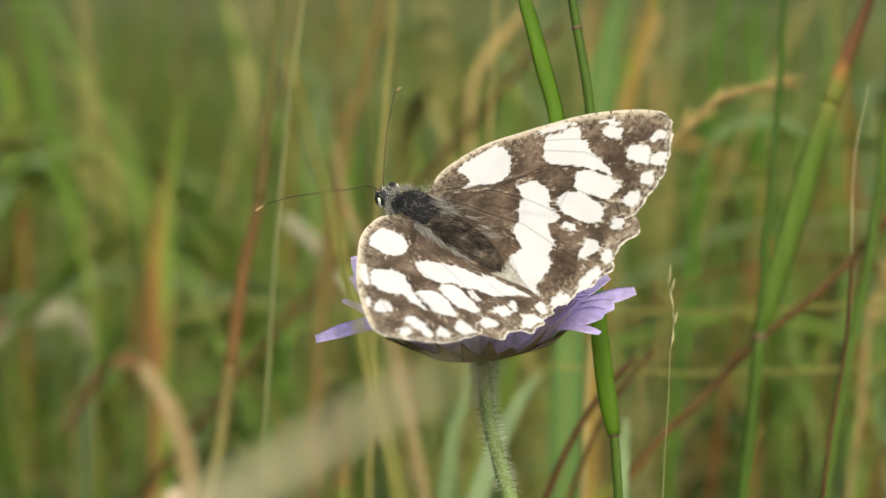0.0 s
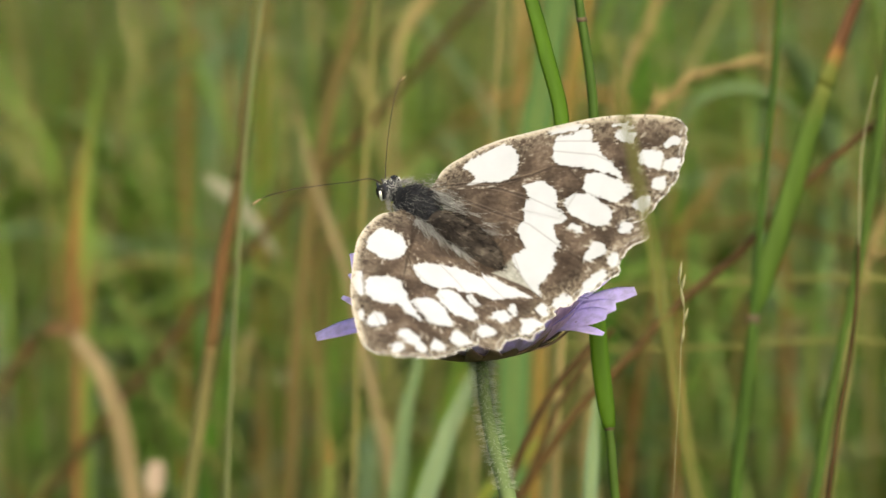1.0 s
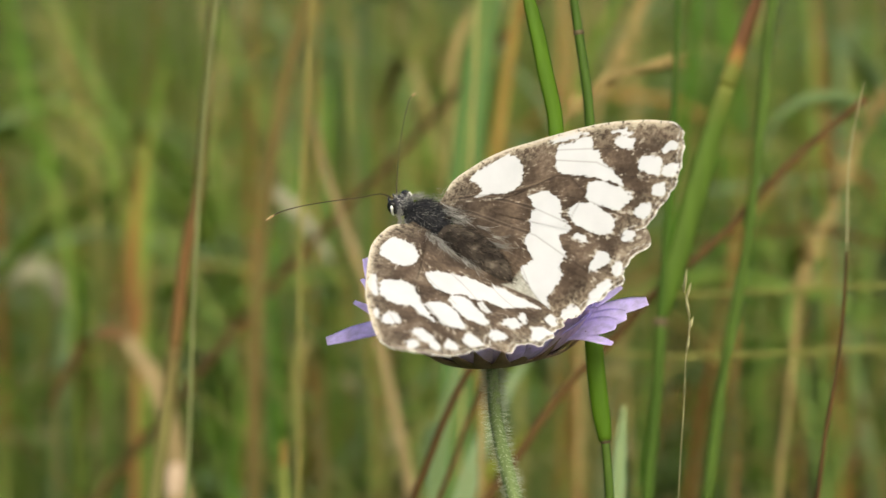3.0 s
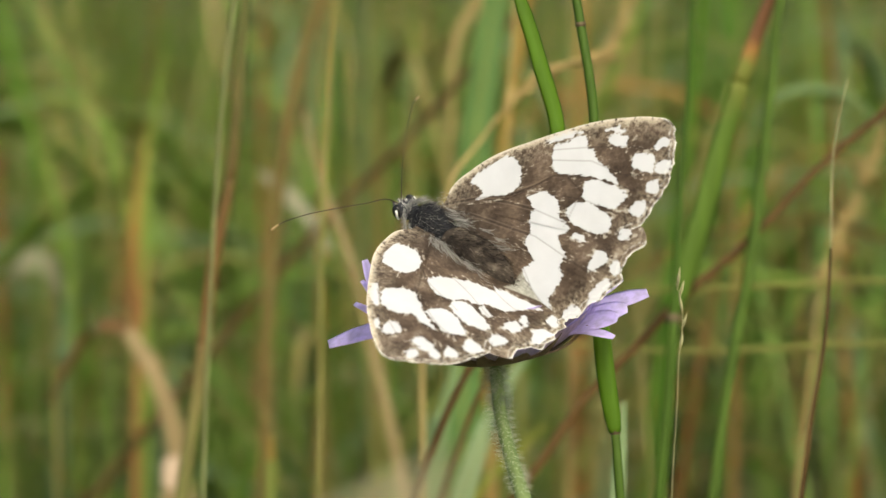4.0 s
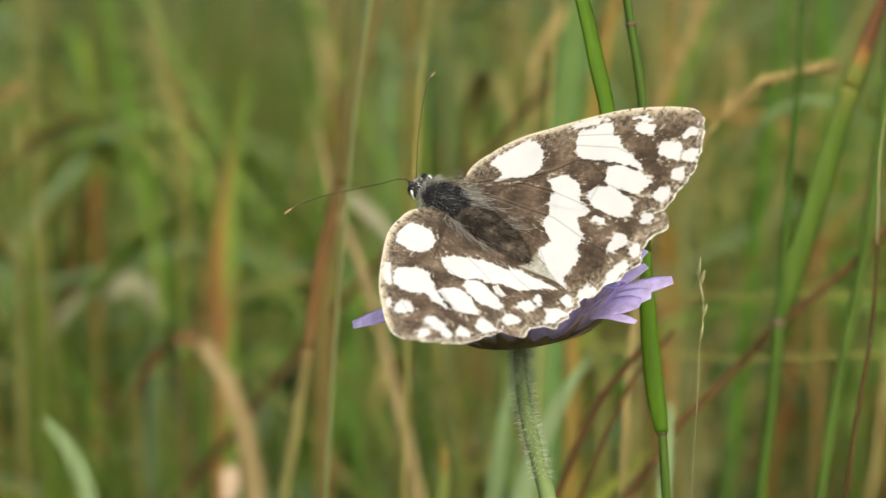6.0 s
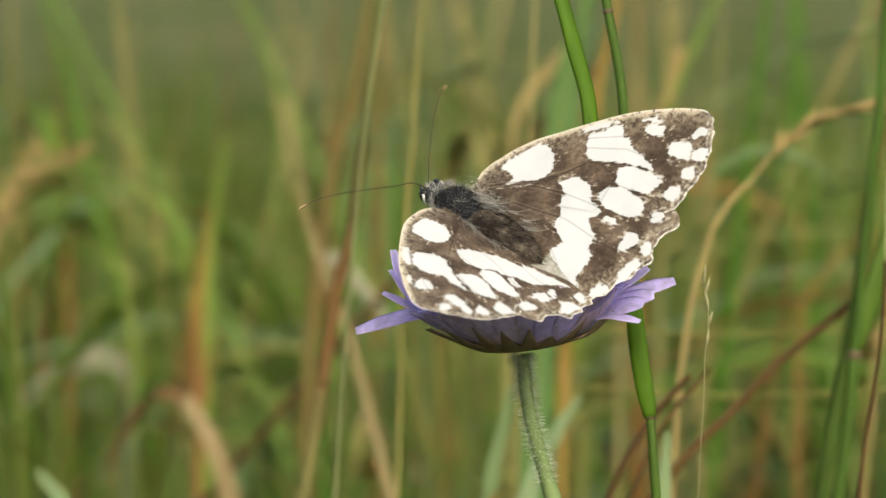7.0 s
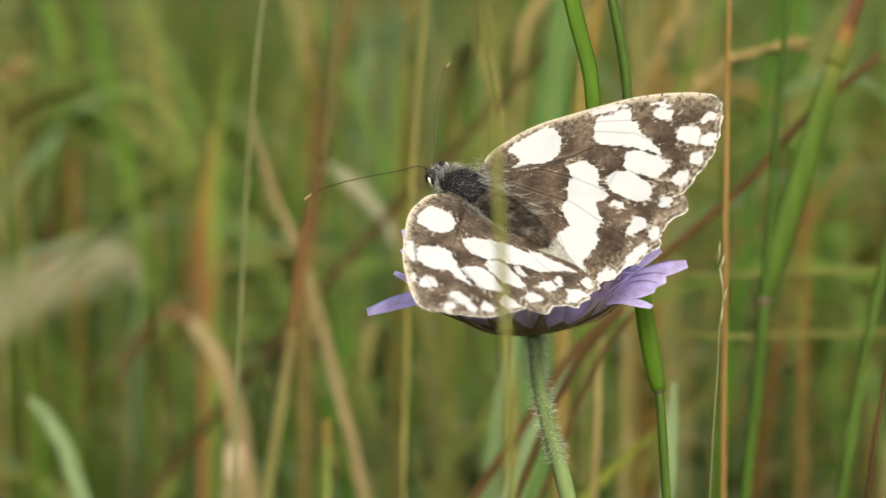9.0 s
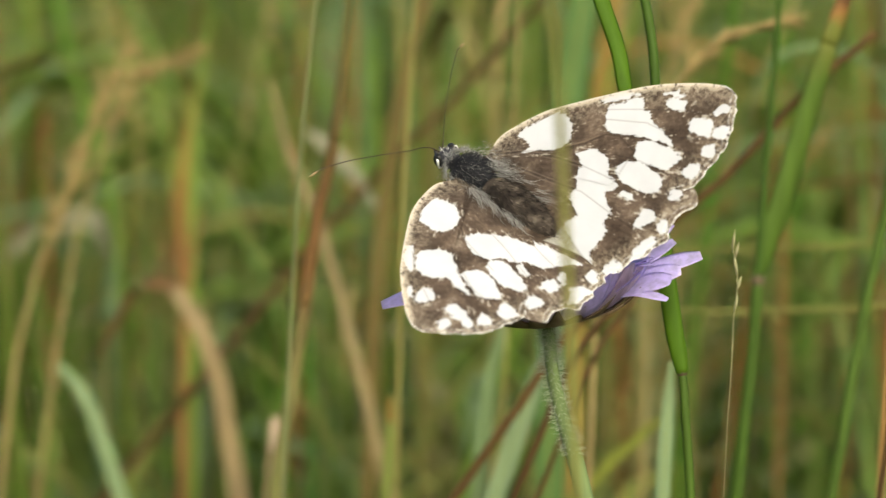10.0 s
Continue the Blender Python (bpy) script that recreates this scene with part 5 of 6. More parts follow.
def make_grasses():
    made = {}

    def start(key, name, label):
        made[key] = stalk(name, BASES[key], label)
        return made[key], smooth_line(rel(key), 8)

    # culm whose middle has reddened
    ob, ln = start("red_culm", "grass_culm", "green grass culm with a reddened middle length")
    cut = [0] + [min(range(len(ln)), key=lambda i: abs(ln[i].z - z)) for z in RED_BETWEEN] + [len(ln) - 1]
    ra = 0.84 * MM
    for i, (m, nm, lb) in enumerate(((M_RED_CULM, "upper_culm", ""), (M_RED_CULM, "middle_culm", "rust-red length"), (M_RED_CULM, "lower_culm", ""))):
        bm = bmesh.new()
        sweep(bm, ln[cut[i]:cut[i + 1] + 1], [ra * (0.8 + 0.15 * i), ra * (0.95 + 0.15 * i)], [ra * (0.8 + 0.15 * i), ra * (0.95 + 0.15 * i)], (1, 0, 0), 10)
        part(nm, bm, m, ob, lb)
    ob, ln = start("thin_culm", "thin_culm", "thin pale dry grass stalk")
    bm = bmesh.new()
    sweep(bm, ln, [0.24 * MM, 0.27 * MM, 0.33 * MM], [0.24 * MM, 0.27 * MM, 0.33 * MM], (1, 0, 0), 8)
    part("culm", bm, M_SLIM, ob)

    # jointed culm close behind the flower, with a broad sheath and a leaf
    ob, ln = start("node_culm", "jointed_culm", "green jointed grass culm with a broad leaf sheath")
    k = [min(range(len(ln)), key=lambda i: abs(ln[i].z - z)) for z in NODE_HEIGHTS]
    bm = bmesh.new()
    sweep(bm, ln[:k[1] + 1], [0.38 * MM, 0.45 * MM, 0.5 * MM], [0.38 * MM, 0.45 * MM, 0.5 * MM], (1, 0, 0), 10)
    tops = [part("upper_culm", bm, M_DEEP, ob)]
    joint = ln[k[2]]
    bm = bmesh.new()
    sweep(bm, ln[k[1]:k[2] + 1], [0.5 * MM, 0.74 * MM, 0.85 * MM, 0.88 * MM, 0.86 * MM, 0.8 * MM, 0.6 * MM], [0.48 * MM, 0.5 * MM, 0.5 * MM, 0.5 * MM, 0.5 * MM, 0.5 * MM], (1, 0, 0), 12, fold=0.15)
    tops.append(part("leaf_sheath", bm, M_BRIGHT, ob, "bright green leaf sheath"))
    bm = bmesh.new()
    sweep(bm, ln[k[2]:], [0.42 * MM, 0.46 * MM, 0.7 * MM], [0.42 * MM, 0.46 * MM, 0.7 * MM], (1, 0, 0), 10)
    part("lower_culm", bm, M_DEEP, ob)
    for i in (k[0], k[2]):
        bm = bmesh.new()
        ball(bm, ln[i], (0.54 * MM, 0.53 * MM, 0.42 * MM), None, 12)
        knot = part("node", bm, M_NODE, ob, "purplish brown joint")
        if i == k[0]:
            tops.append(knot)
    bm = bmesh.new()
    sweep(bm, smooth_line([ln[k[1] - 2]] + [Vector(p) - Vector((*BASES["node_culm"], 0)) for p in NODE_LEAF], 8), [0.5 * MM, 0.75 * MM, 0.8 * MM, 0.7 * MM, 0.15 * MM], [0.15 * MM, 0.12 * MM, 0.1 * MM, 0.05 * MM], (1, 0.3, 0), 8, fold=0.25)
    made["node_tops"] = (tops, joint)
    made["node_leaf"] = (part("leaf", bm, M_BRIGHT, ob), Vector(NODE_LEAF[1]) - Vector((*BASES["node_culm"], 0)))

    # culm with a long leaf whose end has died back
    ob, ln = start("right_culm", "leafy_culm", "green grass culm with a broad leaf dying back at its tip")
    j = min(range(len(ln)), key=lambda i: abs(ln[i].z - LEAF_NODE_Z))
    bm = bmesh.new()
    sweep(bm, ln[:j + 1], [0.3 * MM, 0.4 * MM, 0.55 * MM], [0.3 * MM, 0.4 * MM, 0.55 * MM], (1, 0, 0), 8)
    part("upper_culm", bm, M_DEEP, ob)
    bm = bmesh.new()
    sweep(bm, ln[j:], [0.75 * MM, 0.8 * MM, 1.0 * MM], [0.75 * MM, 0.8 * MM, 1.0 * MM], (1, 0, 0), 8)
    part("lower_culm", bm, M_DEEP, ob)
    bm = bmesh.new()
    ball(bm, ln[j], (0.95 * MM, 0.9 * MM, 0.8 * MM), None, 12)
    part("node", bm, M_NODE, ob)
    leaf = smooth_line([ln[j]] + [Vector(p) - Vector((*BASES["right_culm"], 0)) for p in RIGHT_LEAF], 8)
    h = int(len(leaf) * 0.55)
    bm = bmesh.new()
    sweep(bm, leaf[:h + 1], [0.8 * MM, 1.4 * MM, 1.6 * MM, 1.5 * MM, 1.2 * MM], [0.2 * MM, 0.15 * MM, 0.12 * MM], (1, 0.4, 0), 8, fold=0.2)
    part("leaf", bm, M_DYING, ob)
    bm = bmesh.new()
    sweep(bm, leaf[h:], [1.3 * MM, 0.9 * MM, 0.6 * MM, 0.1 * MM], [0.12 * MM, 0.1 * MM, 0.05 * MM], (1, 0.4, 0), 8, fold=0.2)
    part("leaf_tip", bm, M_DYING, ob, "brown dead leaf tip")

    for key, name, label, m, r in (
            ("green_culm", "grass_culm", "stout green grass culm", M_DEEP, 0.8),
            ("tan_culm", "straw_stalk", "straight ochre grass stalk", M_OCHRE, 0.34),
            ("tan_culm2", "straw_stalk", "slender straw-coloured grass stalk", M_TAN_GREEN, 0.34),
            ("diag_culm", "leaning_stalk", "dead brown grass stalk leaning across the others", M_BROWN, 0.62),
            ("diag_culm3", "leaning_stalk", "short dead brown stalk leaning behind the flower", M_BROWN, 0.5),
            ("diag_culm4", "leaning_stalk", "thin dead rusty stalk leaning behind the flower", M_BROWN, 0.36),
            ("diag_culm2", "leaning_stalk", "long dead brown stalk leaning across the grass", M_BROWN, 0.9)):
        ob, ln = start(key, name, label)
        h = int(len(ln) * 0.8)
        for nm, seg, r0, r1 in (("upper_culm", ln[:h + 1], 0.75, 0.95), ("lower_culm", ln[h:], 1.0, 1.2)):
            bm = bmesh.new()
            sweep(bm, seg, [r * r0 * MM, r * r1 * MM], [r * r0 * MM, r * r1 * MM], (1, 0, 0), 10)
            part(nm, bm, m, ob)
        bm = bmesh.new()
        ball(bm, ln[h], (r * 1.2 * MM, r * 1.2 * MM, r * 1.3 * MM), None, 10)
        part("node", bm, M_NODE, ob)
    # nodding ears
    for key, label, count, seed, reach, loose in (("ear_culm", "arching dry grass stalk with a narrow seed ear", 44, 5, 20, 0.4), ("ear_high", "dry grass stalk with a loose drooping seed ear", 110, 6, 30, 0.4),
                                           ("right_ear", "tall dry grass stalk with a long tan seed ear", 90, 7, 34, 0.8), ("left_ear", "dry grass stalk with a long tan drooping ear", 100, 8, 30, 0.9), ("left_ear2", "dry grass stalk whose tan ear arches over", 80, 9, 26, 0.9)):
        ob, ln = start(key, "nodding_ear", label)
        bm = bmesh.new()
        sweep(bm, ln, [0.2 * MM, 0.35 * MM, 0.5 * MM], [0.2 * MM, 0.35 * MM, 0.5 * MM], (1, 0, 0), 8)
        part("culm", bm, M_TAN, ob)
        rng = random.Random(seed)
        for i in range(count):
            q = rng.uniform(0, reach)
            p = ln[int(q)].lerp(ln[int(q) + 1], q % 1)
            d = (ln[max(0, int(q) - 1)] - ln[int(q) + 1]).normalized() + Vector((rng.uniform(-1, 1) * loose, rng.uniform(-1, 1) * loose, rng.uniform(-1, 0.8) * loose))
            d.normalize()
            bm = bmesh.new()
            l = rng.uniform(2.5, 4.5) * MM
            sweep(bm, [p, p + d * l * 0.4, p + d * l], [0.1 * MM, 0.45 * MM, 0.05 * MM], [0.1 * MM, 0.4 * MM, 0.05 * MM], (0, 1, 0), 6)
            part("spikelet", bm, M_TAN, ob)
    # thin dark culm with a pale tip
    ob, ln = start("dark_culm", "dark_culm", "thin purplish brown culm with a pale nodding tip")
    for nm, seg, m, w0, w1 in (("tip", ln[:17], M_SPIKE, 0.05, 0.1), ("culm", ln[16:], M_BROWN, 0.16, 0.4)):
        bm = bmesh.new()
        sweep(bm, seg, [w0 * MM, w1 * MM], [w0 * MM, w1 * MM], (1, 0, 0), 8)
        part(nm, bm, m, ob)
    # broken stubs low in the grass
    ob, ln = start("orange_stub", "broken_stalk", "short broken orange-brown grass stalk")
    for nm, seg, m, w0, w1 in (("tip", ln[:9], M_ORANGE, 0.4, 0.75), ("culm", ln[8:], M_OLIVE1, 0.75, 0.9)):
        bm = bmesh.new()
        sweep(bm, seg, [w0 * MM, w1 * MM], [w0 * MM, w1 * MM], (1, 0, 0), 8)
        part(nm, bm, m, ob)
    ob, ln = start("pale_stub", "torn_leaf", "short torn leaf with a bleached pinkish end")
    for nm, seg, m, ws in (("tip", ln[:15], M_STUB, (1.0, 1.7, 1.6, 1.3)), ("blade", ln[14:], M_BENT, (1.3, 1.2, 1.0))):
        bm = bmesh.new()
        sweep(bm, seg, [w * MM for w in ws], [0.2 * MM], (1, 0.3, 0), 8, fold=0.25)
        part(nm, bm, m, ob)
    # tuft of dying leaves
    ob, ln = start("orange_leaf", "dying_leaf_tuft", "tuft of orange, rust and olive dying grass leaves")
    for dx, dy, ws, m, up in ((0, 0, [0.2, 1.0, 1.5, 1.6, 1.3], M_TUFT, 1.0), (-2.5, 6, [0.2, 1.0, 1.4, 1.2], M_TAN_GREEN, 0.985), (2.8, 4, [0.2, 1.2, 1.6, 1.3], M_FRESH, 1.03), (1.2, -5, [0.2, 0.8, 1.0, 1.0], M_RUST, 0.94), (-4.5, -3, [0.2, 0.9, 1.2, 1.0], M_TUFT, 0.955)):
        bm = bmesh.new()
        l2 = [Vector((p.x + dx * MM * (0.4 + 3 * (p.z - 0.3)), p.y + dy * MM, p.z * up)) for p in ln]
        sweep(bm, l2, [w * MM for w in ws], [0.12 * MM], (1, 0.2 * dx, 0), 8, fold=0.2)
        part("blade", bm, m, ob)
    # broad leaves
    for key, name, label, m, ws, ts, side, fold in (
            ("mint_leaf", "bluish_leaf", "pale bluish green grass leaf", M_MINT, [0.6, 1.2, 1.3, 1.2, 0.9], 0.14, (1, 0.3, 0.3), 0.2),
            ("broad_blade", "broad_grass", "broad upright bluish green grass blade", M_BLADE, [0.8, 2.2, 3.0, 3.0, 2.5, 1.8], 0.14, (1, 0.3, 0), 0.2),
            ("brown_blade", "rusty_broad_grass", "narrow rusty brown grass blade", M_RUSTY, [0.8, 1.3, 1.5, 1.4, 1.2], 0.14, (1, 0.3, 0), 0.2),
            ("level_leaf", "arching_leaf", "pale bluish green leaf bent over level", M_BLUISH, [0.3, 0.7, 0.9, 0.8, 0.6, 0.4, 0.4], 0.14, (0.1, 0.5, 0.8), 0.2),
            ("grey_leaf", "bleached_leaf", "broad grey-brown dead leaf arching low in the grass", M_BLEACH, [1.6, 3.2, 3.6, 3.0, 1.6, 0.9, 0.8], 0.14, (0.1, 0.5, 0.8), 0.2),
            ("ochre_blade", "yellowing_blade", "narrow ochre and olive grass blade beside a broad one", M_ORANGE, [0.5, 1.0, 1.2, 1.1, 1.0], 0.14, (1, 0.3, 0), 0.2),
            ("mint_a", "bluish_leaf", "pale bluish green upright grass leaf", M_MINT, [0.3, 0.9, 1.2, 1.2, 1.0], 0.14, (1, 0.3, 0), 0.2),
            ("mint_b", "bluish_leaf", "pale bluish green slanting grass leaf", M_MINT, [0.3, 1.1, 1.5, 1.4, 1.0], 0.14, (1, 0.3, 0.2), 0.2),
            ) + (
            ("mint_c", "bluish_leaf", "narrow bluish green grass leaf", M_MINT, [0.3, 0.8, 1.0, 1.0, 0.9], 0.14, (1, 0.3, 0), 0.2),
            ("lime_leaf", "yellow_leaf", "yellowish green leaf slanting low behind the flower", M_LIME, [0.3, 0.9, 1.1, 0.9, 0.6], 0.14, (0.5, 0.3, 0.8), 0.2),
            ("arch_leaf", "arching_leaf", "pale green grass leaf arching over", M_FRESH, [0.3, 0.8, 1.0, 1.0, 0.9, 0.8], 0.14, (0.4, 0.5, 0.7), 0.2),
            ("left_leaf", "tall_leaf", "tall narrow fresh green grass leaf", M_FRESH, [0.3, 0.7, 1.0, 1.0, 0.9], 0.14, (1, 0.3, 0), 0.2),
            ("tan_ear", "straw_leaf", "pale tan dead leaf tip above the grass", M_TAN, [0.3, 1.2, 1.4, 0.8, 0.35, 0.3, 0.35, 0.4, 0.4], 0.3, (0.8, 0.3, 0.3), 0.2),
            ("tan_lean", "leaning_straw", "broad tan dead leaf leaning among the grass", M_BENT, [0.4, 0.8, 1.0, 1.1, 1.2], 0.14, (1, 0.3, 0), 0.2)):
        ob, ln = start(key, name, label)
        bm = bmesh.new()
        sweep(bm, ln, [w * MM for w in ws], [ts * MM], side, 8, fold=fold)
        part("blade", bm, m, ob)
        bm = bmesh.new()
        sweep(bm, [p - Vector((0, 0.12 * MM, 0)) for p in ln], [w * 0.1 * MM for w in ws], [0.16 * MM], side, 6)
        part("midrib", bm, M_TAN_GREEN, ob)
    ob, ln = start("pale_leaf", "bleached_leaf", "bleached dead leaf tip on a thin stalk")
    h = 24
    bm = bmesh.new()
    sweep(bm, ln[:h + 1], [0.3 * MM, 1.4 * MM, 1.6 * MM, 1.2 * MM, 0.4 * MM], [0.12 * MM], (0.7, 0, 0.7), 8, fold=0.2)
    part("blade", bm, M_BLEACH, ob)
    bm = bmesh.new()
    sweep(bm, ln[h:], [0.35 * MM, 0.4 * MM, 0.5 * MM], [0.35 * MM, 0.4 * MM, 0.5 * MM], (1, 0, 0), 8)
    part("culm", bm, M_TAN_GREEN, ob)
    ob, ln = start("bent_leaf", "bent_leaf", "dead grass leaf folded over, dark brown tip hanging down")
    h = int(len(ln) * 0.36)
    bm = bmesh.new()
    sweep(bm, ln[:h + 1], [0.4 * MM, 1.5 * MM, 1.8 * MM, 1.5 * MM], [0.14 * MM], (0.6, 0.5, 0.4), 8, fold=0.2)
    part("hanging_tip", bm, M_BENT_TIP, ob, "dark brown hanging tip")
    bm = bmesh.new()
    sweep(bm, ln[h:], [1.4 * MM, 1.8 * MM, 1.9 * MM, 1.6 * MM, 1.2 * MM], [0.14 * MM], (0.8, 0.4, 0.3), 8, fold=0.2)
    part("blade", bm, M_BENT, ob)
    # small hanging spikelet stalk
    ob, ln = start("spike", "fine_stalk", "hair-thin pale stalk with two small spikelets")
    bm = bmesh.new()
    sweep(bm, ln, [0.03 * MM, 0.05 * MM, 0.04 * MM, 0.03 * MM, 0.03 * MM], [0.03 * MM, 0.05 * MM, 0.04 * MM, 0.03 * MM, 0.03 * MM], (1, 0, 0), 6)
    part("culm", bm, M_SPIKE, ob)
    for i, (dx, l) in ((3, (0.3, 2.0)), (7, (0.7, 1.5)), (13, (-0.5, 2.0)), (17, (0.9, 1.3)), (22, (0.5, 1.5))):
        p = ln[i]
        bm = bmesh.new()
        d = Vector((dx * 0.35, 0, 1)).normalized()
        sweep(bm, [p - d * 0.2 * MM, p + d * l * 0.45 * MM, p + d * l * MM], [0.06 * MM, 0.17 * MM, 0.03 * MM], [0.06 * MM, 0.15 * MM, 0.03 * MM], (1, 0, 0), 6)
        part("spikelet", bm, M_SPIKE, ob)
    for key in ("horiz1", "horiz2"):
        ob, ln = start(key, "fallen_stalk", "pale dry stalk fallen level across the grass")
        bm = bmesh.new()
        sweep(bm, ln, [0.2 * MM, 0.32 * MM, 0.36 * MM], [0.2 * MM, 0.32 * MM, 0.36 * MM], (0, 0, 1), 8)
        part("culm", bm, M_TAN_GREEN, ob)
    ob, ln = start("front_blade", "pale_grass_tip", "pale dry grass blade arching up close to the lens")
    bm = bmesh.new()
    sweep(bm, ln, [0.1 * MM, 0.4 * MM, 0.55 * MM, 0.6 * MM, 0.6 * MM, 0.6 * MM], [0.1 * MM], (0.4, 0, 0.9), 8, fold=0.2)
    part("blade", bm, M_PALE, ob)
    bm = bmesh.new()
    sweep(bm, [p - Vector((0, 0.1 * MM, 0)) for p in ln], [0.08 * MM], [0.12 * MM], (0.4, 0, 0.9), 6)
    part("midrib", bm, M_TAN, ob)
    made["gust_blade"] = copy_thing(ob, pose(*BASES["front_blade"], 0))
    # thin stalk between the lens and the flower
    ob = made["near_stalk"] = stalk("near_stalk", NEAR_STALK[:2], "thin olive grass stalk swaying close to the lens")
    h = NEAR_STALK[2]
    ln = smooth_line([(0.004, 0, -0.004), (0.001, 0, h * 0.4), (0, 0, h * 0.8), (-0.001, 0, h), (-0.002, 0, h + 0.012)], 6)
    for nm, seg, m, w0, w1 in (("lower_culm", ln[:13], M_OLIVE1, 0.5, 0.32), ("upper_culm", ln[12:], M_TAN_GREEN, 0.32, 0.2)):
        bm = bmesh.new()
        sweep(bm, seg, [w0 * MM, w1 * MM], [w0 * MM, w1 * MM], (1, 0, 0), 8)
        part(nm, bm, m, ob)
    bm = bmesh.new()
    ball(bm, ln[12], (0.36 * MM, 0.36 * MM, 0.4 * MM), None, 10)
    part("node", bm, M_NODE, ob)
    return made


# ---- the mass of the meadow ----
def blade_mass(name, label, material, count, seed, near, deep, tall, wide, lean=0.25, spread=0.34, thin=0.12, wedge=True):
    """Many grass blades as one mesh: each a tapered, folded, curved blade with four faces round it."""
    rng = random.Random(seed)
    verts, faces = [], []
    for _ in range(count):
        y = near + (deep - near) * rng.random() ** 1.5
        x = rng.uniform(-1, 1) * (0.25 + spread * y)
        if not wedge:
            a, q = rng.uniform(0, 6.28), 0.3 + (spread - 0.3) * rng.random() ** 0.8
            x, y = q * math.cos(a), q * math.sin(a)
            if y > -0.1 and abs(x) < 0.22 + 0.34 * y:
                continue
        h = rng.uniform(*tall)
        w = rng.uniform(*wide) * MM
        az = rng.uniform(0, 6.28)
        ln = abs(rng.gauss(0, lean))
        bend = rng.uniform(0.1, 1.0)
        sx, sy = math.cos(az + 1.57 + rng.uniform(-0.6, 0.6)), math.sin(az + 1.57)
        steps = 7 if wedge else 4
        b0 = len(verts)
        for i in range(steps + 1):
            f = i / steps
            out = h * (ln * f + bend * ln * f ** 3)
            p = (x + math.cos(az) * out, y + math.sin(az) * out, rise(y) + h * f * (1 - 0.25 * bend * ln * f * f))
            ww = w * (0.75 + 0.5 * f - 1.2 * f ** 3)
            tt = max(0.04 * MM, ww * thin)
            verts += [(p[0] - sx * ww, p[1] - sy * ww, p[2]), (p[0] - sy * tt, p[1] + sx * tt, p[2]),
                      (p[0] + sx * ww, p[1] + sy * ww, p[2]), (p[0] + sy * tt, p[1] - sx * tt, p[2])]
        for i in range(steps):
            a, b = b0 + 4 * i, b0 + 4 * i + 4
            for k in range(4):
                faces.append((a + k, a + (k + 1) % 4, b + (k + 1) % 4, b + k))
    me = bpy.data.meshes.new(name)
    me.from_pydata(verts, [], faces)
    for p in me.polygons:
        p.use_smooth = True
    me.materials.append(material)
    return tagged(new(name, me), label, "grass", kind="stuff")


def bent_mass(name, label, material, count, seed, near, deep, foot, reach, wide, across=None):
    """Leaves that bend away from upright shoots in all directions, with their shoots, as one mesh."""
    rng = random.Random(seed)
    bm = bmesh.new()
    for _ in range(count):
        y = near + (deep - near) * rng.random() ** 1.3
        x = rng.uniform(*across) * y if across else rng.uniform(-1, 1) * (0.08 + 0.26 * y)
        z, l, w = rng.uniform(*foot), rng.uniform(*reach), rng.uniform(*wide) * MM
        az, up = rng.uniform(0, 6.28), rng.uniform(-0.3, 1.1)
        d = Vector((math.cos(az), 0.6 * math.sin(az), 0))
        p = Vector((x, y, rise(y) + z))
        line = [Vector((x - 0.01 * d.x, y, rise(y))), Vector((x, y, rise(y) + z * 0.6)), p]
        for f in (0.25, 0.5, 0.75, 1.0):
            line.append(p + d * l * f + Vector((0, 0, l * (up * f - 0.9 * f * f))))
        sweep(bm, line, [0.35 * MM, 0.4 * MM, 0.6 * w, w, w, 0.8 * w, 0.1 * w], [0.35 * MM, 0.3 * MM, 0.15 * w, 0.12 * w], (d.y, -d.x, 0.4), 4)
    ob = part(name, bm, material, None)
    return tagged(ob, label, "grass", kind="stuff")


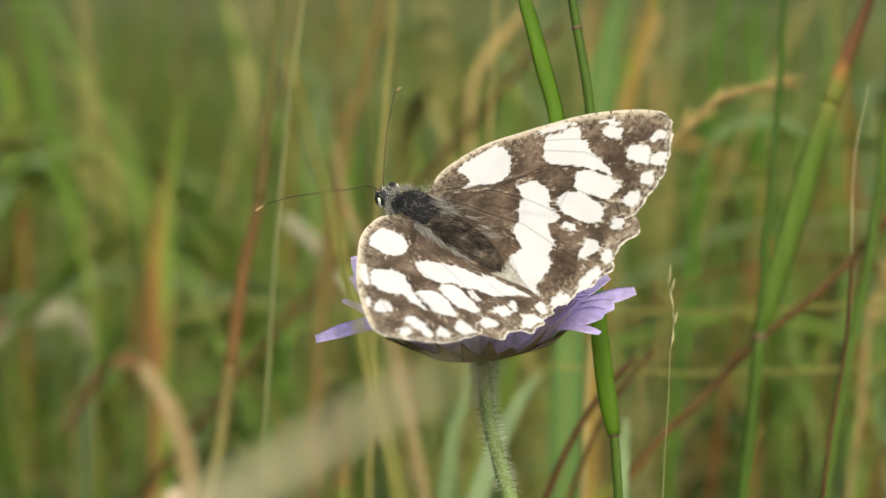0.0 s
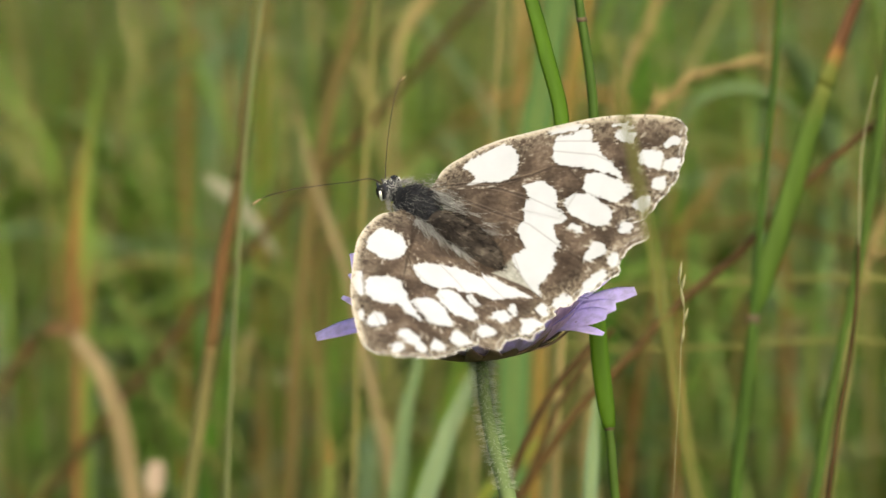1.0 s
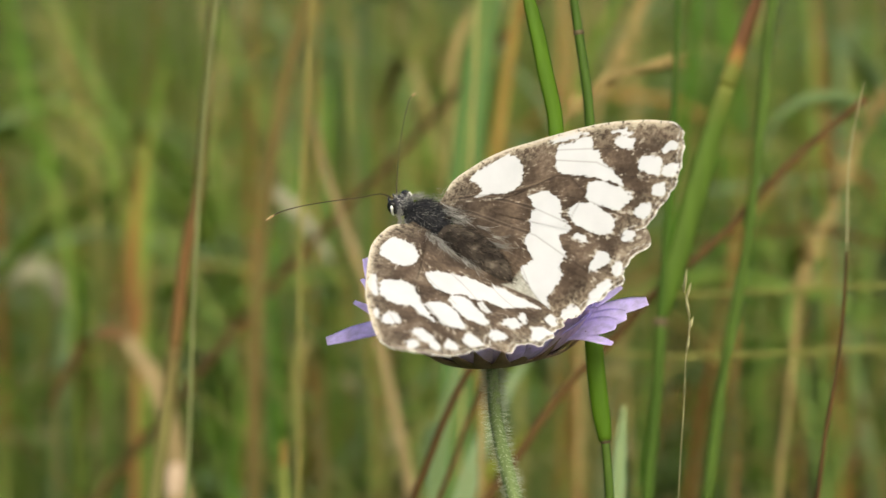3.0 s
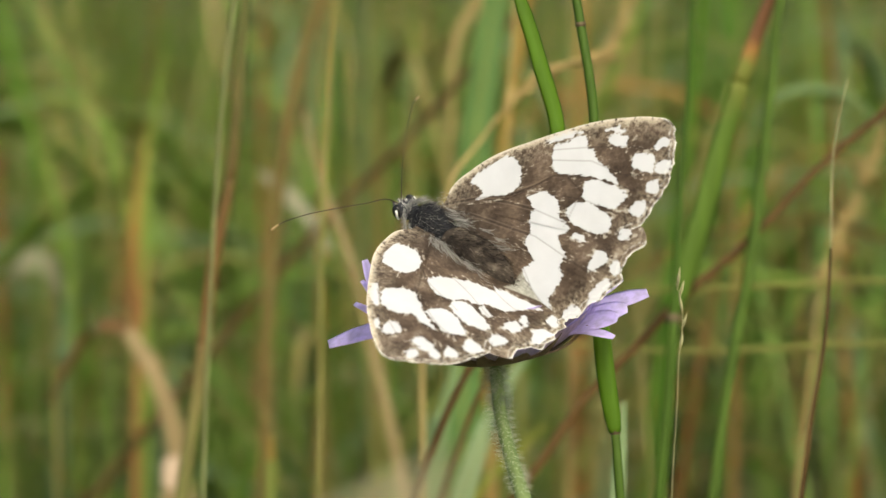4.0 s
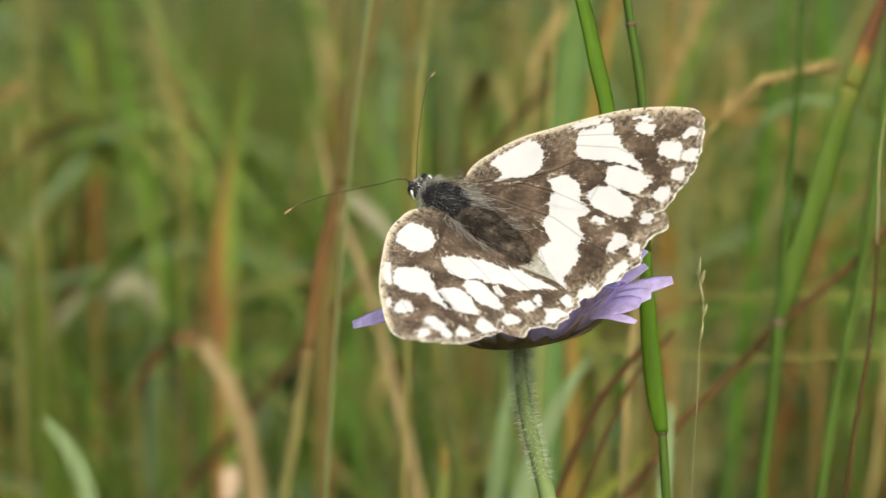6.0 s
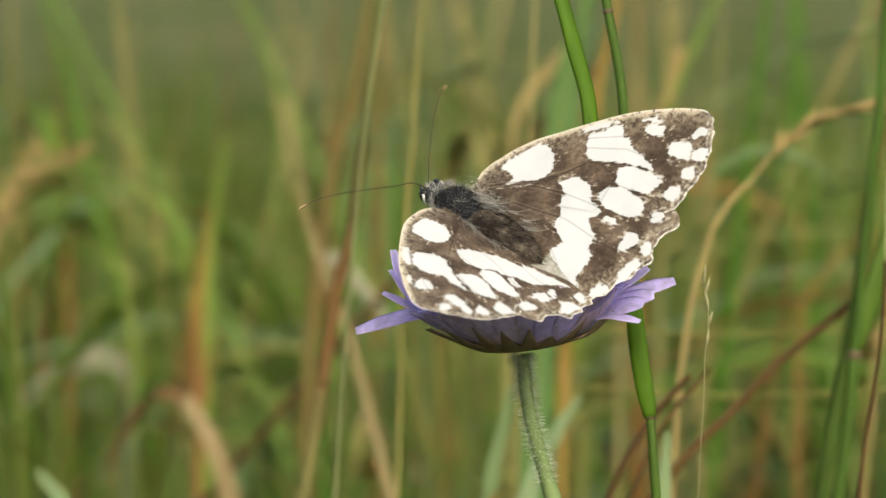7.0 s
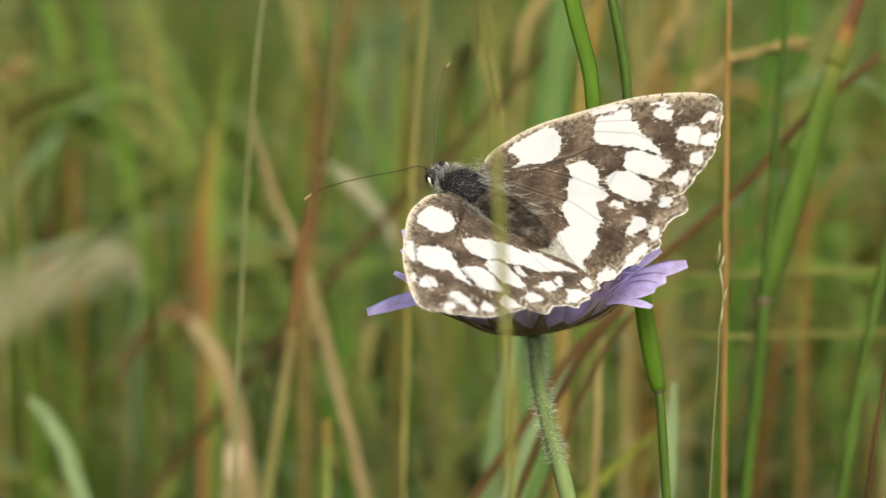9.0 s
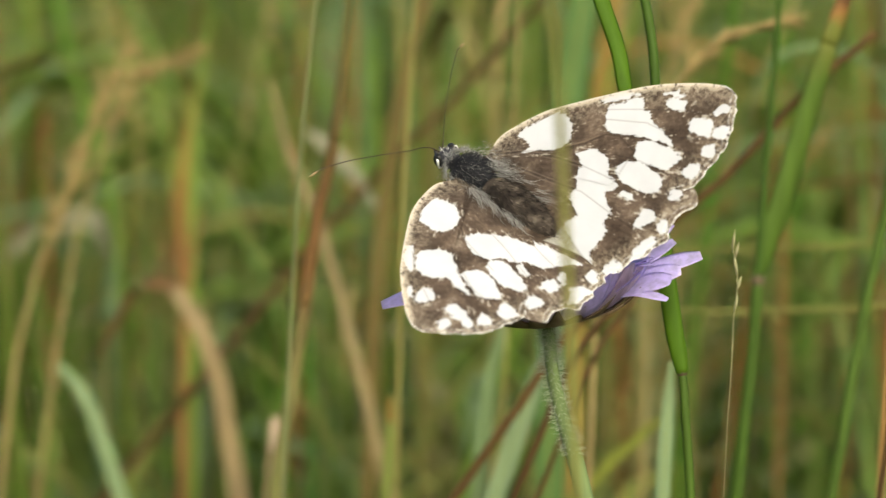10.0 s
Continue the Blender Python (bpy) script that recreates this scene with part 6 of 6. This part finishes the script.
def single_blades(name, label, group, material, count, seed, near, deep, tall, wide, lean, thin, upper=None):
    """Grass blades that stand apart, each an object of its own that sways."""
    rng = random.Random(seed)
    out = []
    for k in range(count):
        y = near + (deep - near) * rng.random()
        x = rng.uniform(-1, 1) * (0.05 + 0.21 * y) + 0.02
        h, w, az = rng.uniform(*tall), rng.uniform(*wide) * MM, rng.uniform(0, 6.28)
        ln, bend = abs(rng.gauss(0, lean)), rng.uniform(0.1, 1.0)
        pts = []
        for i in range(9):
            f = i / 8
            o = h * (ln * f + bend * ln * f ** 3)
            pts.append(Vector((math.cos(az) * o, math.sin(az) * o * 0.6, h * f)))
        ob = thing(name, (x, y, -0.006), label, "grass", group)
        side = (1, rng.uniform(-0.5, 0.5), 0)
        bm = bmesh.new()
        sweep(bm, pts if not upper else pts[:6], [w * q for q in ((0.9, 1.1, 1.15, 0.9, 0.1) if not upper else (1.1, 1.1, 1.0))], [max(w * thin, 0.05 * MM)], side, 6, fold=0.15 if thin < 0.5 else 0)
        part("blade" if not upper else "lower_culm", bm, material, ob)
        if not upper:
            bm = bmesh.new()
            sweep(bm, pts[:4], [w * 1.15, w * 1.25, w * 1.05], [w * 0.5, w * 0.35], side, 6)
            part("leaf_sheath", bm, material, ob)
        if upper:
            bm = bmesh.new()
            sweep(bm, pts[5:], [w, w * 0.85, w * 0.5], [w * thin, w * thin * 0.5], side, 6)
            part("upper_culm", bm, upper, ob)
            bm = bmesh.new()
            ball(bm, pts[5], (w * 1.35, w * 1.35, w * 1.2), None, 8)
            part("node", bm, M_NODE, ob)
        out.append((ob, (x, y), rng.uniform(0, 6.28), rng.uniform(0.15, 0.5)))
    return out


def ear_mass(name, label, material, count, seed, near, deep):
    """Far seed heads on thin stalks as one mesh."""
    rng = random.Random(seed)
    bm = bmesh.new()
    for _ in range(count):
        y = near + (deep - near) * rng.random() ** 1.3
        x = rng.uniform(-1, 1) * (0.1 + 0.26 * y)
        h = rng.uniform(0.4, 0.62)
        dx, dy = rng.gauss(0, 0.07), rng.gauss(0, 0.05)
        ln = [Vector((x + dx * f * f, y + dy * f * f, rise(y) + h * f)) for f in (0, 0.35, 0.7, 0.86, 0.93, 1.0)]
        e = rng.uniform(1.0, 2.4) * MM
        sweep(bm, ln, [0.7 * MM, 0.55 * MM, 0.5 * MM, e * 0.6, e, 0.3 * MM], [0.7 * MM, 0.55 * MM, 0.5 * MM, e * 0.6, e, 0.3 * MM], (1, 0, 0), 5)
    ob = part(name, bm, material, None)
    return tagged(ob, label, "grass", kind="stuff")


def make_meadow():
    blade_mass("meadow_grass", "mass of green meadow grass blades", M_GREEN, 4000, 21, 0.8, 5.0, (0.2, 0.55), (1.2, 3.4), 0.42)
    blade_mass("low_grass", "low dense green grass near the ground", M_GREEN, 3400, 22, 0.55, 4.0, (0.14, 0.42), (1.5, 3.8), 0.42)
    blade_mass("arching_grass", "broad arching green grass leaves", M_FRESH, 1050, 63, 0.55, 1.7, (0.3, 0.50), (1.6, 4.2), 0.75)
    blade_mass("half_dry_grass", "mass of half dry olive grass blades", M_TAN_GREEN, 700, 23, 0.7, 4.4, (0.25, 0.55), (0.9, 2.2), 0.5)
    blade_mass("dry_grass", "dry straw-coloured grass blades among the green", M_TAN, 170, 24, 0.6, 4.4, (0.3, 0.6), (0.6, 1.4), 0.4)
    blade_mass("rusty_grass", "rust-brown dead grass blades", M_RUST, 330, 25, 0.55, 3.6, (0.28, 0.56), (0.8, 2.0), 0.32)
    loose = single_blades("grass_shoot", "fresh green upright grass blade", "upright grass blades", M_FRESH1, 58, 31, 0.46, 0.95, (0.4, 0.62), (0.6, 1.9), 0.19, 0.12)
    loose += single_blades("olive_stalk", "olive jointed grass stalk with a straw-coloured top", "jointed grass stalks", M_OLIVE1, 24, 33, 0.46, 0.95, (0.48, 0.66), (0.35, 0.7), 0.17, 1.0, M_TAN1)
    loose += single_blades("rusty_shoot", "rust-coloured dying grass shoot", "dying grass blades", M_RUST1, 18, 35, 0.45, 0.85, (0.4, 0.6), (0.6, 1.6), 0.12, 0.12)
    loose += single_blades("slender_stalk", "hair-thin straw-tipped grass stalk", "slender stalks", M_OLIVE1, 26, 38, 0.35, 0.5, (0.46, 0.64), (0.13, 0.27), 0.13, 1.0, M_TAN1)
    blade_mass("near_leaves", "curved leafy grass low behind the flower", M_FRESH, 560, 72, 0.52, 1.0, (0.28, 0.48), (1.0, 2.8), 0.35)
    blade_mass("crossing_straw", "thin dry stalks lying across the grass", M_TAN_GREEN, 230, 41, 0.42, 1.2, (0.4, 0.58), (0.25, 0.6), 0.6)
    bent_mass("bent_green_leaves", "soft green leaves bending out from their shoots", M_FRESH, 460, 58, 0.55, 1.6, (0.26, 0.47), (0.05, 0.14), (1.2, 3.4))
    bent_mass("bent_bluish_leaves", "pale bluish green leaves arching over in the grass", M_BLUISH, 150, 81, 0.6, 1.5, (0.30, 0.50), (0.08, 0.2), (1.2, 3.4))
    bent_mass("dry_patch", "patch of pale dry leaves low in the grass", M_LITTER, 900, 83, 0.75, 1.7, (0.14, 0.35), (0.06, 0.16), (1.0, 3.2), (-0.2, 0.2))
    bent_mass("low_leaves", "pale green leaves arching low between the shoots", M_BLUISH, 520, 87, 0.6, 1.5, (0.16, 0.36), (0.07, 0.18), (1.4, 3.6), (-0.22, 0.22))
    bent_mass("bent_dry_leaves", "half dry leaves curling from their shoots", M_TAN_GREEN, 200, 52, 0.5, 1.4, (0.28, 0.48), (0.04, 0.12), (0.8, 2.6))
    bent_mass("bent_rusty_leaves", "small rust-brown leaves curling from their shoots", M_RUST, 90, 53, 0.45, 1.3, (0.28, 0.47), (0.03, 0.09), (0.8, 2.4))
    blade_mass("outer_grass", "meadow grass around and behind the viewpoint", M_GREEN, 36000, 26, -2.2, -0.35, (0.15, 0.42), (1.4, 3.6), 0.35, 5.0, wedge=False)
    ear_mass("grass_ears", "tan seed heads of far meadow grasses", M_TAN, 36, 27, 0.9, 3.6)
    return loose


flower = make_flower()
butterfly, wings = make_butterfly()
grasses = make_grasses()
loose_grass = make_meadow()


# ---- what moves ----
# seconds, place, turn, far and near wing's rise in degrees
FLIGHT = [
    (0, -0.00243, 0.22491, 0.49170, 34.96, 24.24, -38.19, 26.3, 30.5),
    (0.5, -0.00238, 0.22555, 0.49184, 34.68, 24.95, -39.53, 24.9, 32.7),
    (1, -0.00256, 0.22081, 0.49276, 34.04, 24.59, -42.49, 21.1, 26.2),
    (1.5, -0.00252, 0.22159, 0.49282, 33.81, 25.06, -41.38, 21.1, 28.8),
    (2, -0.00250, 0.22190, 0.49275, 31.81, 25.53, -41.20, 25.9, 30.5),
    (2.5, -0.00212, 0.22281, 0.49211, 33.91, 25.08, -44.05, 29.0, 29.0),
    (3, -0.00224, 0.22433, 0.49171, 34.46, 24.05, -40.77, 26.8, 31.3),
    (3.2, -0.00224, 0.22443, 0.49196, 35.05, 24.80, -41.45, 26.6, 29.9),
    (4.3, -0.00191, 0.22808, 0.49056, 37.50, 22.81, -41.17, 29.7, 31.8),
    (4.5, -0.00249, 0.22814, 0.49103, 38.79, 22.47, -38.75, 26.6, 33.7),
    (5, -0.00256, 0.22749, 0.49103, 39.49, 22.90, -38.44, 24.7, 33.6),
    (5.5, -0.00259, 0.22466, 0.49167, 40.40, 23.50, -39.03, 16.8, 31.9),
    (7, -0.00242, 0.22752, 0.49161, 36.92, 24.03, -39.68, 21.7, 35.7),
    (7.5, -0.00247, 0.22793, 0.49150, 35.60, 23.29, -39.36, 20.3, 36.2),
    (8, -0.00229, 0.22608, 0.49169, 36.00, 23.45, -40.94, 21.8, 30.1),
    (8.5, -0.00234, 0.22593, 0.49169, 37.43, 23.80, -41.24, 21.1, 24.6),
    (9, -0.00258, 0.22723, 0.49134, 38.29, 22.51, -39.82, 17.9, 34.6),
    (9.5, -0.00253, 0.22651, 0.49151, 36.80, 22.70, -40.55, 19.4, 31.8),
    (10, -0.00256, 0.22455, 0.49226, 36.14, 24.14, -42.23, 19.3, 24.5),
]
# seconds, shift across and up in metres, lean in degrees
NOD = [
    (0, -0.00002, 0.00019, -1.20),
    (0.5, -0.00044, 0.00031, -0.13),
    (1, -0.00028, 0.00019, -0.34),
    (1.5, -0.00044, 0.00025, 1.43),
    (2, -0.00019, 0.00010, 2.15),
    (2.5, 0.00000, 0.00000, -0.00),
    (3, 0.00009, 0.00021, 0.40),
    (3.2, 0.00007, 0.00017, 1.32),
    (4.3, 0.00026, 0.00054, -2.28),
    (4.5, 0.00081, -0.00012, -1.79),
    (5, 0.00083, 0.00022, -0.89),
    (5.5, 0.00058, 0.00038, -0.61),
    (7, -0.00015, 0.00081, -1.61),
    (7.5, -0.00016, 0.00068, -0.37),
    (8, -0.00004, 0.00056, -0.47),
    (8.5, 0.00023, 0.00077, -1.84),
    (9, 0.00020, 0.00063, -1.39),
    (9.5, 0.00021, 0.00048, -1.69),
    (10, 0.00058, 0.00044, -1.56),
]
SWAY = {}
SWAY["red_culm"] = [(0, -0.00), (0.5, 0.11), (1, 0.33), (1.5, -0.05), (2, -0.61), (2.5, -0.09), (3, -0.82), (3.2, -0.66), (4.3, -0.01), (4.5, 0.43), (5, -0.45), (5.5, -0.02), (7, 0.81), (7.5, 0.22), (8, -0.67), (8.5, 0.22), (9, 0.21), (9.5, -0.32), (10, 0.52)]
SWAY["thin_culm"] = [(0, -0.00), (0.5, 0.24), (1, -0.13), (1.5, -0.34), (2, -0.73), (2.5, -0.18), (3, -1.08), (3.2, -0.82), (4.3, -0.85), (4.5, -0.70), (5, -0.66), (5.5, -0.05), (7, 0.47), (7.5, 0.15), (8, 0.09), (8.5, -0.74), (9, -1.11), (9.5, -1.03), (10, -0.35)]
SWAY["right_culm"] = [(0, 0.72), (0.5, 0.65), (1, 1.10), (1.5, 0.44), (2, -0.16), (2.5, -0.16), (3, -0.67), (3.2, -0.69), (4.3, -0.18), (4.5, 0.01), (5, -0.32), (5.5, -0.23), (7, 1.49), (7.5, 1.05), (8, -0.16), (8.5, -0.28), (9, 0.08), (9.5, -0.71), (10, 0.04)]
SWAY["green_culm"] = [(0, 1.32), (0.5, 1.32), (1, 1.78), (1.5, 1.06), (2, 0.18), (2.5, -0.00), (3, -0.39), (3.2, -0.56), (4.3, 0.12), (4.5, 0.39), (5, 0.41), (5.5, 0.57), (8.5, 0.61), (9, 0.93), (9.5, 0.18), (10, 0.93)]
SWAY["tan_culm"] = [(0, 3.2), (4.5, 3.2), (5.2, 2.4), (5.5, -0.36), (5.8, 0.94), (6.5, 3.2), (7.2, 3.2), (7.5, 2.2), (7.8, -0.38), (8, -0.22), (8.2, -0.92), (8.5, -0.78), (8.7, -1.32), (9, -1.48), (9.2, -0.4), (9.5, 0.02), (9.7, -0.52), (10, 0.68)]
SWAY["tan_culm2"] = [(0, -0.61), (0.5, 0.09), (1, -0.20), (1.5, -0.49), (2, -0.91), (2.5, -0.03), (3, -1.71), (3.2, -1.34), (4.3, -1.38), (4.5, -1.48), (5, -2.20), (5.5, -0.83), (10, -0.83)]
SWAY["diag_culm"] = [(0, 0.61), (0.5, 0.51), (1, -0.01), (1.5, -1.04), (7, 0.45), (7.5, 0.01), (8, -1.90), (8.5, -1.38), (10, -1.38)]
SWAY["diag_culm3"] = [(0, 0.3), (0.5, 0.15), (1, 0.15), (1.5, -0.05), (2, -1.2), (2.5, -1.4), (3, -1.4), (3.2, -1.4), (4.5, -1.3), (5, -0.7), (5.5, -0.4), (7, 0.5), (7.5, 0.05), (8, -0.5), (8.5, -0.2), (9, -0.55), (9.5, -0.5), (10, -0.45)]
SWAY["lime_leaf"] = [(0, 0.3), (1.5, -0.6), (3, -1.2), (4.5, -0.9), (5.5, -0.75), (7, 1.2), (8, 0.6), (8.5, 0.0), (9.5, 0.0), (10, 0.4)]
SWAY["level_leaf"] = [(0, -1.4), (1, -0.6), (2.5, 0.25), (5, -0.75), (7.5, -2.25), (8.5, -0.8), (9.5, -1.2), (10, -1.0)]
SWAY["diag_culm4"] = [(t, lean) for t, lean in SWAY["diag_culm3"]]
SWAY["dark_culm"] = [(0, -0.25), (0.5, -0.15), (1, 0.05), (1.5, -0.0), (2, -0.1), (2.5, -0.0), (3, -0.35), (4.5, -0.55), (5, -0.45), (5.5, -0.45), (7, -0.35), (7.5, -0.3), (8, -0.25), (8.5, -0.25), (9, -0.25), (9.5, -0.2), (10, -0.1)]
SWAY["right_ear"] = [(0, 0.35), (0.5, 1.4), (1, 1.25), (1.5, 0.35), (2, -0.05), (2.5, -0.0), (3, -0.8), (4.5, -0.25), (7, -0.35), (10, 0.65)]
SWAY["left_ear"] = [(0, -3.5), (5.5, -4.55), (7, -2.25), (7.5, -3.8), (8, -3.75), (9.5, -3.65), (10, -0.05)]
SWAY["left_ear2"] = [(0, -4.15), (5.5, -5.3), (7, -2.75), (7.5, -4.45), (8, -4.4), (9.5, -3.9), (10, -0.0)]
SWAY["orange_stub"] = [(0, 0.6), (0.5, 1.5), (1, 1.2), (1.5, 1.0), (2, 0.75), (2.5, 1.0), (3, -0.35), (4.5, -0.6), (5, -0.4), (5.5, 0.5), (7, 2.65), (7.5, 2.4), (8, 1.75), (8.5, 0.15), (9, -0.6), (9.5, -0.0), (10, 0.75)]
SWAY["pale_stub"] = [(0, -0.7), (0.5, 0.45), (1, 0.3), (1.5, -0.25), (2, -0.3), (2.5, -0.0), (3, -0.35), (4.5, -0.45), (5, -0.3), (5.5, -0.7), (7, -0.8), (7.5, -0.55), (8, 1.4), (8.5, 0.2), (9, -0.45), (9.5, -0.0), (10, 0.95)]
SWAY["ear_culm"] = [(0, -0.52), (0.5, -0.94), (1, -0.38), (4.5, -3.24), (5, -3.00), (5.5, -1.76), (7, 0.23), (7.5, -0.07), (8, -1.09), (10, -1.09)]
SWAY["mint_leaf"] = [(0, -0.98), (4.5, -0.98), (5, -0.43), (5.5, -0.30), (7, 0.00), (7.5, 0.01), (8, 1.66), (8.5, 0.78), (9, -0.36), (9.5, -0.19), (10, 0.65)]
SWAY["broad_blade"] = [(0, 0.77), (0.5, 0.77), (1, 0.98), (1.5, -0.59), (2, -1.25), (2.5, -0.01), (3, -1.36), (3.2, -1.05), (4.3, -1.44), (4.5, -2.25), (5, -1.73), (5.5, -1.13), (8, -0.83), (8.5, -1.45), (9, -1.01), (9.5, -0.95), (10, -0.28)]
SWAY["ochre_blade"] = [(t, lean) for t, lean in SWAY["broad_blade"]]
SWAY["brown_blade"] = [(0, 0.49), (1, 1.67), (1.5, 0.33), (2, -0.85), (3, -0.61), (3.2, -0.59), (4.3, 0.01), (4.5, 0.45), (5, 0.05), (5.5, -0.83), (7, -0.78), (7.5, 0.04), (8, -0.39), (9.5, -1.02), (10, 1.18)]
SWAY["spike"] = [(0, 0.00), (0.5, -0.11), (1, 0.14), (1.5, 0.02), (2, 0.01), (2.5, 0.19), (3, 0.08), (3.2, 0.02), (4.3, 0.01), (4.5, 0.02), (5, -0.00), (5.5, -0.03), (7, -0.07), (7.5, 0.01), (8, -0.00), (8.5, 0.03), (9, 0.00), (9.5, 0.02), (10, 0.07)]
SWAY["tan_lean"] = [(0, 0.5), (0.5, 0.75), (1, 1.0), (1.5, 0.65), (2, 0.8), (2.5, 0.55), (3, 0.4), (4.5, 0.15), (5, 0.55), (5.5, -0.85), (7, -1.04), (7.5, 0.02), (8, -2.05), (8.5, -2.95), (9, -2.15), (9.5, -1.44), (10, -1.44)]
SWAY["ear_high"] = [(0, 0.30), (0.5, 2.08), (1, 1.87), (1.5, 0.96), (8.5, -0.07), (9, 0.00), (9.5, 0.38), (10, 0.93)]

# seconds, rise in millimetres and lean of the jointed culm
JOINTED = [(0, 1.26, 0.01), (0.5, 0.99, -0.09), (1, 1.52, -0.03), (1.5, 0.78, -0.13), (2, 0.26, -0.09), (2.5, -0.1, 0.0), (3, 1.1, -0.19), (3.2, 1.26, -0.1), (4.3, 1.99, -0.07), (4.5, 2.14, -0.08), (5, 1.05, 0.02), (5.5, -0.21, 0.24), (7, 2.93, -0.05), (7.5, 2.51, -0.08), (8, 2.61, -0.17), (8.5, 3.19, -0.06), (9, 3.14, -0.03), (9.5, 2.93, -0.01), (10, 3.66, 0.14)]
# seconds, lean of the jointed culm above its lower node, and of the leaf beside it
TOP_LEAN = [(0, -1.56), (0.5, 0.15), (1, 0.15), (1.5, 0.45), (2, 0), (2.5, 0), (3, 0.15), (4.5, -2.5), (5, -3.6), (5.5, -0.8), (7, -2.2), (7.5, -1.5), (8, -1.4), (8.5, -3), (9, -3.65), (9.5, -3.4), (10, -2.9)]
LEAF_LEAN = [(0, -7.2), (0.5, -3.9), (1, -6.8), (1.5, -4.9), (2, -1.8), (2.5, -0.7), (3, -4.0), (4.5, -9.0), (5, -8.5), (5.5, -4.6), (7, -7.5), (7.5, -7.9), (8, -6.0), (8.5, -8.0), (9, -7.0), (9.5, -8.5), (10, -11.0)]
# seconds, shift across and up, lean
FRONT = [(0, 0.0087, -0.0022, 0), (0.3, -0.0113, 0.0036, 0), (0.5, -0.0111, 0.0034, 0), (0.7, -0.0115, 0.0046, 0), (1, -0.0186, 0.0043, 0), (2, -0.0191, 0.0022, 0), (2.5, -0.0139, 0.0063, 0), (2.8, -0.0126, 0.0047, 0), (3.2, -0.0139, 0.0026, 0), (4, 0.0050, 0.0002, 0), (4.3, 0.0101, 0.0026, 0), (4.5, 0.0172, -0.0025, 0), (4.7, 0.0182, -0.0027, 0), (5, 0.0193, -0.0025, 0), (5.1, 0.0180, -0.0022, 0), (5.5, 0.0137, 0.0009, 0), (5.8, 0.0107, -0.0048, 0), (6.5, -0.0049, -0.0145, 0), (7.5, -0.0127, -0.0077, 0), (8.2, -0.0117, 0.0034, 0), (8.5, -0.0054, 0.0039, 0), (9, -0.0030, 0.0037, 0), (9.5, 0.0000, 0.0000, 0), (10, -0.0124, -0.0021, 0)]

# the blade beside it, blown across once
GUST = [(0, -0.0312, -0.0184), (4.7, -0.0132, 0.0076), (5, 0.0010, 0.0100), (5.2, 0.0050, 0.0090), (5.5, -0.0312, -0.0184), (10, -0.0312, -0.0184)]


def motions():
    walk(butterfly, [(t, pose(x, y, z, a, b, c)) for t, x, y, z, a, b, c, _, _ in FLIGHT])
    for ob, side in wings:
        walk(ob, [(r[0], pose(0, 0, 0, r[7] if side > 0 else -r[8])) for r in FLIGHT])
    home = Vector(STEM_LINE[-1])
    up, aside = FLOWER_AT[2] - home.z, FLOWER_AT[0] - home.x
    for_rows = []
    for t, dx, dz, lean in NOD:
        # the lean turns about the head, so the foot makes up for it
        k = radians(lean)
        for_rows.append((t, pose(home.x + dx - up * math.sin(k), home.y, home.z + dz + aside * math.sin(k), 0, lean, 0)))
    walk(flower, for_rows)
    b = BASES["front_blade"]
    walk(grasses["front_blade"], [(t, pose(b[0] + dx, b[1], dz, 0, lean, 0)) for t, dx, dz, lean in FRONT])
    walk(grasses["gust_blade"], [(t, pose(b[0] + dx, b[1], dz, 0, 0, 0)) for t, dx, dz in GUST])
    for ob, (x, y), phase, amount in loose_grass:
        walk(ob, [(t / 2, pose(x, y, -0.006, 0, amount * (math.sin(t * 0.95 + phase) + 0.5 * math.sin(t * 2.3 + 2 * phase)), 0)) for t in range(21)])
    walk(grasses["near_stalk"], [(t, pose(x, NEAR_STALK[1], 0, 0, lean, 0)) for t, x, lean in NEAR_ROWS])
    b = BASES["node_culm"]
    walk(grasses["node_culm"], [(t, pose(b[0], b[1], up_mm * MM, 0, lean, 0)) for t, up_mm, lean in JOINTED])
    tops, joint = grasses["node_tops"]
    for ob in tops:
        walk(ob, [(t, pose(*joint) @ pose(0, 0, 0, 0, lean, 0) @ pose(*joint).inverted()) for t, lean in TOP_LEAN])
    leaf, foot = grasses["node_leaf"]
    walk(leaf, [(t, pose(*joint) @ pose(0, 0, 0, 0, top, 0) @ pose(*joint).inverted() @ pose(*foot) @ pose(0, 0, 0, 0, lean - top, 0) @ pose(*foot).inverted()) for (t, lean), (_, top) in zip(LEAF_LEAN, TOP_LEAN)])
    for key, rows in SWAY.items():
        b = BASES[key]
        walk(grasses[key], [(t, pose(b[0], b[1], 0, 0, lean, 0)) for t, lean in rows])


motions()
